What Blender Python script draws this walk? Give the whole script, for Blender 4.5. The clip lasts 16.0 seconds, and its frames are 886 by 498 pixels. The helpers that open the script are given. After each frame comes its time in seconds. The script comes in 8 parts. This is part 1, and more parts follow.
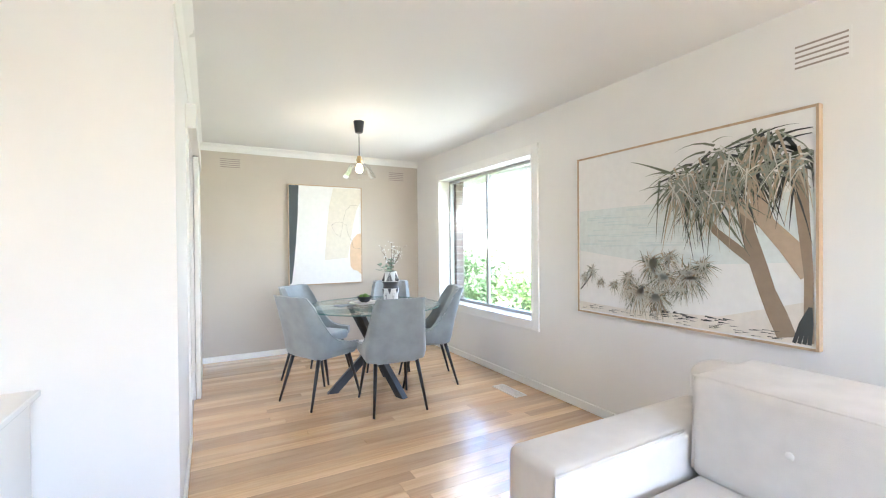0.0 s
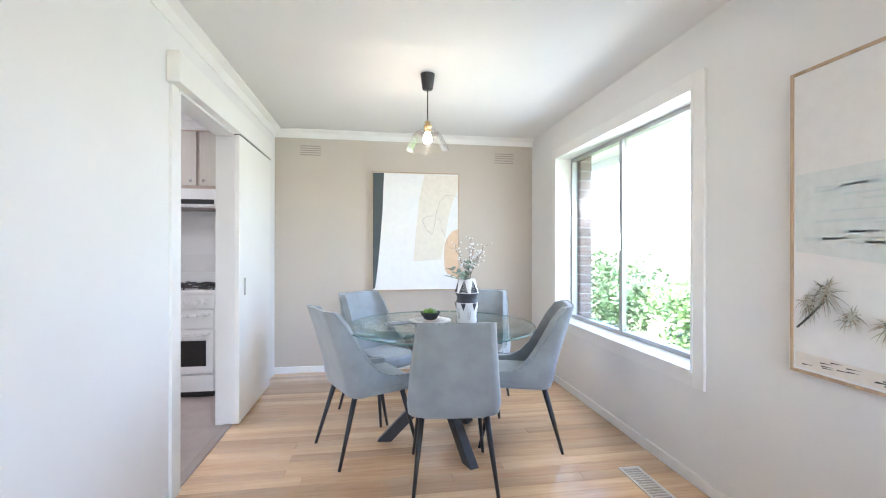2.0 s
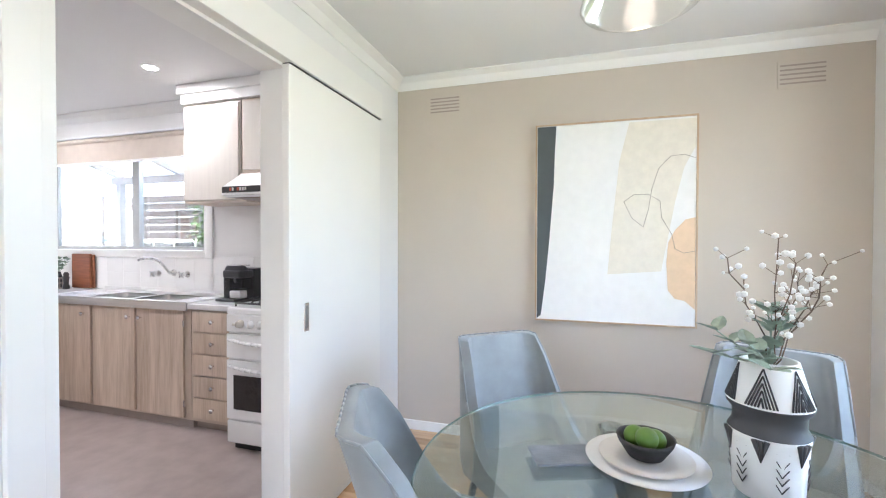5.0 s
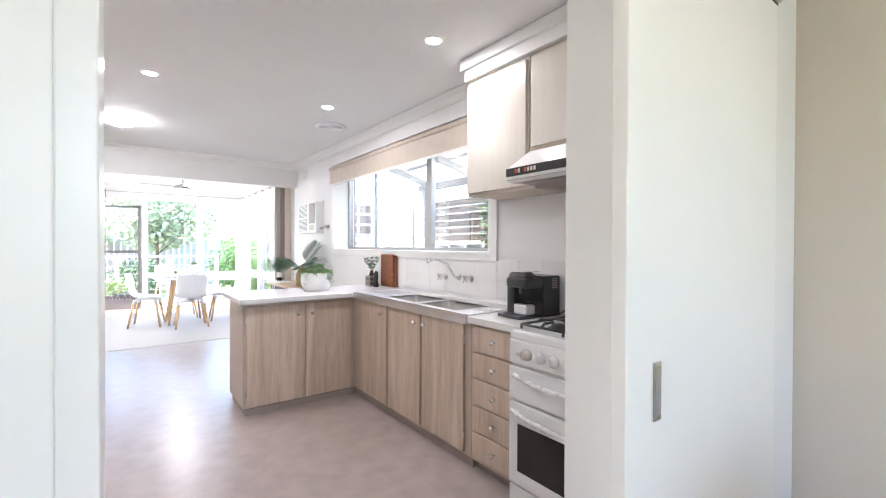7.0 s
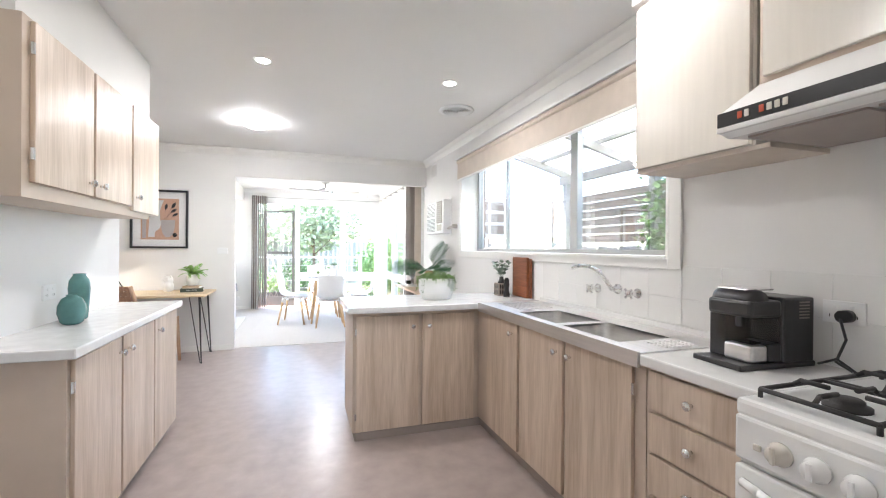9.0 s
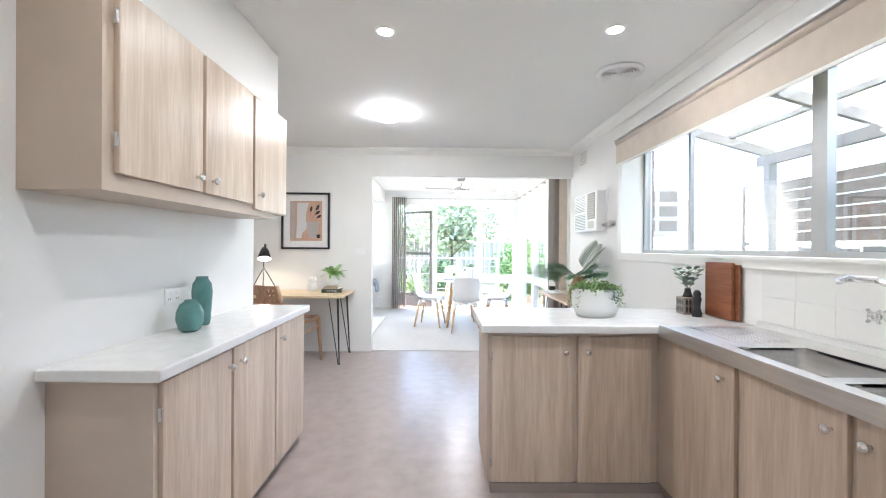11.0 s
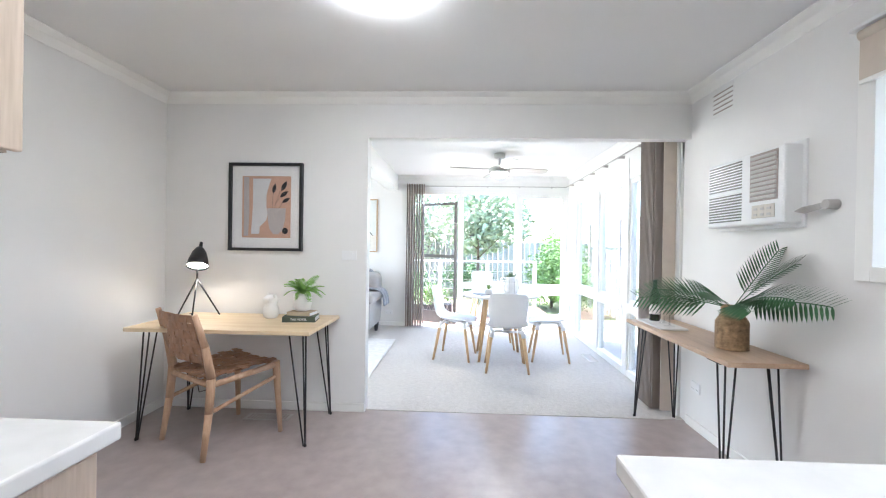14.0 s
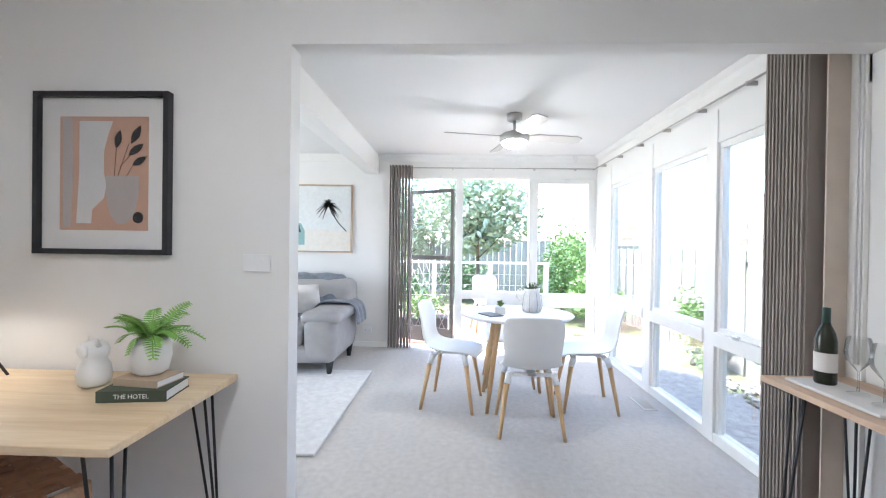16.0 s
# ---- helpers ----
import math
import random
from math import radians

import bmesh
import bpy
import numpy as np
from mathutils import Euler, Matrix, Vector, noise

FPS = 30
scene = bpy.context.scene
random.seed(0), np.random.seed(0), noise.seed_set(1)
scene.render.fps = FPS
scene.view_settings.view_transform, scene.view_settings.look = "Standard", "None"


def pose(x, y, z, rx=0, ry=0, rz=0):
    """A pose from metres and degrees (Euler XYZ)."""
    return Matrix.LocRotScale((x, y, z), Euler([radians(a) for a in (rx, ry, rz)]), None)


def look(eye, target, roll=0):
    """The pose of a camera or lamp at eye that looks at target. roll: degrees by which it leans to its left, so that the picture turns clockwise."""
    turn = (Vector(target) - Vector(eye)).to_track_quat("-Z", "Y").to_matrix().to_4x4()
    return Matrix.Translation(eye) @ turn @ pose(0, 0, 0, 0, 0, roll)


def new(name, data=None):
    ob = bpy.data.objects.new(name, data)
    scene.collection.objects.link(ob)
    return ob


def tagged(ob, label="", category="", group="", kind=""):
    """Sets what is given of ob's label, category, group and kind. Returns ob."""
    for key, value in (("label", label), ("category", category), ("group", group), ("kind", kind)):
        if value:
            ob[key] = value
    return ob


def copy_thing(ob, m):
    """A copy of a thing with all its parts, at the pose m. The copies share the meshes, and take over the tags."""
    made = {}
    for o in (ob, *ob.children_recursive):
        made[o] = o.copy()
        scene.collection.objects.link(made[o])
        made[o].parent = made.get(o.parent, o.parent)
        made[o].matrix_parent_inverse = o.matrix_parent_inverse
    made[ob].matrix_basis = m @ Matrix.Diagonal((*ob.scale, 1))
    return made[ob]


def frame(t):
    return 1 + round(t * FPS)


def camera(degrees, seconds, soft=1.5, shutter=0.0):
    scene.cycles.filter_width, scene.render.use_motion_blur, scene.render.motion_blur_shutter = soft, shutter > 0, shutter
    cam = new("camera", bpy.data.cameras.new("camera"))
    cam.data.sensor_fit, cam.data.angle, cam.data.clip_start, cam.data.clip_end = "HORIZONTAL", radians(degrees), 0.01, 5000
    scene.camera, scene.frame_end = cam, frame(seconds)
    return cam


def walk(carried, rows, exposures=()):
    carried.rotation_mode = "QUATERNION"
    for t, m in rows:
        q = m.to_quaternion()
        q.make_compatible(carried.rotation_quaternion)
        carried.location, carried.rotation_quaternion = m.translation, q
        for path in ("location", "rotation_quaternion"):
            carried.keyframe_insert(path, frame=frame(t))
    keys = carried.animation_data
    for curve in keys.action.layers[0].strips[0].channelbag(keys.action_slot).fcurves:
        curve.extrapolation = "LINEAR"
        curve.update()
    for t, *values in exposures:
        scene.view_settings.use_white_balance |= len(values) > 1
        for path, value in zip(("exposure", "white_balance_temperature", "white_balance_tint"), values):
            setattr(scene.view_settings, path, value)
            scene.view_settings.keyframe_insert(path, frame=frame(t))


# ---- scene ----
cam = camera(92.0, 16.0, soft=1.1)
PATH = [
    (0, (0.126, 0.17, 1.271), (1.084, 1.926, 1.253), -0.5),
    (0.5, (0.399, 0.354, 1.302), (1.185, 2.193, 1.281), -0.2),
    (1, (0.668, 0.6, 1.262), (1.267, 2.508, 1.252), -0.1),
    (1.5, (0.859, 0.832, 1.241), (1.305, 2.781, 1.237), -0.1),
    (2, (0.998, 1.097, 1.229), (1.301, 3.074, 1.229), 0.1),
    (2.5, (1.079, 1.327, 1.233), (1.284, 3.317, 1.234), 0.0),
    (3, (1.151, 1.605, 1.228), (1.278, 3.601, 1.231), 0.1),
    (3.2, (1.15, 1.714, 1.216), (1.258, 3.711, 1.224), -0.1),
    (5.3, (1.175, 2.884, 1.287), (0.417, 4.735, 1.254), 0.1),
    (5.5, (1.101, 2.964, 1.27), (0.222, 4.76, 1.248), 0.1),
    (6, (0.933, 3.178, 1.277), (-0.291, 4.76, 1.256), 0.1),
    (6.5, (0.716, 3.326, 1.285), (-0.739, 4.697, 1.252), -0.1),
    (7, (0.503, 3.463, 1.262), (-1.099, 4.66, 1.246), 0.2),
    (7.5, (0.332, 3.578, 1.244), (-1.372, 4.626, 1.236), 0.3),
    (8, (0.16, 3.68, 1.242), (-1.619, 4.594, 1.236), 0.4),
    (8.5, (0.033, 3.75, 1.241), (-1.797, 4.556, 1.237), 0.5),
    (9, (-0.093, 3.838, 1.248), (-1.99, 4.473, 1.243), 0.4),
    (9.5, (-0.204, 3.89, 1.248), (-2.158, 4.313, 1.245), 0.5),
    (10, (-0.346, 3.907, 1.241), (-2.332, 4.139, 1.238), 0.6),
    (10.2, (-0.406, 3.915, 1.244), (-2.398, 4.09, 1.24), 0.5),
    (12.3, (-1.41, 3.925, 1.258), (-3.408, 3.837, 1.25), 0.6),
    (12.5, (-1.551, 3.886, 1.263), (-3.549, 3.808, 1.252), 0.7),
    (13, (-1.842, 3.862, 1.273), (-3.84, 3.781, 1.262), 0.9),
    (13.5, (-2.221, 3.814, 1.275), (-4.219, 3.734, 1.265), 0.9),
    (14, (-2.576, 3.818, 1.27), (-4.574, 3.729, 1.262), 0.9),
    (14.5, (-2.904, 3.792, 1.27), (-4.902, 3.711, 1.261), 1.0),
    (15, (-3.293, 3.79, 1.277), (-5.291, 3.704, 1.264), 1.1),
    (15.5, (-3.67, 3.8, 1.268), (-5.668, 3.718, 1.255), 0.8),
    (16, (-4.072, 3.79, 1.276), (-6.071, 3.718, 1.262), 0.8),
]
walk(cam, [(t, look(eye, target, roll)) for t, eye, target, roll in PATH], exposures=[(0, 3.93, 5900, 14), (1, 3.95, 5750, 14), (2, 3.81, 5650, 16), (3, 3.62, 5680, 17), (6, 3.8, 5900, 16), (7.5, 3.58, 6050, 15), (9, 3.62, 6120, 12), (12.5, 3.42, 5850, 10), (14.5, 3.25, 5850, 11), (16, 2.93, 5850, 12)])
# ---------------------------------------------------------------- world and light
world = bpy.data.worlds.new("world")
scene.world = world
world.use_nodes = True
_sky = world.node_tree.nodes.new("ShaderNodeTexSky")
_sky.sky_type, _sky.sun_disc = "NISHITA", False
_sky.sun_elevation, _sky.sun_rotation = radians(62), radians(207)
_sky.air_density, _sky.dust_density, _sky.ozone_density = 1.0, 1.2, 1.0
world.node_tree.links.new(_sky.outputs[0], world.node_tree.nodes["Background"].inputs[0])
world.node_tree.nodes["Background"].inputs[1].default_value = 0.15
sun = new("sun", bpy.data.lights.new("sun", "SUN"))
sun.data.energy, sun.data.angle, sun.data.color = 3.6, radians(8), (1, 0.96, 0.9)
sun.matrix_world = look((-2, -4, 8.5), (0, 0, 0))


def window_light(name, eye, target, w, h, watts, color=(1, 1, 1)):
    ob = new(name, bpy.data.lights.new(name, "AREA"))
    ob.data.shape, ob.data.size, ob.data.size_y, ob.data.energy, ob.data.color = "RECTANGLE", w, h, watts, color
    ob.matrix_world = look(eye, target)
    return ob


COOL = (0.93, 0.97, 1.0)
# added fill lamp in an assumed, unseen south opening, brightens the living room
window_light("fill_living", (1.0, -2.55, 1.4), (1.0, 2, 1.3), 2.6, 1.5, 2.1, COOL)
window_light("sky_dining", (2.86, 3.98, 1.75), (0.6, 3.7, 0.9), 1.6, 0.55, 1.7, COOL)
# added fill lamp at an invented lounge opening that stays out of view
window_light("fill_lounge", (-7.6, -1.55, 1.4), (-7.6, 2, 1.2), 2.2, 1.4, 9, (1, 0.98, 0.95))

# ---------------------------------------------------------------- materials
def mat(name, color, rough=0.5, metal=0.0, noise_amt=0.06, scale=8.0, bump=0.0, bump_scale=60.0, coat=0.0, sheen=0.0, spec=0.5, per_object=0.0, stretch=(1, 1, 1), alt=None, rvar=0.06):
    """A procedural surface: base colour broken up at two scales, roughness that wanders, fine relief."""
    m = bpy.data.materials.new(name)
    m.use_nodes = True
    nt = m.node_tree
    b = nt.nodes["Principled BSDF"]
    b.inputs["Roughness"].default_value, b.inputs["Metallic"].default_value = rough, metal
    b.inputs["Coat Weight"].default_value, b.inputs["Sheen Weight"].default_value = coat, sheen
    b.inputs["Specular IOR Level"].default_value = spec
    co = nt.nodes.new("ShaderNodeTexCoord")
    mp = nt.nodes.new("ShaderNodeMapping")
    mp.inputs["Scale"].default_value = stretch
    nt.links.new(co.outputs["Object"], mp.inputs[0])
    n1 = nt.nodes.new("ShaderNodeTexNoise")
    n1.inputs["Scale"].default_value, n1.inputs["Detail"].default_value = scale, 6
    nt.links.new(mp.outputs[0], n1.inputs[0])
    ramp = nt.nodes.new("ShaderNodeMix")
    ramp.data_type = "RGBA"
    dark = alt or tuple(c * (1 - noise_amt * 2) for c in color)
    lite = tuple(min(1, c * (1 + noise_amt)) for c in color)
    ramp.inputs[6].default_value, ramp.inputs[7].default_value = (*dark, 1), (*lite, 1)
    rng = nt.nodes.new("ShaderNodeMapRange")
    rng.inputs[1].default_value, rng.inputs[2].default_value = 0.3, 0.7
    nt.links.new(n1.outputs[0], rng.inputs[0])
    nt.links.new(rng.outputs[0], ramp.inputs[0])
    out = ramp.outputs[2]
    if per_object:
        info = nt.nodes.new("ShaderNodeObjectInfo")
        r2 = nt.nodes.new("ShaderNodeMapRange")
        r2.inputs[3].default_value, r2.inputs[4].default_value = 1 - per_object, 1 + per_object
        nt.links.new(info.outputs["Random"], r2.inputs[0])
        hsv = nt.nodes.new("ShaderNodeHueSaturation")
        nt.links.new(r2.outputs[0], hsv.inputs["Value"])
        nt.links.new(out, hsv.inputs["Color"])
        out = hsv.outputs[0]
    nt.links.new(out, b.inputs["Base Color"])
    r3 = nt.nodes.new("ShaderNodeMapRange")
    r3.inputs[3].default_value, r3.inputs[4].default_value = max(0.02, rough - rvar), min(1, rough + rvar)
    nt.links.new(n1.outputs[0], r3.inputs[0])
    nt.links.new(r3.outputs[0], b.inputs["Roughness"])
    if bump:
        n2 = nt.nodes.new("ShaderNodeTexNoise")
        n2.inputs["Scale"].default_value, n2.inputs["Detail"].default_value = bump_scale, 4
        nt.links.new(mp.outputs[0], n2.inputs[0])
        bp = nt.nodes.new("ShaderNodeBump")
        bp.inputs["Strength"].default_value, bp.inputs["Distance"].default_value = bump, 0.004
        nt.links.new(n2.outputs[0], bp.inputs["Height"])
        nt.links.new(bp.outputs[0], b.inputs["Normal"])
    return m


def wood(name, light, dark, along="z", rough=0.45, ring=18.0, per_object=0.0, coat=0.0, fleck=0.5):
    """Sawn timber: long streaks along one axis with cathedral bands and fine pores."""
    m = bpy.data.materials.new(name)
    m.use_nodes = True
    nt = m.node_tree
    b = nt.nodes["Principled BSDF"]
    b.inputs["Roughness"].default_value, b.inputs["Coat Weight"].default_value = rough, coat
    b.inputs["Coat Roughness"].default_value = 0.2
    co = nt.nodes.new("ShaderNodeTexCoord")
    info = nt.nodes.new("ShaderNodeObjectInfo")
    off = nt.nodes.new("ShaderNodeVectorMath")
    off.operation = "MULTIPLY_ADD"
    comb = nt.nodes.new("ShaderNodeCombineXYZ")
    for i in range(3):
        nt.links.new(info.outputs["Random"], comb.inputs[i])
    off.inputs[1].default_value = (9.0, 7.0, 5.0)
    nt.links.new(comb.outputs[0], off.inputs[0])
    nt.links.new(co.outputs["Object"], off.inputs[2])
    mp = nt.nodes.new("ShaderNodeMapping")
    s = {"x": (0.07, 1, 1), "y": (1, 0.07, 1), "z": (1, 1, 0.07)}[along]
    mp.inputs["Scale"].default_value = s
    nt.links.new(off.outputs[0], mp.inputs[0])
    n1 = nt.nodes.new("ShaderNodeTexNoise")
    n1.inputs["Scale"].default_value, n1.inputs["Detail"].default_value, n1.inputs["Distortion"].default_value = ring, 5, 0.8
    n2 = nt.nodes.new("ShaderNodeTexNoise")
    n2.inputs["Scale"].default_value, n2.inputs["Detail"].default_value = ring * 9, 3
    nt.links.new(mp.outputs[0], n1.inputs[0])
    nt.links.new(mp.outputs[0], n2.inputs[0])
    mx = nt.nodes.new("ShaderNodeMath")
    mx.operation = "MULTIPLY_ADD"
    mx.inputs[1].default_value = fleck
    nt.links.new(n2.outputs[0], mx.inputs[0])
    nt.links.new(n1.outputs[0], mx.inputs[2])
    rng = nt.nodes.new("ShaderNodeMapRange")
    rng.inputs[1].default_value, rng.inputs[2].default_value = 0.32 + fleck * 0.5, 0.68 + fleck * 0.5
    nt.links.new(mx.outputs[0], rng.inputs[0])
    mix = nt.nodes.new("ShaderNodeMix")
    mix.data_type = "RGBA"
    mix.inputs[6].default_value, mix.inputs[7].default_value = (*dark, 1), (*light, 1)
    nt.links.new(rng.outputs[0], mix.inputs[0])
    out = mix.outputs[2]
    if per_object:
        r2 = nt.nodes.new("ShaderNodeMapRange")
        r2.inputs[3].default_value, r2.inputs[4].default_value = 1 - per_object, 1 + per_object
        nt.links.new(info.outputs["Random"], r2.inputs[0])
        hsv = nt.nodes.new("ShaderNodeHueSaturation")
        nt.links.new(r2.outputs[0], hsv.inputs["Value"])
        nt.links.new(out, hsv.inputs["Color"])
        out = hsv.outputs[0]
    nt.links.new(out, b.inputs["Base Color"])
    bp = nt.nodes.new("ShaderNodeBump")
    bp.inputs["Strength"].default_value, bp.inputs["Distance"].default_value = 0.15, 0.002
    nt.links.new(n2.outputs[0], bp.inputs["Height"])
    nt.links.new(bp.outputs[0], b.inputs["Normal"])
    return m


def glass_mat(name, tint=(1, 1, 1), rough=0.0, gloss=0.7):
    """Thin clear pane: see-through, with a mirror sheen that grows at grazing angles."""
    m = bpy.data.materials.new(name)
    m.use_nodes = True
    nt = m.node_tree
    tr, gl = nt.nodes.new("ShaderNodeBsdfTransparent"), nt.nodes.new("ShaderNodeBsdfGlossy")
    tr.inputs[0].default_value, gl.inputs["Roughness"].default_value = (*tint, 1), rough
    fr, mul, mx = nt.nodes.new("ShaderNodeFresnel"), nt.nodes.new("ShaderNodeMath"), nt.nodes.new("ShaderNodeMixShader")
    mul.operation = "MULTIPLY"
    mul.inputs[1].default_value = gloss
    fr.inputs[0].default_value = 1.45
    nt.links.new(fr.outputs[0], mul.inputs[0])
    nt.links.new(mul.outputs[0], mx.inputs[0])
    nt.links.new(tr.outputs[0], mx.inputs[1])
    nt.links.new(gl.outputs[0], mx.inputs[2])
    nt.links.new(mx.outputs[0], nt.nodes["Material Output"].inputs[0])
    return m


def translucent(name, color):
    """White sheeting that passes soft light."""
    m = bpy.data.materials.new(name)
    m.use_nodes = True
    nt = m.node_tree
    a, b, mx = nt.nodes.new("ShaderNodeBsdfTranslucent"), nt.nodes.new("ShaderNodeBsdfDiffuse"), nt.nodes.new("ShaderNodeMixShader")
    a.inputs[0].default_value = b.inputs[0].default_value = (*color, 1)
    mx.inputs[0].default_value = 0.25
    nt.links.new(a.outputs[0], mx.inputs[1])
    nt.links.new(b.outputs[0], mx.inputs[2])
    nt.links.new(mx.outputs[0], nt.nodes["Material Output"].inputs[0])
    return m


def glow(name, color, strength):
    m = bpy.data.materials.new(name)
    m.use_nodes = True
    b = m.node_tree.nodes["Principled BSDF"]
    b.inputs["Base Color"].default_value = (*color, 1)
    b.inputs["Emission Color"].default_value, b.inputs["Emission Strength"].default_value = (*color, 1), strength
    return m


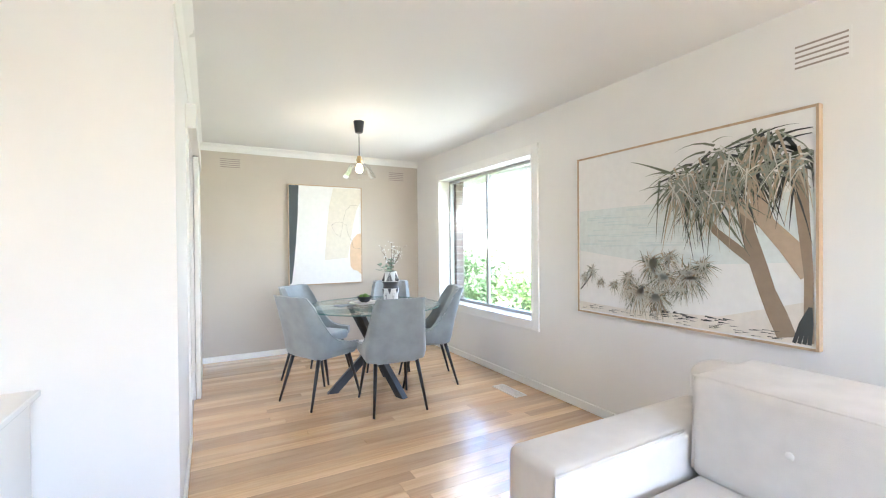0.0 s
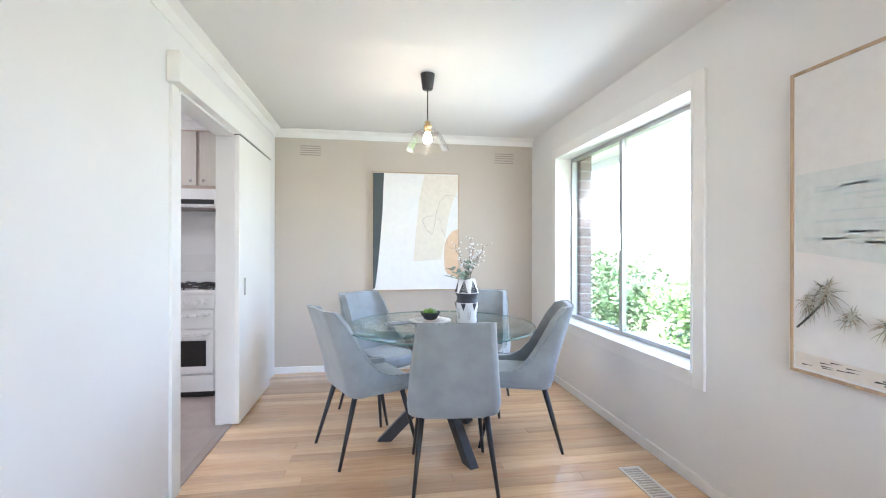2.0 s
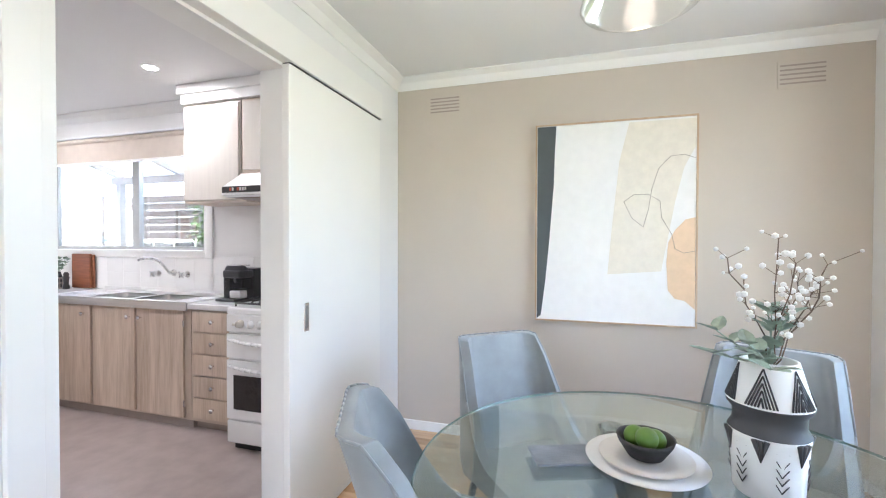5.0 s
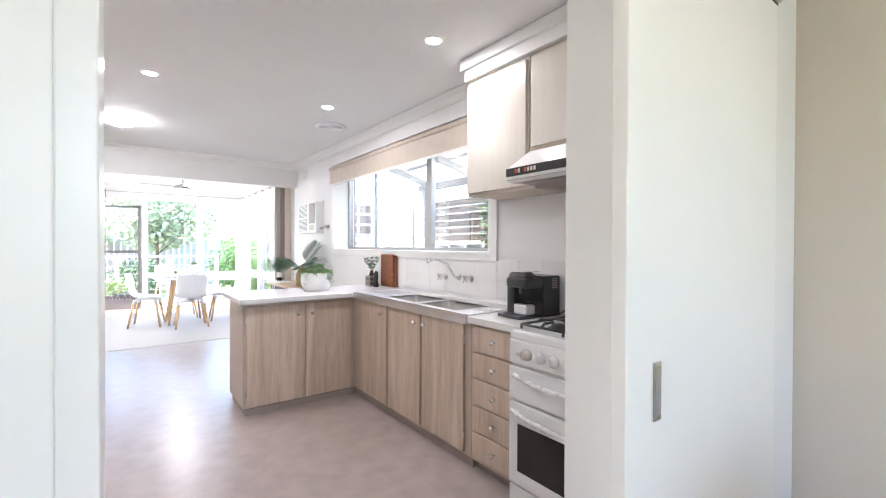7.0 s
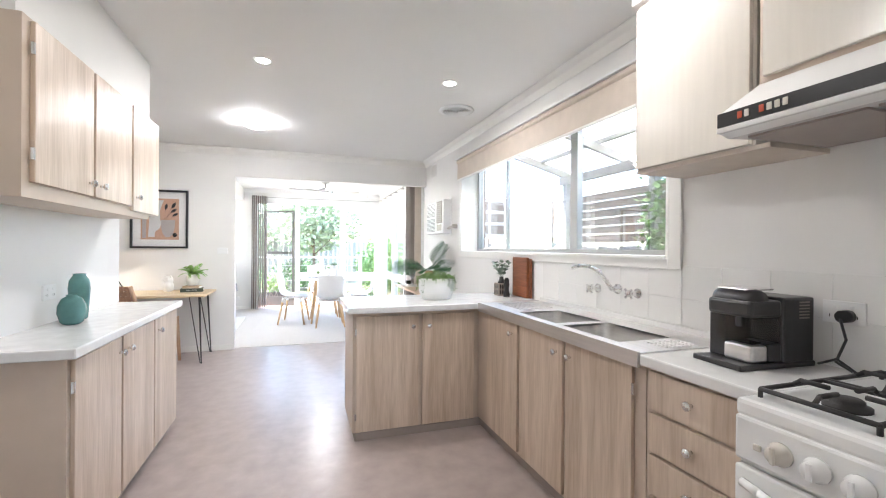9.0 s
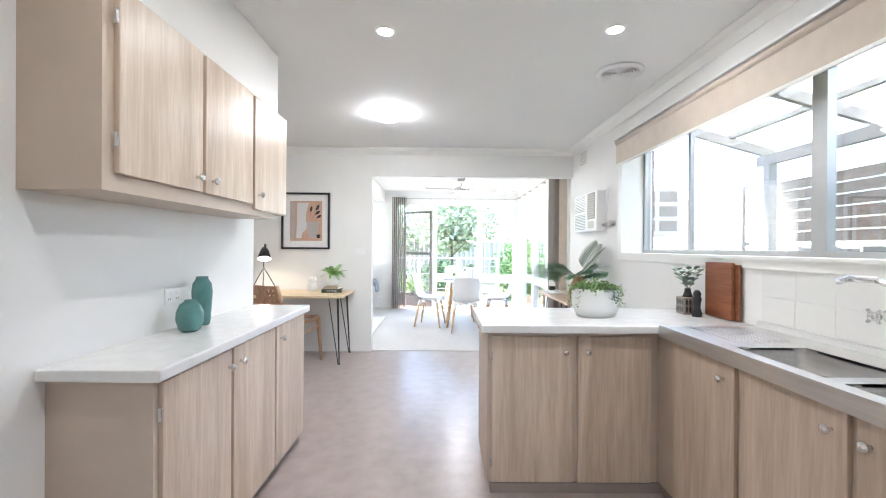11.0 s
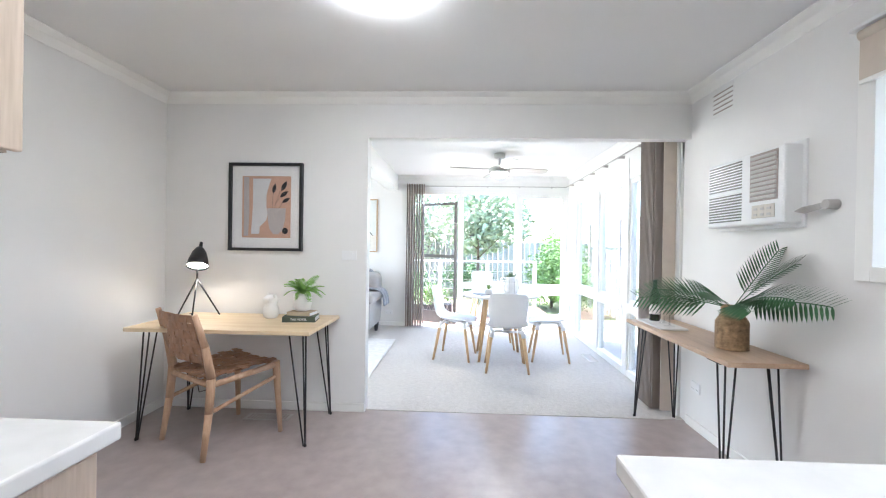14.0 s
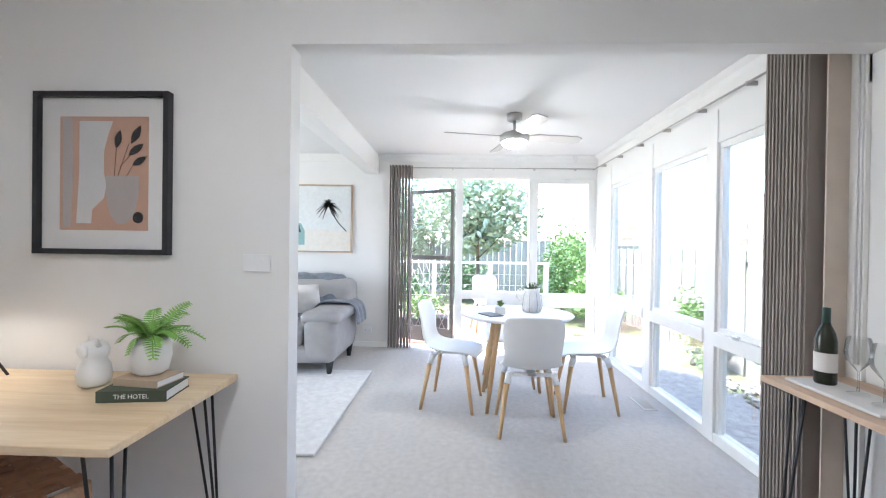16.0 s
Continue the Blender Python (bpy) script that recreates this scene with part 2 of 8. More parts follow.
M = dict(
    wall=mat("wall_paint", (0.80, 0.79, 0.772), 0.55, noise_amt=0.012, scale=2.5, bump=0.06, bump_scale=220),
    taupe=mat("taupe_paint", (0.53, 0.47, 0.40), 0.55, noise_amt=0.015, scale=2.5, bump=0.06, bump_scale=220),
    ceiling=mat("ceiling_paint", (0.80, 0.795, 0.78), 0.7, noise_amt=0.01, scale=1.5, bump=0.04, bump_scale=160),
    trim=mat("gloss_trim", (0.84, 0.83, 0.80), 0.3, noise_amt=0.012, scale=4),
    door=mat("door_paint", (0.84, 0.83, 0.79), 0.42, noise_amt=0.015, scale=1.6),
    board=wood("floorboard", (0.74, 0.505, 0.295), (0.55, 0.335, 0.175), "x", 0.25, 9, per_object=0.2, coat=1.0, fleck=0.4),
    gap=mat("floor_gap", (0.10, 0.055, 0.03), 0.8),
    vinyl=mat("kitchen_vinyl", (0.40, 0.34, 0.318), 0.28, noise_amt=0.06, scale=9, rvar=0.01, alt=(0.345, 0.287, 0.265)),
    carpet=mat("carpet", (0.56, 0.525, 0.485), 0.95, noise_amt=0.06, scale=26, bump=0.9, bump_scale=420, sheen=0.25),
    veneer=wood("cabinet_veneer", (0.68, 0.56, 0.455), (0.49, 0.38, 0.285), "z", 0.38, 11, per_object=0.05),
    carcass=mat("cabinet_edge", (0.56, 0.46, 0.375), 0.45, noise_amt=0.03, scale=6),
    cream=mat("cream_laminate", (0.67, 0.625, 0.555), 0.22, noise_amt=0.02, scale=5, stretch=(8, 8, 0.6)),
    bench=mat("white_laminate", (0.74, 0.735, 0.72), 0.2, noise_amt=0.025, scale=14),
    toe=mat("toe_kick", (0.33, 0.28, 0.25), 0.5, noise_amt=0.05),
    enamel=mat("white_enamel", (0.84, 0.84, 0.83), 0.12, noise_amt=0.01, scale=3),
    chrome=mat("chrome", (0.80, 0.80, 0.80), 0.12, metal=1, noise_amt=0.02),
    steel=mat("brushed_steel", (0.72, 0.71, 0.70), 0.34, metal=1, noise_amt=0.05, scale=3, stretch=(1, 20, 20)),
    alu=mat("anodised_frame", (0.42, 0.42, 0.41), 0.38, metal=0.7, noise_amt=0.03),
    black=mat("black_steel", (0.022, 0.022, 0.024), 0.38, noise_amt=0.1),
    blackp=mat("black_plastic", (0.028, 0.028, 0.03), 0.3, noise_amt=0.1),
    iron=mat("cast_iron", (0.035, 0.033, 0.032), 0.6, noise_amt=0.2, bump=0.3, bump_scale=200),
    velvet=mat("blue_grey_velvet", (0.275, 0.300, 0.312), 0.75, noise_amt=0.10, scale=7, sheen=0.35, bump=0.12, bump_scale=350),
    glass=glass_mat("window_glass", (0.97, 0.985, 0.98), gloss=0.4),
    tglass=glass_mat("table_glass", (0.92, 0.965, 0.955), gloss=0.5),
    tedge=mat("glass_edge", (0.10, 0.20, 0.19), 0.1, noise_amt=0.02),
    white=mat("white_plastic", (0.82, 0.82, 0.82), 0.32, noise_amt=0.012),
    linen=mat("cream_linen", (0.72, 0.69, 0.66), 0.85, noise_amt=0.04, scale=9, bump=0.4, bump_scale=500, sheen=0.2),
    oak=wood("pale_oak", (0.66, 0.44, 0.235), (0.52, 0.32, 0.15), "z", 0.42, 22),
    pine=wood("pine_top", (0.76, 0.61, 0.41), (0.62, 0.45, 0.26), "y", 0.4, 9),
    acacia=wood("console_top", (0.63, 0.455, 0.32), (0.50, 0.34, 0.225), "x", 0.4, 9),
    leather=mat("tan_leather", (0.42, 0.235, 0.135), 0.5, noise_amt=0.12, scale=20, bump=0.3, bump_scale=260),
    blind=mat("taupe_blind", (0.27, 0.23, 0.205), 0.85, noise_amt=0.05, scale=12, bump=0.25, bump_scale=400, stretch=(1, 1, 0.2)),
    roller=mat("roller_blind", (0.62, 0.54, 0.46), 0.8, noise_amt=0.03, scale=12, bump=0.2, bump_scale=400),
    leaf=mat("leaf_green", (0.11, 0.19, 0.07), 0.5, noise_amt=0.3, scale=9, alt=(0.05, 0.10, 0.035)),
    leafl=mat("leaf_bright", (0.21, 0.32, 0.10), 0.5, noise_amt=0.3, scale=9, alt=(0.12, 0.21, 0.06)),
    fern=mat("fern_green", (0.22, 0.40, 0.085), 0.5, noise_amt=0.3, scale=30, alt=(0.13, 0.29, 0.05)),
    leafp=mat("leaf_pale", (0.33, 0.38, 0.27), 0.5, noise_amt=0.3, scale=9, alt=(0.19, 0.24, 0.14)),
    palm=mat("palm_green", (0.04, 0.13, 0.045), 0.42, noise_amt=0.25, scale=9),
    sage=mat("sage_leaf", (0.27, 0.34, 0.27), 0.6, noise_amt=0.2, scale=30),
    pot=mat("white_ceramic", (0.80, 0.795, 0.78), 0.35, noise_amt=0.02, scale=6),
    teal=mat("teal_glaze", (0.095, 0.235, 0.225), 0.2, noise_amt=0.12, scale=10),
    rattan=mat("woven_seagrass", (0.42, 0.275, 0.15), 0.8, noise_amt=0.25, scale=40, bump=0.8, bump_scale=200),
    brick=mat("brick_brown", (0.21, 0.115, 0.085), 0.85, noise_amt=0.2, scale=20, per_object=0.25, bump=0.5, bump_scale=120),
    mortar=mat("mortar", (0.42, 0.39, 0.35), 0.9),
    fence=mat("grey_paling", (0.36, 0.34, 0.32), 0.85, noise_amt=0.15, scale=9, per_object=0.15, stretch=(1, 1, 0.1), bump=0.4, bump_scale=90),
    slat=mat("brown_slat", (0.30, 0.235, 0.19), 0.8, noise_amt=0.15, scale=9, per_object=0.15, stretch=(0.1, 1, 1)),
    grass=mat("garden_ground", (0.13, 0.17, 0.06), 0.95, noise_amt=0.35, scale=3, bump=0.8, bump_scale=90, alt=(0.17, 0.13, 0.09)),
    stone=mat("garden_stone", (0.45, 0.43, 0.40), 0.9, noise_amt=0.2, scale=14, bump=0.5, bump_scale=90),
    bark=mat("bark", (0.16, 0.115, 0.085), 0.9, noise_amt=0.3, scale=16, bump=0.8, bump_scale=70, stretch=(1, 1, 0.25)),
    pergola=mat("pergola_timber", (0.34, 0.31, 0.28), 0.8, noise_amt=0.1),
    canvas=mat("canvas_white", (0.80, 0.79, 0.775), 0.8, noise_amt=0.015, scale=20, bump=0.15, bump_scale=700),
    frame=wood("art_frame", (0.55, 0.41, 0.28), (0.42, 0.29, 0.18), "z", 0.5, 20),
    grey=mat("grey_leather", (0.36, 0.35, 0.345), 0.55, noise_amt=0.05, scale=8, bump=0.15, bump_scale=220),
    throw=mat("blue_grey_throw", (0.15, 0.175, 0.215), 0.95, noise_amt=0.2, scale=14, bump=0.6, bump_scale=260, sheen=0.4),
    rug=mat("cream_rug", (0.74, 0.73, 0.71), 0.95, noise_amt=0.06, scale=20, bump=0.9, bump_scale=300),
    deck=wood("deck_board", (0.30, 0.17, 0.12), (0.20, 0.11, 0.08), "y", 0.6, 9, per_object=0.12),
    grille=mat("grey_grille", (0.50, 0.48, 0.46), 0.5, noise_amt=0.03),
    tile=mat("splash_tile", (0.80, 0.79, 0.77), 0.1, noise_amt=0.01),
    roof=mat("roof_tile", (0.24, 0.13, 0.10), 0.85, noise_amt=0.2, scale=8),
    fan=mat("fan_silver", (0.50, 0.49, 0.48), 0.4, metal=0.5, noise_amt=0.02),
    oyster=glow("opal_glow", (1.0, 0.98, 0.95), 9.0),
    lampw=glow("lamp_glow", (1.0, 0.97, 0.92), 14.0),
    warm=glow("warm_bulb", (1.0, 0.80, 0.55), 16.0),
)


def flat(name, color, rough=0.7):
    return M.setdefault(name, mat(name, color, rough, noise_amt=0.03, scale=25, bump=0.1, bump_scale=500))


# ---------------------------------------------------------------- mesh helpers
def box(bm, x0, x1, y0, y1, z0, z1, bevel=0.0, seg=2):
    """Adds a box, optionally with rounded edges."""
    made = bmesh.ops.create_cube(bm, size=1)["verts"]
    for v in made:
        v.co = Vector((x0 + (v.co.x + 0.5) * (x1 - x0), y0 + (v.co.y + 0.5) * (y1 - y0), z0 + (v.co.z + 0.5) * (z1 - z0)))
    if bevel:
        edges = list({e for v in made for e in v.link_edges})
        bmesh.ops.bevel(bm, geom=edges, offset=bevel, segments=seg, affect="EDGES", profile=0.5)
    return bm


def boxes(*specs, bevel=0.0):
    bm = bmesh.new()
    for s in specs:
        b2 = bmesh.new()
        box(b2, *s, bevel=bevel)
        tmp = bpy.data.meshes.new("tmp")
        b2.to_mesh(tmp)
        b2.free()
        bm.from_mesh(tmp)
        bpy.data.meshes.remove(tmp)
    return bm


def tube(bm, a, b, r0, r1=None, n=12, caps=True):
    """A tapered round bar from a to b."""
    r1 = r0 if r1 is None else r1
    a, b = Vector(a), Vector(b)
    d = b - a
    q = d.to_track_quat("Z", "Y").to_matrix()
    rings = []
    for p, r in ((a, r0), (b, r1)):
        rings.append([bm.verts.new(p + q @ Vector((r * math.cos(k * math.tau / n), r * math.sin(k * math.tau / n), 0))) for k in range(n)])
    for k in range(n):
        f = bm.faces.new((rings[0][k], rings[0][(k + 1) % n], rings[1][(k + 1) % n], rings[1][k]))
        f.smooth = True
    if caps:
        bm.faces.new(rings[0][::-1])
        bm.faces.new(rings[1])
    return bm


def lathe(bm, profile, center=(0, 0, 0), n=28, close=True):
    """Turns a profile of (radius, height) about an upright axis."""
    cx, cy, cz = center
    rings = []
    for r, z in profile:
        rings.append([bm.verts.new((cx + r * math.cos(k * math.tau / n), cy + r * math.sin(k * math.tau / n), cz + z)) for k in range(n)])
    for a, b in zip(rings, rings[1:]):
        for k in range(n):
            f = bm.faces.new((a[k], a[(k + 1) % n], b[(k + 1) % n], b[k]))
            f.smooth = True
    if close:
        if profile[0][0] > 1e-4:
            bm.faces.new(rings[0][::-1])
        if profile[-1][0] > 1e-4:
            bm.faces.new(rings[-1])
    bmesh.ops.remove_doubles(bm, verts=bm.verts[:], dist=1e-5)
    return bm


def pipe(bm, pts, r, n=8):
    """A bent bar along points."""
    pts = [Vector(p) for p in pts]
    for a, b in zip(pts, pts[1:]):
        tube(bm, a, b, r, r, n)
    for p in pts[1:-1]:
        bmesh.ops.create_uvsphere(bm, u_segments=n, v_segments=6, radius=r * 1.0, matrix=Matrix.Translation(p))
    return bm


def arc(center, r, a0, a1, n, axis="xz", z=0):
    out = []
    for k in range(n + 1):
        a = radians(a0 + (a1 - a0) * k / n)
        c, s = r * math.cos(a), r * math.sin(a)
        d = {"xz": (c, 0, s), "yz": (0, c, s), "xy": (c, s, 0)}[axis]
        out.append(Vector(center) + Vector(d))
    return out


def part(name, bm, material, parent=None, label="", smooth=False, category="", kind="", group=""):
    """Links a bmesh as one mesh object, under a thing or part if given."""
    me = bpy.data.meshes.new(name)
    bmesh.ops.recalc_face_normals(bm, faces=bm.faces[:])
    bm.to_mesh(me)
    bm.free()
    if smooth:
        for p in me.polygons:
            p.use_smooth = True
    me.materials.append(M[material] if isinstance(material, str) else material)
    ob = new(name, me)
    if parent:
        ob.parent = parent
    return tagged(ob, label, category, group, kind)


def thing(name, label, category, group="", at=None, kind=""):
    ob = new(name)
    ob.empty_display_size = 0.1
    if at is not None:
        ob.matrix_basis = at
    return tagged(ob, label, category, group, kind)


def shell(stations, thick, n=8, sub=2, name="shell", material="velvet", parent=None, label=""):
    """A padded shell lofted through stations of (y, z, half width, bow_y, bow_z)."""
    bm = bmesh.new()
    rows = []
    for y, z, hw, by, bz in stations:
        row = []
        for k in range(n + 1):
            u = -1 + 2 * k / n
            row.append(bm.verts.new((u * hw, y + by * u * u, z + bz * u * u)))
        rows.append(row)
    for a, b in zip(rows, rows[1:]):
        for k in range(n):
            bm.faces.new((a[k], a[k + 1], b[k + 1], b[k]))
    ob = part(name, bm, material, parent, label, smooth=True)
    sol = ob.modifiers.new("thick", "SOLIDIFY")
    sol.thickness, sol.offset = thick, 0
    ss = ob.modifiers.new("round", "SUBSURF")
    ss.levels = ss.render_levels = sub
    return ob


def wall_mesh(axis, pos, thick, a0, a1, z0, z1, holes=()):
    """A wall across `axis` from pos to pos + thick, along the other axis from a0 to a1, with holes (b0, b1, h0, h1) right through."""
    cuts_a = sorted({a0, a1, *[h[0] for h in holes], *[h[1] for h in holes]})
    cuts_z = sorted({z0, z1, *[h[2] for h in holes], *[h[3] for h in holes]})
    bm = bmesh.new()
    for i in range(len(cuts_a) - 1):
        for j in range(len(cuts_z) - 1):
            ca, cz = (cuts_a[i] + cuts_a[i + 1]) / 2, (cuts_z[j] + cuts_z[j + 1]) / 2
            if any(h[0] < ca < h[1] and h[2] < cz < h[3] for h in holes):
                continue
            lo, hi = min(pos, pos + thick), max(pos, pos + thick)
            if axis == "x":
                box(bm, lo, hi, cuts_a[i], cuts_a[i + 1], cuts_z[j], cuts_z[j + 1])
            else:
                box(bm, cuts_a[i], cuts_a[i + 1], lo, hi, cuts_z[j], cuts_z[j + 1])
    bmesh.ops.remove_doubles(bm, verts=bm.verts[:], dist=1e-4)
    seen = {}
    for f in bm.faces:
        key = tuple(sorted(v.index for v in f.verts))
    return bm


def structure(name, bm, material, label=""):
    return part(name, bm, material, None, label, kind="structure")


# ---------------------------------------------------------------- the shell of the house
H = 2.4
HK = 2.43     # kitchen and study ceiling
N = 5.5       # inner face of the long north wall
E = 2.64      # inner face of the east wall
DW = (3.105, 4.85, 0.585, 2.075)      # dining window opening along y, heights
KW = (-4.40, -1.67, 1.205, 2.14)    # kitchen window opening along x
structure("wall_east", wall_mesh("x", E, 0.25, -2.5, N + 0.25, 0, H, [DW]), "wall", "warm white painted plaster wall")
structure("wall_north_dining", wall_mesh("y", N, 0.25, -0.1, E, 0, H), "taupe", "taupe painted feature wall")
structure("wall_partition", wall_mesh("x", -0.1, 0.1, 2.36, N, 0, HK, [(3.43, 4.29, 0.0, 2.03)]), "wall", "warm white partition wall with a doorway")
structure("wall_living_north", wall_mesh("y", 2.36, 0.2, -3.2, -0.1, 0, HK), "wall", "warm white living room wall")
structure("wall_living_west", wall_mesh("x", -3.4, 0.2, -2.5, 2.56, 0, H), "wall")
# the opening is unseen and assumed, made to hold the living fill lamp
structure("wall_living_south", wall_mesh("y", -2.7, 0.2, -3.4, E + 0.25, 0, H, [(-0.4, 2.4, 0.6, 2.1)]), "wall")
structure("wall_kitchen_north", wall_mesh("y", N, 0.25, -5.92, -0.1, 0, HK, [KW]), "wall", "white painted kitchen wall")
structure("wall_kitchen_south", wall_mesh("y", 2.58, 0.1, -3.53, -0.1, 0, HK), "wall", "white painted kitchen wall")
structure("wall_study_return", wall_mesh("x", -3.53, 0.1, 1.5, 2.58, 0, HK), "wall")
structure("wall_study_south", wall_mesh("y", 1.4, 0.1, -5.92, -3.43, 0, HK), "wall", "warm white study wall")
structure("wall_west", wall_mesh("x", -5.92, 0.1, -0.5, N, 0, HK, [(3.09, N, 0.0, 2.10)]), "wall", "warm white wall with a wide opening")
structure("wall_sunroom_far", wall_mesh("x", -9.6, 0.2, -1.5, 2.95, 0, H), "wall", "white painted lounge wall")
# opening out of view, added where the lounge fill lamp stands
structure("wall_lounge_south", wall_mesh("y", -1.7, 0.2, -9.6, -5.82, 0, H, [(-8.7, -6.5, 0.6, 2.1)]), "wall")
structure("ceiling_dining", boxes((-3.4, E + 0.25, -2.7, 2.46, H, H + 0.1), (-0.05, E + 0.25, 2.46, N + 0.25, H, H + 0.1)), "ceiling", "white plaster ceiling")
structure("ceiling_kitchen", boxes((-5.92, -3.4, 1.4, N + 0.25, HK, HK + 0.1), (-3.4, -0.05, 2.47, N + 0.25, HK, HK + 0.1)), "ceiling", "white plaster ceiling")
structure("ceiling_sunroom", boxes((-9.6, -5.92, -1.7, N + 0.25, H, H + 0.1)), "ceiling", "white plaster ceiling")
structure("ceiling_beam", boxes((-9.4, -5.92, 2.62, 2.78, 2.17, H)), "trim", "white painted ceiling beam")
structure("floor_kitchen", boxes((-5.86, -0.035, 1.4, N, -0.06, 0.0)), "vinyl", "mottled brown vinyl kitchen floor")
structure("floor_sunroom", boxes((-9.6, -5.86, -1.7, N, -0.06, 0.004)), "carpet", "light grey cut-pile carpet")
structure("subfloor_dining", boxes((-3.4, E, -2.7, N, -0.08, -0.017)), "gap")


def cornice(name, runs, top=H):
    """Small coved plaster cornice: runs of (axis, fixed, from, to, inward sign)."""
    bm = bmesh.new()
    prof = [(0, -0.075), (0.006, -0.075), (0.012, -0.062), (0.03, -0.03), (0.058, -0.013), (0.07, -0.006), (0.07, 0)]
    for axis, fixed, a, b, s in runs:
        pr = []
        for q in (a, b):
            ring = []
            for d, z in prof + [(0, 0)]:
                p = (fixed + s * d, q, top + z) if axis == "x" else (q, fixed + s * d, top + z)
                ring.append(bm.verts.new(p))
            pr.append(ring)
        for k in range(len(prof)):
            bm.faces.new((pr[0][k], pr[0][k + 1], pr[1][k + 1], pr[1][k]))
        bm.faces.new(pr[0])
        bm.faces.new(pr[1][::-1])
    return structure(name, bm, "trim", "white coved plaster cornice")


cornice("trim_cornice_dining", [("y", N, 0, E, -1), ("x", 0.0, 2.36, N, 1)])
cornice("trim_cornice_kitchen", [("x", -5.82, 1.5, N, 1), ("y", N, -5.82, -0.1, -1), ("y", 1.5, -5.82, -3.53, 1), ("y", 2.68, -3.53, -0.1, 1)], HK)
cornice("trim_cornice_sunroom", [("x", -9.4, 2.78, N, 1), ("y", N, -9.4, -5.92, -1), ("x", -9.4, -1.5, 2.62, 1)])


def skirting(name, x0, x1, y0, y1, h=0.065):
    structure(name, boxes((x0, x1, y0, y1, 0.0, h), bevel=0.004), "trim", "white painted skirting board")


skirting("baseboard_dining_north", 0.0, E, N - 0.014, N)
skirting("baseboard_dining_east", E - 0.014, E, -2.5, N - 0.014)
skirting("baseboard_dining_west", 0.0, 0.014, 2.36, 3.32)
skirting("baseboard_study_west", -5.82, -5.806, 1.5, 3.09)
skirting("baseboard_study_south", -5.806, -3.53, 1.5, 1.514)
skirting("baseboard_kitchen_north", -5.82, -3.6, N - 0.014, N)
skirting("baseboard_lounge", -9.4, -9.386, -1.5, 2.95)

# ---------------------------------------------------------------- windows and doors
def lamp_point(name, at, watts, color, r=0.05):
    ob = new(name, bpy.data.lights.new(name, "POINT"))
    ob.data.energy, ob.data.color, ob.data.shadow_soft_size = watts, color, r
    ob.location = at
    return ob


def pane(parent, x0, x1, y0, y1, z0, z1, name="pane"):
    p = part(name, boxes((x0, x1, y0, y1, z0, z1)), "glass", parent)
    p.visible_shadow = False
    return p


# dining window: timber architrave and reveal, aluminium slider
w1 = thing("window_1", "white framed sliding dining window with aluminium sashes", "window", kind="structure")
y0, y1, z0, z1 = DW
part("architrave", boxes((E - 0.018, E, y0 - 0.075, y0, z0 - 0.075, z1 + 0.075), (E - 0.018, E, y1, y1 + 0.075, z0 - 0.075, z1 + 0.075),
     (E - 0.018, E, y0, y1, z1, z1 + 0.075), (E - 0.018, E, y0, y1, z0 - 0.075, z0), bevel=0.003), "trim", w1)
part("reveal", boxes((E - 0.022, E + 0.16, y0 - 0.004, y0 + 0.012, z0, z1), (E - 0.022, E + 0.16, y1 - 0.012, y1 + 0.004, z0, z1),
     (E - 0.022, E + 0.16, y0 + 0.012, y1 - 0.012, z1 - 0.012, z1 + 0.004), (E - 0.03, E + 0.16, y0 + 0.012, y1 - 0.012, z0 - 0.004, z0 + 0.014)), "trim", w1)
gx = E + 0.13
part("sash_frame", boxes((gx, gx + 0.05, y0 + 0.012, y0 + 0.042, z0 + 0.014, z1 - 0.012), (gx, gx + 0.05, y1 - 0.042, y1 - 0.012, z0 + 0.014, z1 - 0.012),
     (gx, gx + 0.05, y0 + 0.042, y1 - 0.042, z1 - 0.042, z1 - 0.012), (gx, gx + 0.05, y0 + 0.042, y1 - 0.042, z0 + 0.014, z0 + 0.044),
     (gx - 0.006, gx + 0.02, 3.985, 4.025, z0 + 0.044, z1 - 0.042), (gx + 0.02, gx + 0.045, 4.015, 4.05, z0 + 0.044, z1 - 0.042)), "alu", w1)
part("latch", boxes((gx - 0.018, gx - 0.006, 3.995, 4.015, 1.22, 1.34), bevel=0.003), "chrome", w1)
pane(w1, gx + 0.008, gx + 0.012, y0 + 0.042, 4.005, z0 + 0.044, z1 - 0.042)
pane(w1, gx + 0.03, gx + 0.034, 4.03, y1 - 0.042, z0 + 0.044, z1 - 0.042)

# kitchen window
w2 = thing("window_2", "wide kitchen window with aluminium sliding sashes and white surround", "window", kind="structure")
x0, x1, z0, z1 = KW
part("architrave", boxes((x0 - 0.07, x0, N - 0.016, N, z0 - 0.05, z1 + 0.05), (x1, x1 + 0.07, N - 0.016, N, z0 - 0.05, z1 + 0.05), (x0, x1, N - 0.016, N, z0 - 0.05, z0),
     (x0, x1, N - 0.016, N, z1, z1 + 0.05), bevel=0.003), "trim", w2)
part("reveal", boxes((x0 - 0.004, x0 + 0.012, N - 0.018, N + 0.22, z0, z1), (x1 - 0.012, x1 + 0.004, N - 0.018, N + 0.22, z0, z1),
     (x0 + 0.012, x1 - 0.012, N - 0.018, N + 0.22, z1 - 0.012, z1 + 0.004), (x0 + 0.012, x1 - 0.012, N - 0.03, N + 0.22, z0 - 0.004, z0 + 0.012)), "trim", w2)
gy = N + 0.17
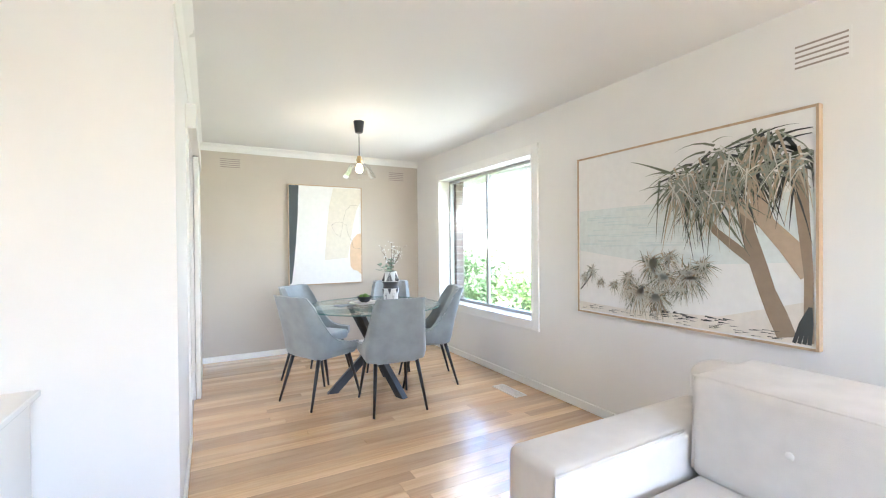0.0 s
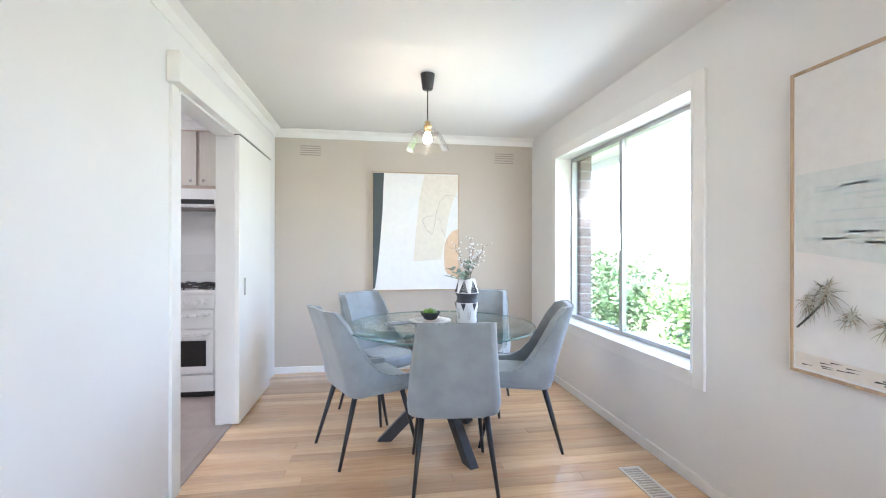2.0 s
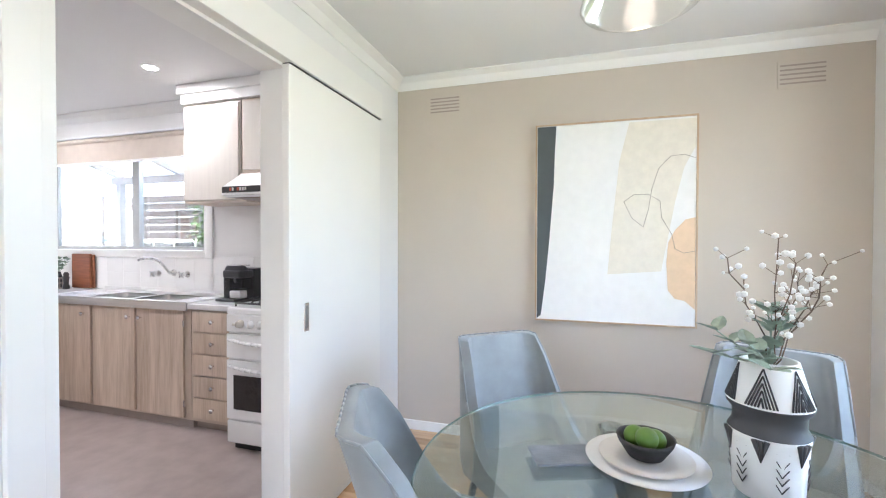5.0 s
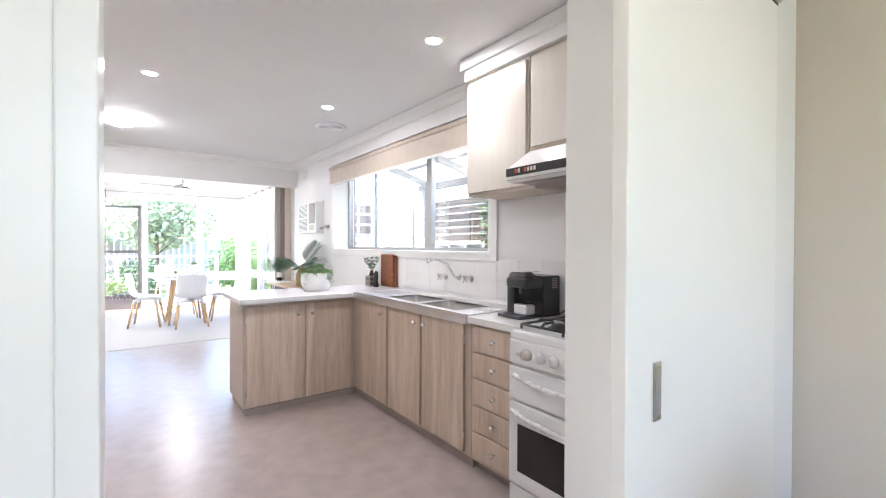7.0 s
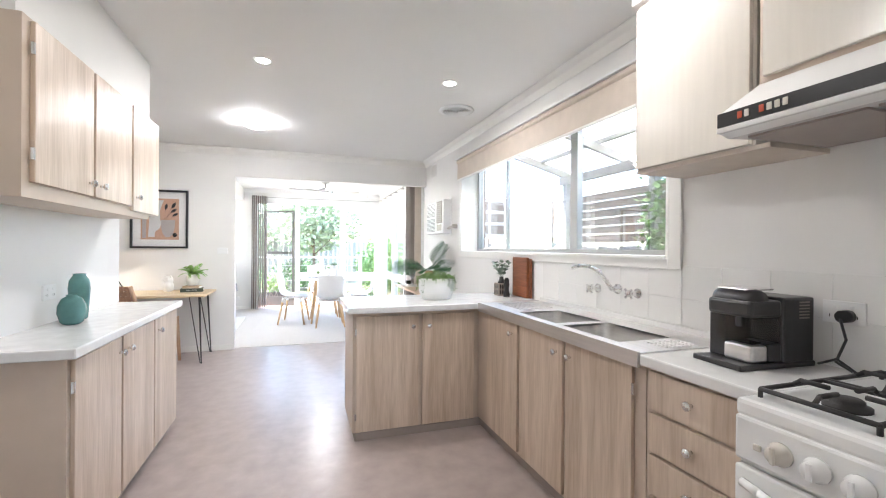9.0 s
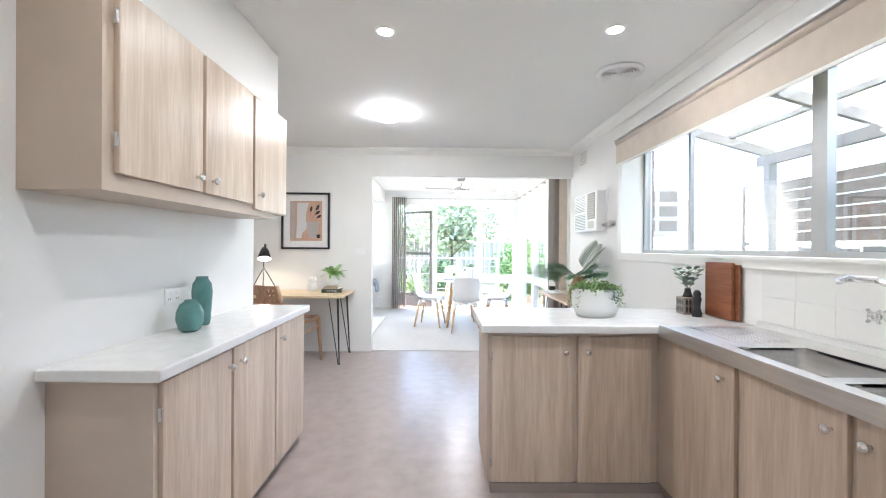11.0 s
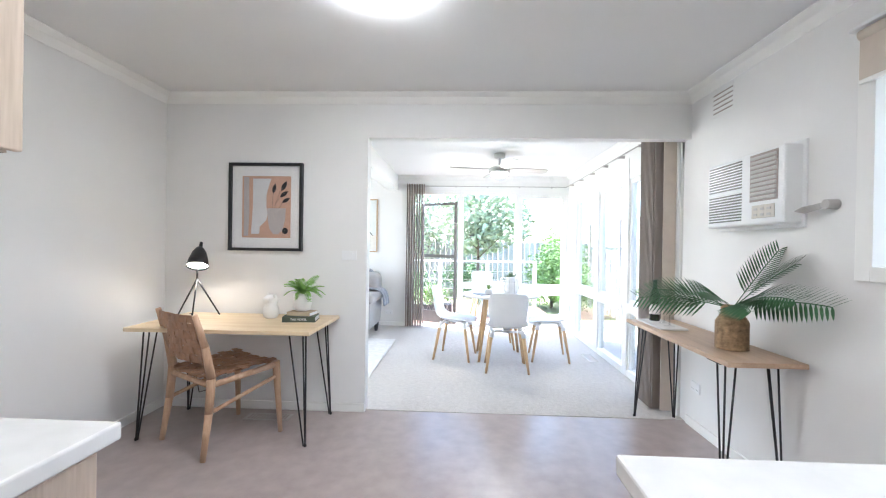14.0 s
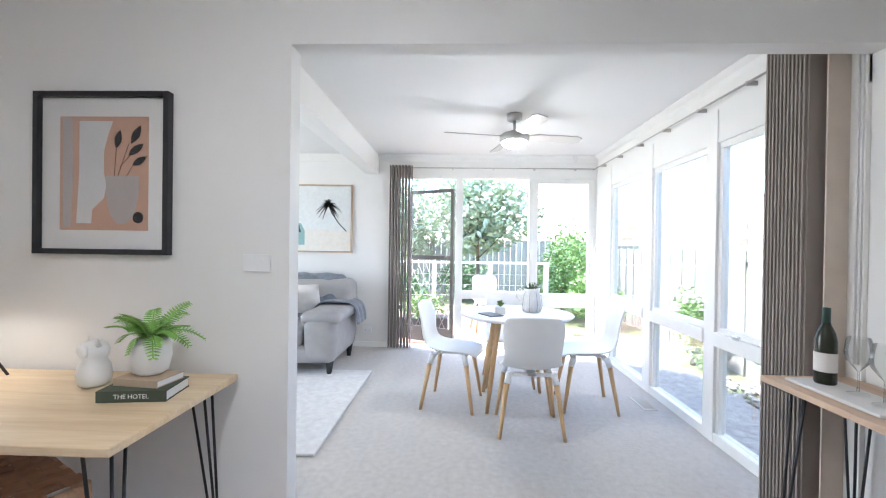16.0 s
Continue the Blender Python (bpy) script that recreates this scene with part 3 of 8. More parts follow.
part("sash_frame", boxes((x0 + 0.012, x0 + 0.04, gy, gy + 0.05, z0 + 0.012, z1), (x1 - 0.04, x1 - 0.012, gy, gy + 0.05, z0 + 0.012, z1), (x0 + 0.04, x1 - 0.04, gy, gy + 0.05, z0 + 0.012, z0 + 0.04),
     (-3.735, -3.705, gy + 0.01, gy + 0.04, z0 + 0.04, z1)), "alu", w2)
part("meeting_stile", boxes((-2.70, -2.62, gy - 0.004, gy + 0.04, z0 + 0.04, z1)), "alu", w2)
for a, b, d in ((x0 + 0.04, -3.735, 0.02), (-3.705, -2.66, 0.02), (-2.64, x1 - 0.04, 0.03)):
    pane(w2, a, b, gy + d, gy + d + 0.004, z0 + 0.04, z1 - 0.012)

# roller blind over the kitchen window, almost fully drawn up
rb = thing("roller_blind", "beige roller blind drawn up above the kitchen window", "blind")
part("fabric", boxes((-4.42, -1.60, N - 0.055, N - 0.05, 1.985, 2.16)), "roller", rb)
bm = bmesh.new()
tube(bm, (-4.42, N - 0.045, 2.17), (-1.56, N - 0.045, 2.17), 0.024, n=16)
part("roll", bm, "roller", rb)
part("headrail", boxes((-4.46, -1.56, N - 0.07, N - 0.016, 2.196, 2.212), bevel=0.004), "white", rb, "white blind headrail")
part("hem_bar", boxes((-4.42, -1.56, N - 0.06, N - 0.045, 1.965, 1.985), bevel=0.005), "trim", rb)

# sliding kitchen door hung on the dining side of the partition
sd = thing("door_1", "white flush sliding door slid open along the partition", "door", kind="structure")
part("leaf", boxes((0.016, 0.05, 4.25, 5.11, 0.012, 2.02), bevel=0.003), "door", sd)
hp = part("pull", boxes((0.05, 0.056, 4.345, 4.378, 0.895, 1.02), bevel=0.002), "chrome", sd, "recessed chrome pull")
part("recess", boxes((0.0562, 0.0575, 4.351, 4.372, 0.907, 1.008)), "alu", hp)
tr = thing("trim_door", "white door fascia and jambs", "trim", kind="structure")
part("fascia", boxes((0.0, 0.062, 3.315, 5.12, 2.028, 2.18), bevel=0.003), "door", tr)
part("track", boxes((0.012, 0.05, 4.26, 5.115, 2.021, 2.028)), "blackp", tr)
part("jamb_south", boxes((-0.115, 0.012, 3.415, 3.446, 0, 2.015), (-0.118, 0.015, 3.345, 3.4155, 0, 2.05), bevel=0.002), "trim", tr)
part("jamb_north", boxes((-0.115, 0.012, 4.275, 4.29, 0, 2.03), (-0.118, -0.1, 4.29, 4.36, 0, 2.09), bevel=0.002), "trim", tr)
part("head", boxes((-0.115, 0.012, 3.43, 4.275, 2.015, 2.03)), "trim", tr)
part("threshold", boxes((-0.06, 0.0, 3.453, 4.275, -0.004, 0.006), bevel=0.002), "toe", tr)


def wall_vent(name, axis, fixed, a0, a1, z0, z1, sign, mtl):
    v = thing(name, "slotted plaster wall vent painted to match the wall", "vent", "wall vents")
    n = 5
    spec = []
    for k in range(n):
        z = z0 + (z1 - z0) * (k + 0.5) / n
        spec.append((z - 0.0045, z + 0.0045))
    def s(a, b, d0, d1, za, zb):
        lo, hi = sorted((fixed + sign * d0, fixed + sign * d1))
        return (lo, hi, a, b, za, zb) if axis == "x" else (a, b, lo, hi, za, zb)
    part("plate", boxes(s(a0 - 0.01, a1 + 0.01, 0.0005, 0.004, z0 - 0.012, z1 + 0.012), bevel=0.001), mtl, v)
    for za, zb in spec:
        part("slot", boxes(s(a0, a1, 0.0042, 0.005, za, zb)), "toe", v)


wall_vent("wall_vent", "y", N, 0.24, 0.44, 2.15, 2.26, -1, "taupe")
wall_vent("wall_vent", "y", N, 2.225, 2.43, 2.13, 2.25, -1, "taupe")
wall_vent("wall_vent", "x", E, 0.98, 1.18, 2.10, 2.225, -1, "wall")
wall_vent("wall_vent", "y", N, -5.54, -5.335, 2.175, 2.325, -1, "wall")

# ---------------------------------------------------------------- kitchen
BT = 0.87
KF = 5.02       # front of the sink run
PF = -2.88      # front of the peninsula


def knob(parent, at, d):
    bm = bmesh.new()
    p, d = Vector(at), Vector(d)
    tube(bm, p, p + d * 0.016, 0.006, 0.005, 10)
    q = d.to_track_quat("Z", "Y").to_matrix().to_4x4()
    bmesh.ops.create_uvsphere(bm, u_segments=14, v_segments=8, radius=0.016, matrix=Matrix.Translation(p + d * 0.022) @ q @ Matrix.Diagonal((1, 1, 0.65, 1)))
    return part("knob", bm, "chrome", parent, "round chrome knob", smooth=True)


def hinge(parent, at, d):
    p, d = Vector(at), Vector(d)
    t = 0.006
    part("hinge", boxes((p.x - t, p.x + t, p.y - t, p.y + t, p.z - 0.022, p.z + 0.022), bevel=0.002), "chrome", parent)


def front_y(parent, name, a0, a1, z0, z1, y, sign, knob_at=None, mtl="veneer", hinge_at=None):
    """A door or drawer front in a plane of constant y, facing sign."""
    lo, hi = sorted((y, y + sign * 0.018))
    d = part(name, boxes((a0, a1, lo, hi, z0, z1), bevel=0.003), mtl, parent)
    if knob_at:
        knob(d, (knob_at[0], y + sign * 0.018, knob_at[1]), (0, sign, 0))
    if hinge_at:
        for z in (z0 + 0.1, z1 - 0.1):
            hinge(d, (hinge_at, y + sign * 0.016, z), (0, sign, 0))
    return d


def front_x(parent, name, a0, a1, z0, z1, x, knob_at=None, hinge_at=None):
    d = part(name, boxes((x, x + 0.018, a0, a1, z0, z1), bevel=0.003), "veneer", parent)
    if knob_at:
        knob(d, (x + 0.018, knob_at[0], knob_at[1]), (1, 0, 0))
    if hinge_at:
        for z in (z0 + 0.1, z1 - 0.1):
            hinge(d, (x + 0.016, hinge_at, z), (1, 0, 0))
    return d


DZ0, DZ1 = 0.075, 0.825
sc = thing("sink_cabinet", "pale timber-look base cabinet under the steel sink", "cabinet", "base cabinets")
part("body", boxes((PF, -1.335, KF + 0.02, N, 0.06, BT - 0.18), (PF, -1.335, KF + 0.02, 5.07, BT - 0.18, BT - 0.04), (PF, -1.335, 5.40, N, BT - 0.18, BT - 0.04)), "carcass", sc)
part("toe_kick", boxes((PF, -1.335, KF + 0.035, N, 0, 0.06)), "toe", sc)
front_y(sc, "door", -2.70, -2.285, DZ0, DZ1, KF + 0.02, -1, (-2.345, 0.748))
front_y(sc, "door", -2.255, -1.84, DZ0, DZ1, KF + 0.02, -1, (-1.886, 0.748))
front_y(sc, "door", -1.812, -1.39, DZ0, DZ1, KF + 0.02, -1, (-1.775, 0.748), hinge_at=-1.384)
dc = thing("drawer_cabinet", "pale timber-look cabinet of five drawers beside the stove", "cabinet", "base cabinets")
part("body", boxes((-1.33, -0.88, KF + 0.02, N, 0.06, BT - 0.045)), "carcass", dc)
part("toe_kick", boxes((-1.33, -0.88, KF + 0.06, N, 0, 0.06)), "toe", dc)
for k in range(5):
    z1 = 0.817 - k * 0.148
    front_y(dc, "drawer", -1.305, -0.885, z1 - 0.137, z1, KF + 0.02, -1, (-1.13, z1 - 0.066))
pc = thing("peninsula_cabinet", "pale timber-look peninsula cabinet with two doors", "cabinet", "base cabinets")
part("body", boxes((-3.36, PF - 0.005, 4.165, KF + 0.3, 0.05, BT - 0.04), bevel=0.002), "carcass", pc)
part("toe_kick", boxes((-3.34, PF + 0.008, 4.18, KF + 0.3, 0, 0.05)), "toe", pc)
front_x(pc, "door", 4.185, 4.60, 0.055, 0.80, PF - 0.005, (4.557, 0.724), hinge_at=4.182)
front_x(pc, "door", 4.625, 5.0, 0.055, 0.80, PF - 0.005, (4.67, 0.724))
part("back_panel", boxes((-3.38, -3.362, 4.165, 5.3, 0.06, BT - 0.04)), "enamel", pc, "white back panel")
bp = part("benchtop_peninsula", boxes((-3.43, PF + 0.09, 4.125, N, BT - 0.04, BT), bevel=0.006), "bench", None, "white laminate peninsula benchtop with a rounded edge", category="benchtop")
part("benchtop", boxes((-1.33, -0.87, KF - 0.02, N, BT - 0.04, BT), bevel=0.006), "bench", None, "white laminate benchtop beside the stove", category="benchtop")
# stainless sink with two bowls and drainers
sk = thing("kitchen_sink", "stainless steel double bowl sink with drainer boards", "sink")
bm = bmesh.new()
X0, X1, Y0, Y1 = PF + 0.093, -1.332, KF - 0.025, N - 0.012
bowls = [(-2.33, -1.95, 5.06, 5.33), (-1.89, -1.50, 5.06, 5.33)]
xs = sorted({X0, X1, *[b[0] for b in bowls], *[b[1] for b in bowls]})
ys = [Y0 + 0.0125, 5.06, 5.33, Y1 - 0.0105]
for i in range(len(xs) - 1):
    for j in range(3):
        if j == 1 and any(abs(xs[i] - b[0]) < 1e-6 for b in bowls):
            continue
        box(bm, xs[i], xs[i + 1], ys[j], ys[j + 1], BT - 0.006, BT + 0.004)
box(bm, X0 - 0.002, X1 - 0.001, Y0, Y0 + 0.012, BT - 0.05, BT + 0.008)
box(bm, X0 - 0.002, X1 - 0.001, Y1 - 0.01, Y1, BT + 0.002, BT + 0.03)
part("drainer", bm, "steel", sk)
for b in bowls:
    bm = bmesh.new()
    box(bm, *b, BT - 0.17, BT + 0.004)
    top = [f for f in bm.faces if f.normal.z > 0.9]
    bmesh.ops.delete(bm, geom=top, context="FACES")
    vert = [e for e in bm.edges if abs(e.verts[0].co.z - e.verts[1].co.z) > 0.1]
    bmesh.ops.bevel(bm, geom=vert, offset=0.05, segments=5, affect="EDGES", profile=0.5)
    part("bowl", bm, "steel", sk, smooth=True)
for k in range(9):
    part("drain_rib", boxes((X0 + 0.06, X0 + 0.36, 5.12 + k * 0.028, 5.13 + k * 0.028, BT + 0.004, BT + 0.008), bevel=0.002), "steel", sk)
for k in range(6):
    part("drain_rib", boxes((-1.46, -1.36, 5.16 + k * 0.03, 5.17 + k * 0.03, BT + 0.004, BT + 0.008), bevel=0.002), "steel", sk)
# tap set on the wall
tp = thing("wall_tap", "chrome wall-mounted kitchen tap with cross handles", "tap")
bm = bmesh.new()
lathe(bm, [(0.028, 0), (0.028, 0.006), (0.014, 0.012), (0.014, 0.03)])
bmesh.ops.transform(bm, matrix=pose(-2.01, N - 0.006, 1.03, 90), verts=bm.verts[:])
pipe(bm, [(-2.01, N - 0.03, 1.03), (-2.01, N - 0.05, 1.03), (-2.03, N - 0.07, 1.075), (-2.07, N - 0.085, 1.125), (-2.13, N - 0.105, 1.15), (-2.20, N - 0.13, 1.15), (-2.235, N - 0.14, 1.135)], 0.011, 10)
part("spout", bm, "chrome", tp, smooth=True)
for x in (-2.175, -1.865):
    bm = bmesh.new()
    lathe(bm, [(0.026, 0), (0.026, 0.006), (0.013, 0.014), (0.013, 0.05), (0.017, 0.055), (0.017, 0.07), (0.008, 0.075)], n=16)
    bmesh.ops.transform(bm, matrix=pose(x, N - 0.006, 1.02, 90), verts=bm.verts[:])
    for a in (45, 135):
        dx, dz = 0.032 * math.cos(radians(a)), 0.032 * math.sin(radians(a))
        tube(bm, (x - dx, N - 0.068, 1.02 - dz), (x + dx, N - 0.068, 1.02 + dz), 0.006, n=8)
    part("cross_handle", bm, "chrome", tp, smooth=True)

# wall units over the stove, and range hood
uc = thing("wall_cabinet", "cream glossy wall cabinet beside the range hood", "cabinet", "wall cabinets")
part("body", boxes((-1.58, -1.075, 5.22, N, 1.585, 2.29), bevel=0.002), "cream", uc)
part("underside", boxes((-1.585, -1.03, 5.22, N, 1.57, 1.585)), "roller", uc)
front_y(uc, "door", -1.575, -1.085, 1.588, 2.27, 5.22, -1, None, "cream")
uc2 = thing("wall_cabinet", "cream glossy wall cabinet above the range hood", "cabinet", "wall cabinets")
part("body", boxes((-1.065, -0.12, 5.22, N, 1.76, 2.29)), "carcass", uc2)
front_y(uc2, "door", -1.045, -0.60, 1.79, 2.27, 5.22, -1, (-0.64, 1.83), "cream")
front_y(uc2, "door", -0.575, -0.14, 1.79, 2.27, 5.22, -1, (-0.53, 1.83), "cream")
part("bulkhead_capping", boxes((-1.59, -0.1, 5.19, N, 2.29, HK - 0.004), (-1.61, -0.1, 5.17, N, 2.36, HK - 0.004), bevel=0.004), "trim", None, "white painted capping above the wall cabinets", category="trim", kind="structure")
rh = thing("range_hood", "white slide-under range hood with a black control strip", "range hood", at=pose(-0.025, 0, 0.012))
bm = bmesh.new()
prof = [(5.02, 1.585), (5.02, 1.635), (5.19, 1.75), (N - 0.01, 1.75), (N - 0.01, 1.60), (5.06, 1.57)]
a = [bm.verts.new((-1.02, y, z)) for y, z in prof]
b = [bm.verts.new((-0.36, y, z)) for y, z in prof]
bm.faces.new(a)
bm.faces.new(b[::-1])
for k in range(len(prof)):
    j = (k + 1) % len(prof)
    bm.faces.new((a[k], a[j], b[j], b[k]))
part("canopy", bm, "enamel", rh)
st = part("control_strip", boxes((-1.018, -0.362, 5.014, 5.02, 1.597, 1.637)), "blackp", rh, "black control strip")
for k, c in enumerate(((0.65, 0.12, 0.06), (0.75, 0.72, 0.65), (0.65, 0.12, 0.06), (0.75, 0.72, 0.65), (0.75, 0.72, 0.65), (0.75, 0.72, 0.65))):
    x = -0.955 + k * 0.02 + (0.02 if k > 1 else 0)
    part("switch", boxes((x, x + 0.013, 5.010, 5.014, 1.608, 1.628), bevel=0.002), flat("switch_red" if k in (0, 2) else "switch_cream", c), st)
part("filter", boxes((-0.98, -0.70, 5.09, 5.44, 1.566, 1.572), (-0.68, -0.40, 5.09, 5.44, 1.566, 1.572)), "toe", rh, "grey mesh grease filter")
part("front_lip", boxes((-1.02, -0.36, 5.012, 5.03, 1.58, 1.595), bevel=0.003), "enamel", rh)

# left bench and wall units
lb = thing("base_cabinet", "pale timber-look base cabinet with three doors", "cabinet", "base cabinets")
part("body", boxes((-3.47, -2.04, 2.68, 3.02, 0.06, BT - 0.04)), "carcass", lb)
part("toe_kick", boxes((-3.47, -2.04, 2.68, 3.0, 0, 0.06)), "toe", lb)
for a0, a1, kx, hx in ((-2.508, -2.062, -2.48, -2.05), (-2.985, -2.53, -2.585, None), (-3.465, -3.007, -3.06, None)):
    front_y(lb, "door", a0, a1, 0.065, 0.815, 3.02, 1, (kx, 0.745), hinge_at=hx)
part("benchtop", boxes((-3.50, -2.0, 2.68, 3.065, BT - 0.04, BT), bevel=0.006), "bench", None, "white laminate benchtop against the kitchen wall", category="benchtop")
lu = thing("wall_cabinet", "pale timber-look wall cabinet with three doors", "cabinet", "wall cabinets")
part("body", boxes((-3.37, -1.945, 2.68, 2.93, 1.44, 2.05)), "carcass", lu)
part("underside", boxes((-3.25, -1.945, 2.68, 2.93, 1.415, 1.44)), "carcass", lu)
for a0, a1, kx, hx in ((-2.445, -1.99, -2.40, -1.978), (-2.91, -2.468, -2.515, None), (-3.385, -2.935, -2.98, None)):
    front_y(lu, "door", a0, a1, 1.47 if a0 > -3.2 else 1.445, 2.04, 2.93, 1, (kx, 1.525), hinge_at=hx)
part("bulkhead", boxes((-3.35, -1.96, 2.68, 2.905, 2.05, HK - 0.002)), "wall", None, "white painted bulkhead above the wall cabinet", kind="structure")

# gas stove
SX0, SX1, SF = -0.87, -0.33, 4.865
stv = thing("gas_stove", "white upright gas stove with black cast iron trivets", "stove")
part("body", boxes((SX0, SX1, SF + 0.02, N - 0.02, 0.05, 0.84), bevel=0.006), "enamel", stv)
part("plinth", boxes((SX0 + 0.02, SX1 - 0.02, SF + 0.05, N - 0.05, 0.0, 0.05)), "blackp", stv)
part("hob", boxes((SX0 - 0.003, SX1 + 0.003, SF + 0.005, N - 0.02, 0.84, 0.885), bevel=0.012), "enamel", stv)
part("splashback", boxes((SX0 + 0.01, SX1 - 0.01, N - 0.05, N - 0.02, 0.885, 1.01), bevel=0.012), "enamel", stv)
cp = part("control_panel", boxes((SX0, SX1, SF, SF + 0.04, 0.735, 0.845), bevel=0.008), "enamel", stv)
for k in range(6):
    bm = bmesh.new()
    lathe(bm, [(0.026, 0), (0.026, 0.008), (0.021, 0.012), (0.019, 0.028), (0.0, 0.030)], n=18)
    box(bm, -0.005, 0.005, -0.019, 0.019, 0.02, 0.034, bevel=0.002)
    bmesh.ops.transform(bm, matrix=pose(SX0 + 0.11 + k * 0.072, SF, 0.79, 90), verts=bm.verts[:])
    part("dial", bm, "cream" if k == 0 else "enamel", cp, smooth=False)
part("ignition_button", boxes((SX0 + 0.05, SX0 + 0.068, SF - 0.008, SF, 0.775, 0.79), bevel=0.003), "cream", cp)


def stove_door(name, z0, z1, window=None):
    d = part(name, boxes((SX0 + 0.004, SX1 - 0.004, SF - 0.004, SF + 0.02, z0, z1), bevel=0.006), "enamel", stv)
    bm = bmesh.new()
    pts = [(SX0 + 0.03 + (SX1 - SX0 - 0.06) * k / 10, SF - 0.012 - 0.03 * math.sin(math.pi * k / 10), z1 - 0.035 - 0.012 * math.sin(math.pi * k / 10)) for k in range(11)]
    pipe(bm, pts, 0.011, 8)
    part("handle", bm, "enamel", d, "curved white handle", smooth=True)
    if window:
        part("window", boxes((SX0 + 0.06, SX1 - 0.06, SF - 0.0065, SF - 0.0035, *window)), flat("oven_glass", (0.02, 0.017, 0.016), 0.08), d, "dark oven glass")


stove_door("grill_door", 0.575, 0.725)
stove_door("oven_door", 0.20, 0.565, (0.265, 0.475))
part("drawer", boxes((SX0 + 0.004, SX1 - 0.004, SF, SF + 0.02, 0.055, 0.19), bevel=0.006), "enamel", stv)
for cx in (SX0 + 0.14, SX1 - 0.14):
    for cy in (SF + 0.17, SF + 0.42):
        bm = bmesh.new()
        lathe(bm, [(0.045, 0), (0.045, 0.008), (0.032, 0.012), (0.032, 0.02), (0.026, 0.024), (0, 0.025)], (cx, cy, 0.885), n=20)
        bn = part("burner", bm, "iron", stv, "black gas burner", smooth=True)
for cx in (SX0 + 0.14, SX1 - 0.14):
    bm = bmesh.new()
    a0, a1, b0, b1 = cx - 0.115, cx + 0.115, SF + 0.055, SF + 0.535
    z = 0.905
    pipe(bm, [(a0, b0, z), (a1, b0, z), (a1, b1, z), (a0, b1, z), (a0, b0, z)], 0.006, 6)
    for cy in (SF + 0.17, SF + 0.42):
        for dx, dy in ((1, 0), (-1, 0), (0, 1), (0, -1)):
            ex, ey = (a1 if dx > 0 else a0 if dx < 0 else cx), cy + dy * 0.115
            pipe(bm, [(ex, ey, z), (ex - dx * 0.02, ey - dy * 0.02, z + 0.016), (cx + dx * 0.035, cy + dy * 0.035, z + 0.016)], 0.006, 6)
        pipe(bm, [(a0, cy - 0.115, z), (a1, cy - 0.115, z)], 0.005, 6)
        pipe(bm, [(a0, cy + 0.115, z), (a1, cy + 0.115, z)], 0.005, 6)
    for ex in (a0, a1):
        for ey in (b0, b1):
            tube(bm, (ex, ey, 0.884), (ex, ey, z), 0.006, n=6)
    part("trivet", bm, "iron", stv, "black cast iron trivet")

# ---------------------------------------------------------------- dining set
tb = thing("dining_table", "round glass dining table on crossed black legs", "table", at=pose(1.40, 3.81, 0))
bm = bmesh.new()
lathe(bm, [(0, 0.738), (0.592, 0.738), (0.597, 0.741), (0.597, 0.747), (0.592, 0.75), (0, 0.75)], n=72)
tt = part("tabletop", bm, "tglass", tb, "clear tempered glass top")
tt.visible_shadow = False
bm = bmesh.new()
lathe(bm, [(0.5972, 0.7405), (0.5985, 0.744), (0.5972, 0.7475)], n=72, close=False)
part("polished_edge", bm, "tedge", tt)
for k in range(3):
    a = radians(50 + k * 120)
    c, s = math.cos(a), math.sin(a)
    bm = bmesh.new()
    box(bm, -0.045, 0.045, -0.028, 0.028, 0, 1, bevel=0.003)
    p0, p1 = Vector((0.36 * c, 0.36 * s, 0.0)), Vector((-0.33 * c, -0.33 * s, 0.725))
    d = p1 - p0
    for v in bm.verts:
        base = p0 + d * v.co.z
        v.co = base + Vector((-s, c, 0)) * v.co.y + Vector((c, s, 0)) * v.co.x
    part("leg", bm, "black", tb, "black square steel leg")
    bm = bmesh.new()
    lathe(bm, [(0.03, 0.725), (0.03, 0.738)], (-0.33 * c, -0.33 * s, 0), n=16)
    part("glass_pad", bm, "chrome", tb)


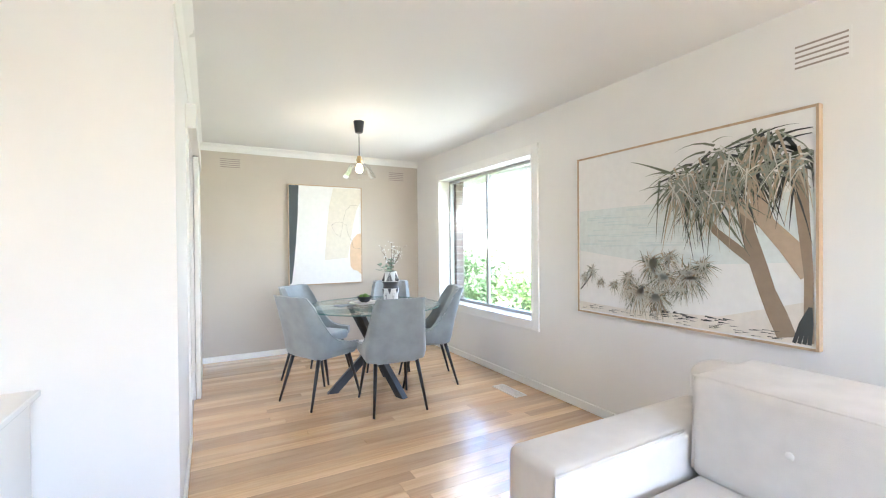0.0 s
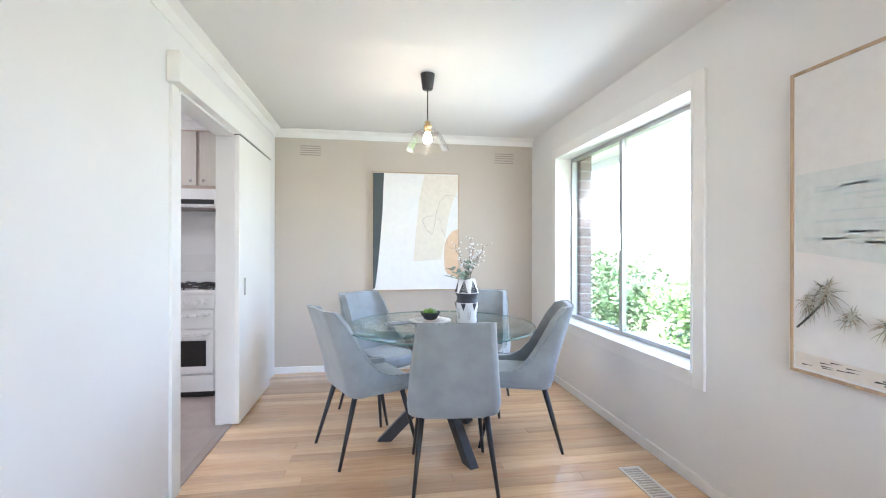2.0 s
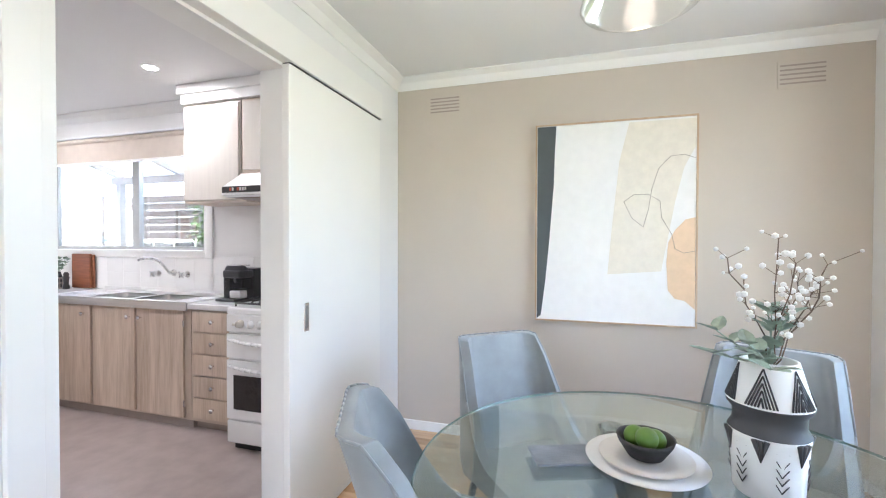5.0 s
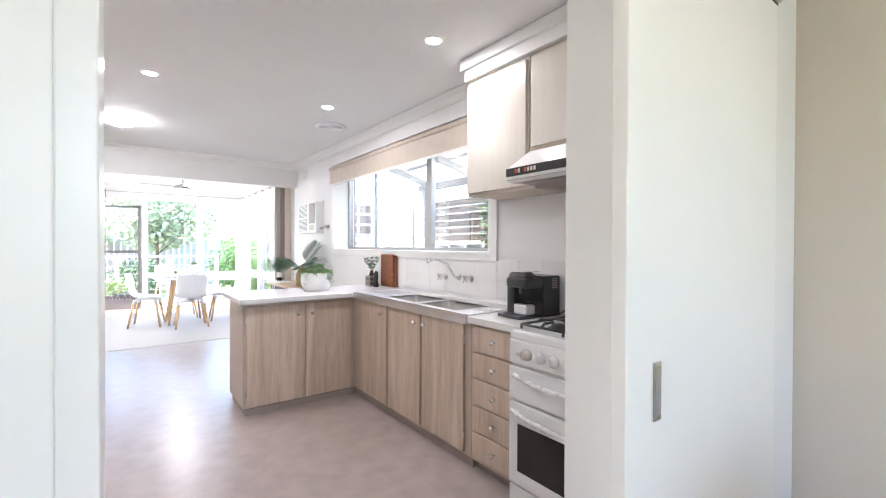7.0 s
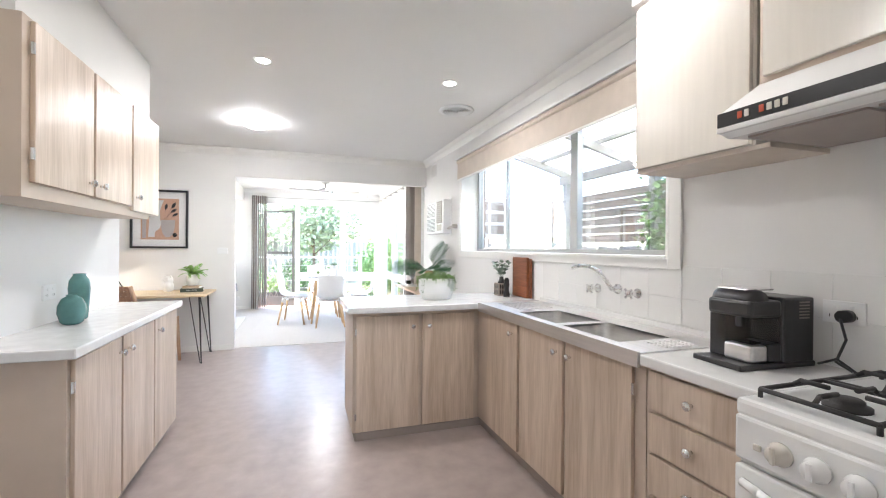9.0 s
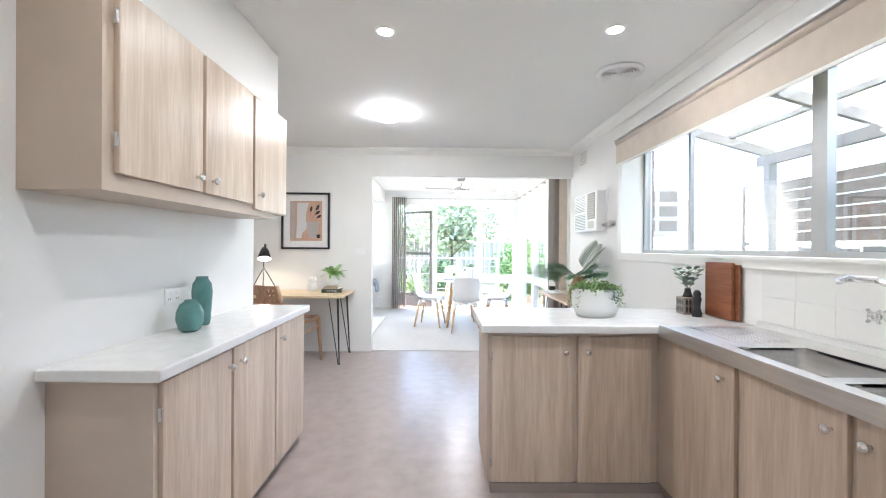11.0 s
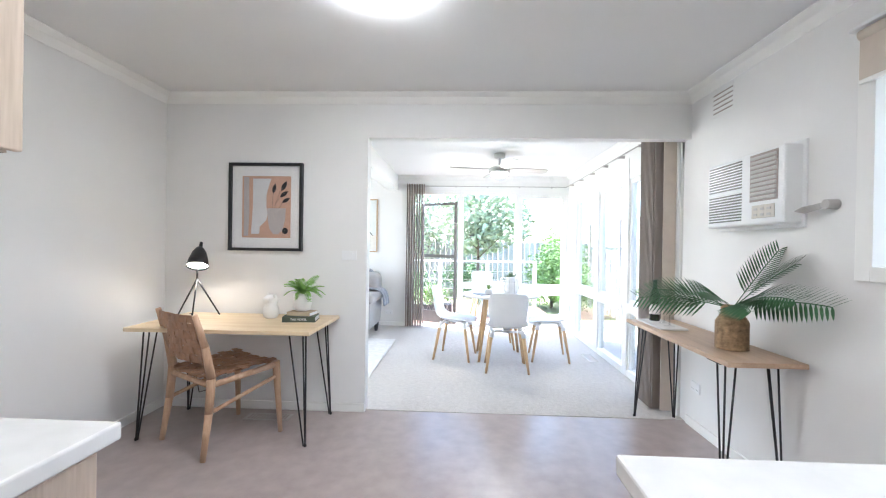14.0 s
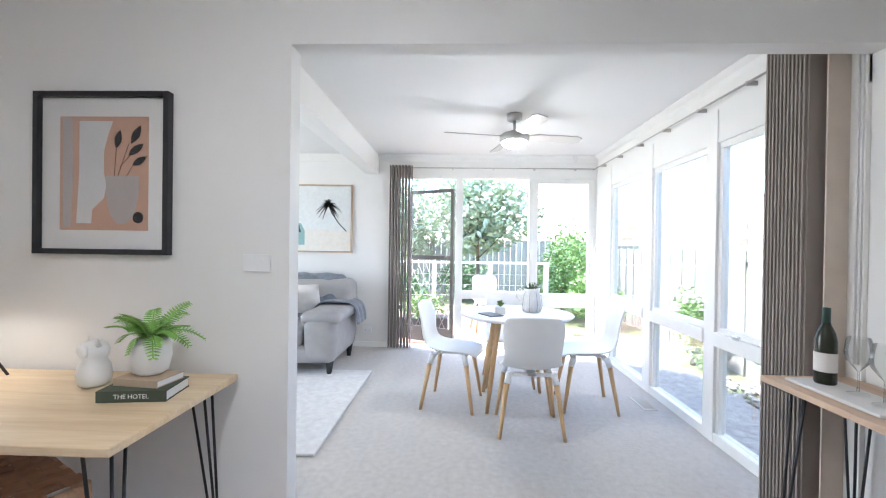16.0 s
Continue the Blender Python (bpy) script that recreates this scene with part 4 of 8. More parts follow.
def chair_bucket(outset=0.0):
    """Rows of the wrap-round side and back: at each station along a rounded U, points from the lower edge to the swept top edge."""
    plan, n = [], 36
    for k in range(n + 1):
        u = 2 * k / n - 1
        a = abs(u)
        sg = 1 if u >= 0 else -1
        if a > 0.42:                       # side wing, running forwards
            f = (a - 0.42) / 0.58
            x, y, rise = 0.225 - 0.012 * f, -0.115 + 0.34 * f, f
        elif a > 0.24:                     # rounded rear corner
            w = (a - 0.24) / 0.18 * math.pi / 2
            x, y, rise = 0.155 + 0.07 * math.sin(w), -0.185 + 0.07 * (1 - math.cos(w)), 0.0
        else:
            x, y, rise = 0.155 * a / 0.24, -0.185, 0.0
        corner = max(0.0, min(1.0, (a - 0.24) / 0.18))
        top = 0.878 - 0.012 * corner ** 3 if rise == 0 else 0.475 + 0.391 * max(0.0, 1 - rise) ** 5.5 + 0.012 * (1 - rise)
        low = 0.385 + 0.02 * rise
        plan.append((sg * (x + (outset if a > 0.24 else outset * a / 0.24)), y - outset * (1 - rise), low, top, rise))
    rows = []
    for x, y, low, top, rise in plan:
        row = []
        for j in range(9):
            z = low + (top - low) * j / 8
            q = max(0.0, (z - 0.46) / 0.42)
            row.append(Vector((x * (1 - 0.21 * q) * (0.97 if z < 0.42 else 1), y - 0.125 * q ** 1.15 + (0.02 if z < 0.42 and rise == 0 else 0), z)))
        rows.append(row)
    return rows


def dining_chair(m):
    ch = thing("dining_chair", "blue-grey velvet dining chair with black tapered legs", "chair", "chairs round the glass table", at=m)
    outer, inner = chair_bucket(0.018), chair_bucket(-0.018)
    bm = bmesh.new()
    vo = [[bm.verts.new(p) for p in row] for row in outer]
    vi = [[bm.verts.new(p) for p in row] for row in inner]
    for i in range(len(vo) - 1):
        for j in range(8):
            bm.faces.new((vo[i][j], vo[i + 1][j], vo[i + 1][j + 1], vo[i][j + 1]))
            bm.faces.new((vi[i][j], vi[i][j + 1], vi[i + 1][j + 1], vi[i + 1][j]))
        bm.faces.new((vo[i][8], vo[i + 1][8], vi[i + 1][8], vi[i][8]))
        bm.faces.new((vo[i][0], vi[i][0], vi[i + 1][0], vo[i + 1][0]))
    for i in (0, len(vo) - 1):
        for j in range(8):
            f = (vo[i][j], vo[i][j + 1], vi[i][j + 1], vi[i][j])
            bm.faces.new(f if i == 0 else f[::-1])
    bmesh.ops.recalc_face_normals(bm, faces=bm.faces[:])
    back = part("backrest", bm, "velvet", ch, smooth=True)
    bv = back.modifiers.new("soften", "BEVEL")
    bv.width, bv.segments, bv.limit_method = 0.009, 3, "ANGLE"
    bm = bmesh.new()
    pipe(bm, [(o[8] + Vector((0, 0, 0.0015))) for o in outer], 0.0035, 6)
    part("piping", bm, "velvet", back)
    seat = part("seat", boxes((-0.196, 0.196, -0.165, 0.238, 0.362, 0.452)), "velvet", ch, smooth=True)
    for v in seat.data.vertices:
        if v.co.z < 0.4:
            v.co.x *= 0.96
    bv = seat.modifiers.new("soften", "BEVEL")
    bv.width, bv.segments = 0.03, 5
    for sx in (-1, 1):
        for yy, dy in ((0.16, 0.09), (-0.14, -0.11)):
            bm = bmesh.new()
            tube(bm, (sx * 0.165, yy, 0.385), (sx * 0.21, yy + dy, 0.0), 0.0165, 0.009, 12)
            part("leg", bm, "black", ch, "black tapered metal leg", smooth=False)
    return ch


c0 = dining_chair(pose(1.40, 3.39, 0, 0, 0, -5))
for m in (pose(0.93, 3.81, 0, 0, 0, -65), pose(1.925, 3.80, 0, 0, 0, 72), pose(1.03, 4.40, 0, 0, 0, -141), pose(1.79, 4.42, 0, 0, 0, 155)):
    copy_thing(c0, m)

# pendant lamp
pd = thing("pendant_lamp", "clear glass pendant lamp with black canopy and brass holder", "lamp", at=pose(1.329, 3.95, 0.012))
bm = bmesh.new()
lathe(bm, [(0.032, 2.285), (0.036, 2.29), (0.05, 2.395), (0.05, 2.399)], n=24)
part("canopy", bm, "black", pd, "black ceiling canopy", smooth=True)
bm = bmesh.new()
tube(bm, (0, 0, 2.07), (0, 0, 2.29), 0.004, n=8)
part("cord", bm, "black", pd)
bm = bmesh.new()
lathe(bm, [(0.012, 2.075), (0.02, 2.07), (0.021, 2.05), (0.027, 2.047), (0.027, 2.03), (0.021, 2.025), (0.021, 2.0)], n=20)
part("holder", bm, flat("aged_brass", (0.38, 0.27, 0.13), 0.35), pd, "aged brass lamp holder", smooth=True)
bm = bmesh.new()
lathe(bm, [(0.045, 2.01), (0.075, 2.0), (0.10, 1.975), (0.118, 1.935), (0.142, 1.90), (0.146, 1.885), (0.143, 1.88)], n=40, close=False)
gs = part("shade", bm, glass_mat("shade_glass", (0.97, 0.96, 0.93), gloss=0.55), pd, "clear flared glass shade", smooth=True)
gs.visible_shadow = False
bm = bmesh.new()
lathe(bm, [(0.0, 1.925), (0.02, 1.93), (0.03, 1.95), (0.024, 1.975), (0.014, 2.0)], n=18)
part("bulb", bm, "warm", pd, "glowing warm bulb", smooth=True)
lamp_point("pendant_light", (1.329, 3.95, 1.86), 0.18, (1, 0.82, 0.6), 0.04)

# ---------------------------------------------------------------- sunroom glazing
sg = thing("window_3", "white painted timber window wall of the sunroom", "window", kind="structure")
GY = 5.48
posts = [(-9.42, -8.91), (-8.04, -7.89), (-7.07, -6.95), (-6.03, -5.92)]
for a, b in posts:
    part("post", boxes((a, b, GY, GY + 0.09, 0, 2.2), bevel=0.003), "trim", sg)
for (a, b), (c, d) in zip(posts, posts[1:]):
    part("rail", boxes((b, c, GY - 0.012, GY + 0.09, 0.645, 0.735), bevel=0.003), "trim", sg)
    part("sill", boxes((b, c, GY + 0.004, GY + 0.09, 0, 0.07), bevel=0.003), "trim", sg)
    part("sash", boxes((b, b + 0.035, GY + 0.02, GY + 0.06, 0.735, 1.98), (c - 0.035, c, GY + 0.02, GY + 0.06, 0.735, 1.98), (b + 0.035, c - 0.035, GY + 0.02, GY + 0.06, 0.735, 0.77), (b + 0.035, c - 0.035, GY + 0.02, GY + 0.06, 1.94, 1.98),
         (b, b + 0.03, GY + 0.02, GY + 0.06, 0.07, 0.645), (c - 0.03, c, GY + 0.02, GY + 0.06, 0.07, 0.645)), "trim", sg)
    pane(sg, b + 0.035, c - 0.035, GY + 0.038, GY + 0.042, 0.77, 1.94)
    pane(sg, b + 0.03, c - 0.03, GY + 0.038, GY + 0.042, 0.07, 0.645)
part("fascia", boxes((-9.42, -5.92, GY + 0.006, GY + 0.12, 1.98, H), bevel=0.003), "trim", sg)
part("winder", boxes((-6.72, -6.66, GY - 0.03, GY - 0.012, 0.735, 0.76), bevel=0.004), "chrome", sg)
bm = bmesh.new()
tube(bm, (-9.38, GY - 0.05, 2.235), (-5.95, GY - 0.05, 2.235), 0.007, n=8)
for k in range(7):
    box(bm, -9.1 + k * 0.5, -9.085 + k * 0.5, GY - 0.056, GY + 0.006, 2.22, 2.245)
part("blind_rail", bm, "grille", None, "slim grey blind track along the sunroom windows", category="blind track")
bm = bmesh.new()
tube(bm, (-9.33, 3.0, 2.235), (-9.33, 5.42, 2.235), 0.007, n=8)
for k in range(5):
    box(bm, -9.336, -9.39, 3.2 + k * 0.5, 3.215 + k * 0.5, 2.22, 2.245)
part("blind_rail", bm, "grille", None, "slim grey blind track above the garden doors", category="blind track")

gd = thing("door_2", "white framed sliding garden door with fixed panes", "door", kind="structure")
GX = -9.4
part("head", boxes((GX - 0.12, GX, 2.95, N, 2.12, H), bevel=0.003), "trim", gd)
for a, b in ((2.95, 3.03), (3.75, 3.84), (4.66, 4.71), (5.45, N)):
    part("post", boxes((GX - 0.1, GX, a, b, 0, 2.12), bevel=0.003), "trim", gd)
part("fixed_rail", boxes((GX - 0.08, GX - 0.01, 3.84, 4.66, 0.62, 0.72), (GX - 0.08, GX - 0.01, 3.84, 4.66, 0.0, 0.07), bevel=0.003), "trim", gd)
sl = part("sliding_leaf", boxes((GX - 0.06, GX - 0.01, 4.71, 4.77, 0.02, 2.12), (GX - 0.06, GX - 0.01, 5.385, 5.45, 0.02, 2.12), (GX - 0.06, GX - 0.01, 4.77, 5.385, 2.065, 2.12), (GX - 0.06, GX - 0.01, 4.77, 5.385, 0.53, 0.70),
     (GX - 0.06, GX - 0.01, 4.77, 5.385, 0.02, 0.11), bevel=0.003), "trim", gd)
part("lock", boxes((GX - 0.01, GX, 5.40, 5.43, 0.95, 1.09), bevel=0.003), "chrome", sl)
pane(gd, GX - 0.045, GX - 0.04, 3.84, 4.66, 0.72, 2.12)
pane(gd, GX - 0.045, GX - 0.04, 3.84, 4.66, 0.07, 0.62)
pane(sl, GX - 0.036, GX - 0.032, 4.77, 5.385, 0.70, 2.065)
pane(sl, GX - 0.036, GX - 0.032, 4.77, 5.385, 0.11, 0.53)
# security screen door swung outwards
sw = thing("screen_door", "dark aluminium diamond-grille security door standing ajar", "door", at=pose(GX - 0.07, 3.73, 0, 0, 0, -28))
part("leaf_frame", boxes((-0.015, 0.015, -0.68, -0.64, 0.03, 2.0), (-0.015, 0.015, -0.04, 0.0, 0.03, 2.0), (-0.015, 0.015, -0.64, -0.04, 1.96, 2.0), (-0.015, 0.015, -0.64, -0.04, 1.10, 1.15), (-0.015, 0.015, -0.64, -0.04, 0.03, 0.22)), flat("bronze_frame", (0.13, 0.115, 0.105), 0.5), sw)
bm = bmesh.new()
for z0, z1 in ((0.22, 1.10), (1.15, 1.96)):
    for s in (-1, 1):
        for k in range(-8, 9):
            c = -0.34 + k * 0.12
            h = z1 - z0
            p, q = (c - s * h * 0.25, z0), (c + s * h * 0.25, z1)
            t0 = t1 = None
            ts = [0.0, 1.0]
            if q[0] != p[0]:
                ta, tb_ = sorted(((-0.64 - p[0]) / (q[0] - p[0]), (-0.04 - p[0]) / (q[0] - p[0])))
                ts = [max(0, ta), min(1, tb_)]
            if ts[0] < ts[1]:
                f = lambda u: (0, p[0] + (q[0] - p[0]) * u, p[1] + (q[1] - p[1]) * u)
                tube(bm, f(ts[0]), f(ts[1]), 0.004, n=5)
part("diamond_grille", bm, flat("grille_pale", (0.36, 0.33, 0.31), 0.5), sw)

# vertical blinds stacked beside the openings
def blind_stack(name, x0, x1, y0, y1, z0, z1, along, n, label):
    b = thing(name, label, "blind", "vertical blinds")
    for k in range(n):
        u = (k + 0.5) / n
        a = 0.012 * (1 if k % 2 else -1)
        if along == "y":
            y = y0 + (y1 - y0) * u
            part("vane", boxes((x0, x1, y - 0.004 + a * 0.3, y + 0.004 + a * 0.3, z0, z1)), "blind", b)
        else:
            x = x0 + (x1 - x0) * u
            part("vane", boxes((x - 0.0055, x + 0.0055, y0 + a * 0.5, y1 + a * 0.5, z0, z1)), "blind", b)
    return b


blind_stack("vertical_blind", -9.37, -9.28, 2.935, 3.215, 0.02, 2.26, "y", 14, "grey-brown vertical blind stacked beside the garden door")
b2 = blind_stack("vertical_blind", -6.285, -6.03, 5.33, 5.43, 0.02, 2.26, "x", 22, "grey-brown vertical blind stacked beside the sunroom windows")
part("edge_vane", boxes((-6.0, -5.992, 5.385, 5.485, 0.02, 2.26)), "roller", b2, "paler edge vane")
bm = bmesh.new()
tube(bm, (-5.95, 5.475, 0.8), (-5.95, 5.475, 2.25), 0.004, n=6)
tube(bm, (-5.93, 5.475, 0.8), (-5.93, 5.475, 2.25), 0.004, n=6)
part("cord", bm, "white", b2, "white pull cord")

# ceiling fan
fn = thing("ceiling_fan", "brushed silver four-blade ceiling fan with a lamp", "fan", at=pose(-7.72, 4.25, 0, 0, 0, 12))
bm = bmesh.new()
lathe(bm, [(0.05, 2.34), (0.065, 2.35), (0.065, 2.40)], n=24)
tube(bm, (0, 0, 2.24), (0, 0, 2.35), 0.013, n=12)
part("rod", bm, "fan", fn)
bm = bmesh.new()
lathe(bm, [(0.03, 2.26), (0.1, 2.235), (0.125, 2.215), (0.125, 2.175), (0.11, 2.165)], n=32)
part("motor", bm, "fan", fn, smooth=True)
bm = bmesh.new()
lathe(bm, [(0.105, 2.166), (0.1, 2.14), (0.06, 2.118), (0, 2.11)], n=32)
part("light", bm, "lampw", fn, "glowing round diffuser", smooth=True)
for k in range(4):
    a = radians(90 * k)
    bm = bmesh.new()
    pr = [(0.11, -0.03), (0.2, -0.055), (0.55, -0.06), (0.6, -0.035), (0.6, 0.035), (0.55, 0.055), (0.2, 0.045), (0.11, 0.03)]
    up = [bm.verts.new((x, y, 2.215 - y * 0.25)) for x, y in pr]
    dn = [bm.verts.new((x, y, 2.207 - y * 0.25)) for x, y in pr]
    bm.faces.new(up)
    bm.faces.new(dn[::-1])
    for i in range(8):
        bm.faces.new((up[i], up[(i + 1) % 8], dn[(i + 1) % 8], dn[i]))
    bmesh.ops.transform(bm, matrix=pose(0, 0, 0, 0, 0, 90 * k), verts=bm.verts[:])
    part("blade", bm, "fan", fn)
lamp_point("fan_light", (-7.75, 4.22, 2.05), 0.9, (1, 0.97, 0.92), 0.08)

# sunroom table and shell chairs
st_ = thing("round_table", "round white table on pale timber legs", "table", at=pose(-7.58, 4.27, 0))
bm = bmesh.new()
lathe(bm, [(0, 0.715), (0.43, 0.715), (0.455, 0.73), (0.455, 0.737), (0.448, 0.742), (0, 0.742)], n=48)
part("tabletop", bm, "white", st_)
for k in range(4):
    a = radians(45 + 90 * k)
    bm = bmesh.new()
    tube(bm, (0.22 * math.cos(a), 0.22 * math.sin(a), 0.715), (0.35 * math.cos(a), 0.35 * math.sin(a), 0.0), 0.024, 0.015, 14)
    part("leg", bm, "oak", st_, "pale timber leg")


def shell_chair(m):
    ch = thing("shell_chair", "white moulded shell chair on pale timber legs", "chair", "chairs round the white table", at=m)
    shell([(0.23, 0.425, 0.20, -0.02, 0.0), (0.19, 0.45, 0.215, 0, 0.01), (0.05, 0.445, 0.225, 0, 0.025), (-0.10, 0.44, 0.22, 0, 0.035), (-0.19, 0.47, 0.20, 0.02, 0.03), (-0.23, 0.56, 0.185, 0.03, 0.0),
           (-0.245, 0.66, 0.205, 0.045, 0.0), (-0.26, 0.76, 0.205, 0.035, 0.0), (-0.275, 0.825, 0.185, 0.025, -0.01)], 0.016, name="seat_shell", material="white", parent=ch)
    part("under_frame", boxes((-0.16, 0.16, 0.10, 0.13, 0.405, 0.425), (-0.16, 0.16, -0.14, -0.11, 0.405, 0.425), (-0.03, 0.03, -0.14, 0.13, 0.405, 0.425)), "white", ch)
    for sx in (-1, 1):
        for yy, dy in ((0.12, 0.08), (-0.13, -0.08)):
            bm = bmesh.new()
            tube(bm, (sx * 0.15, yy, 0.425), (sx * 0.165, yy + dy * 0.25, 0.355), 0.023, 0.021, 12)
            c = part("leg_socket", bm, "white", ch)
            bm = bmesh.new()
            tube(bm, (sx * 0.165, yy + dy * 0.25, 0.36), (sx * 0.215, yy + dy, 0.0), 0.019, 0.012, 12)
            part("leg", bm, "oak", ch, "pale timber leg")
    return ch


s0 = shell_chair(pose(-7.11, 4.30, 0, 0, 0, 88))
for m in (pose(-7.55, 3.76, 0, 0, 0, -12), pose(-7.58, 4.83, 0, 0, 0, 176), pose(-8.12, 4.27, 0, 0, 0, -90)):
    copy_thing(s0, m)

# ---------------------------------------------------------------- study corner furniture
def hairpin(parent, x, y, z, sx, sy):
    """A three-rod hairpin leg splaying outwards."""
    bm = bmesh.new()
    foot = Vector((x + sx * 0.03, y + sy * 0.03, 0.006))
    for dx, dy in ((0, 0), (-sx * 0.09, 0.0), (0.0, -sy * 0.09)):
        tube(bm, (x + dx, y + dy, z), foot + Vector((dx * 0.12, dy * 0.12, 0)), 0.0052, n=8)
    bmesh.ops.create_uvsphere(bm, u_segments=8, v_segments=6, radius=0.011, matrix=Matrix.Translation(foot + Vector((0, 0, 0.004))))
    part("hairpin_leg", bm, "black", parent, "black steel hairpin leg")
    part("leg_plate", boxes((x - 0.06, x + 0.06, y - 0.06, y + 0.06, z - 0.003, z)), "black", parent)


dk = thing("desk", "pale pine desk on black hairpin legs", "desk")
part("desktop", boxes((-5.79, -5.14, 1.72, 2.895, 0.715, 0.74), bevel=0.003), "pine", dk)
for x, sx in ((-5.73, -1), (-5.24, 1)):
    for y, sy in ((1.78, -1), (2.82, 1)):
        hairpin(dk, x, y, 0.715, sx * 0.6, sy)
cs = thing("console_table", "narrow timber console table on black hairpin legs", "table")
part("tabletop", boxes((-5.98, -4.70, 5.11, 5.49, 0.71, 0.735), bevel=0.003), "acacia", cs)
for x, sx in ((-5.88, -1), (-4.82, 1)):
    for y, sy in ((5.17, -1), (5.43, 1)):
        hairpin(cs, x, y, 0.71, sx * 0.8, sy * 0.6)

# woven leather desk chair
wc = thing("woven_chair", "timber chair with a woven tan leather seat and back", "chair", at=pose(-5.35, 2.255, 0, 0, 0, 59) @ Matrix.Scale(1.07, 4))
WD = M.setdefault("chair_wood", wood("chair_wood", (0.60, 0.40, 0.26), (0.46, 0.28, 0.165), "z", 0.45, 20))
for sx in (-1, 1):
    bm = bmesh.new()
    pts = [(sx * 0.235, -0.25, 0.0, 0.015), (sx * 0.225, -0.215, 0.25, 0.022), (sx * 0.22, -0.20, 0.44, 0.025), (sx * 0.215, -0.235, 0.62, 0.021), (sx * 0.21, -0.29, 0.80, 0.015)]
    for p, q in zip(pts, pts[1:]):
        tube(bm, p[:3], q[:3], p[3], q[3], 12)
    part("back_post", bm, WD, wc)
    bm = bmesh.new()
    tube(bm, (sx * 0.215, 0.21, 0.45), (sx * 0.235, 0.235, 0.0), 0.024, 0.014, 12)
    part("front_leg", bm, WD, wc)
    bm = bmesh.new()
    tube(bm, (sx * 0.22, -0.205, 0.40), (sx * 0.215, 0.215, 0.43), 0.017, 0.019, 10)
    part("side_rail", bm, WD, wc)
    bm = bmesh.new()
    tube(bm, (sx * 0.225, -0.215, 0.25), (sx * 0.222, 0.22, 0.36), 0.011, 0.012, 10)
    part("side_stretcher", bm, WD, wc)
for y, z in ((0.215, 0.432), (-0.205, 0.40)):
    bm = bmesh.new()
    tube(bm, (-0.215, y, z), (0.215, y, z), 0.016, n=10)
    part("cross_rail", bm, WD, wc)
LW, LG = M["leather"], 0.0035


def strap(parent, f, n=14, w=0.019, horizontal=True, phase=0):
    """One woven strap: a thin ribbon that dips over and under its neighbours."""
    bm = bmesh.new()
    rows = []
    for k in range(n * 2 + 1):
        u = k / (n * 2)
        c, t, nn = f(u)
        off = nn * (LG * (1 if (k + phase * 2) % 4 < 2 else -1))
        rows.append([bm.verts.new(c + off + t * s * w) for s in (-1, 1)] + [bm.verts.new(c + off - nn * 0.003 + t * s * w) for s in (1, -1)])
    for a, b in zip(rows, rows[1:]):
        for k in range(4):
            bm.faces.new((a[k], a[(k + 1) % 4], b[(k + 1) % 4], b[k]))
    part("strap", bm, LW, parent)


for k in range(9):
    y = -0.185 + k * 0.047
    strap(wc, lambda u, y=y: (Vector((-0.225 + 0.45 * u, y, 0.447 - 0.022 * math.sin(math.pi * u) + (y + 0.2) * 0.05)), Vector((0, 1, 0)), Vector((0, 0, 1))), 5, 0.021, phase=k % 2)
for k in range(9):
    x = -0.188 + k * 0.047
    strap(wc, lambda u, x=x: (Vector((x, -0.21 + 0.43 * u, 0.447 - 0.02 * math.sin(math.pi * (x + 0.225) / 0.45) + u * 0.02)), Vector((1, 0, 0)), Vector((0, 0, 1))), 5, 0.021, phase=(k + 1) % 2)
for k in range(6):
    z = 0.545 + k * 0.046
    strap(wc, lambda u, z=z: (Vector((-0.215 + 0.43 * u, -0.215 - (z - 0.5) * 0.26 - 0.03 * math.sin(math.pi * u), z)), Vector((0, 0, 1)), Vector((0, -1, 0))), 5, 0.021, phase=k % 2)
for k in range(8):
    x = -0.175 + k * 0.05
    strap(wc, lambda u, x=x: (Vector((x, -0.222 - 0.065 * u - 0.03 * math.cos(x * 7), 0.52 + 0.27 * u)), Vector((1, 0, 0)), Vector((0, -1, 0))), 4, 0.019, phase=(k + 1) % 2)

# ---------------------------------------------------------------- soft furniture
def cushion_mesh(w, d, h, bulge=0.35, n=10):
    """A pillow: two skins that meet at a pinched seam."""
    bm = bmesh.new()
    grid = {}
    for s in (1, -1):
        for i in range(n + 1):
            for j in range(n + 1):
                u, v = -1 + 2 * i / n, -1 + 2 * j / n
                k = max(0, (1 - u ** 4) * (1 - v ** 4)) ** 0.5
                edge = 1 - 0.06 * (1 - abs(u)) * abs(v) - 0.06 * (1 - abs(v)) * abs(u)
                grid[s, i, j] = bm.verts.new((u * w / 2 * edge, v * d / 2 * edge, s * h / 2 * k))
    for s in (1, -1):
        for i in range(n):
            for j in range(n):
                q = (grid[s, i, j], grid[s, i + 1, j], grid[s, i + 1, j + 1], grid[s, i, j + 1])
                bm.faces.new(q if s > 0 else q[::-1])
    bmesh.ops.remove_doubles(bm, verts=bm.verts[:], dist=1e-4)
    return bm


def soft_box(name, material, parent, x0, x1, y0, y1, z0, z1, r=0.05, label=""):
    ob = part(name, boxes((x0, x1, y0, y1, z0, z1)), material, parent, label, smooth=True)
    bv = ob.modifiers.new("round", "BEVEL")
    bv.width, bv.segments = r, 5
    return ob


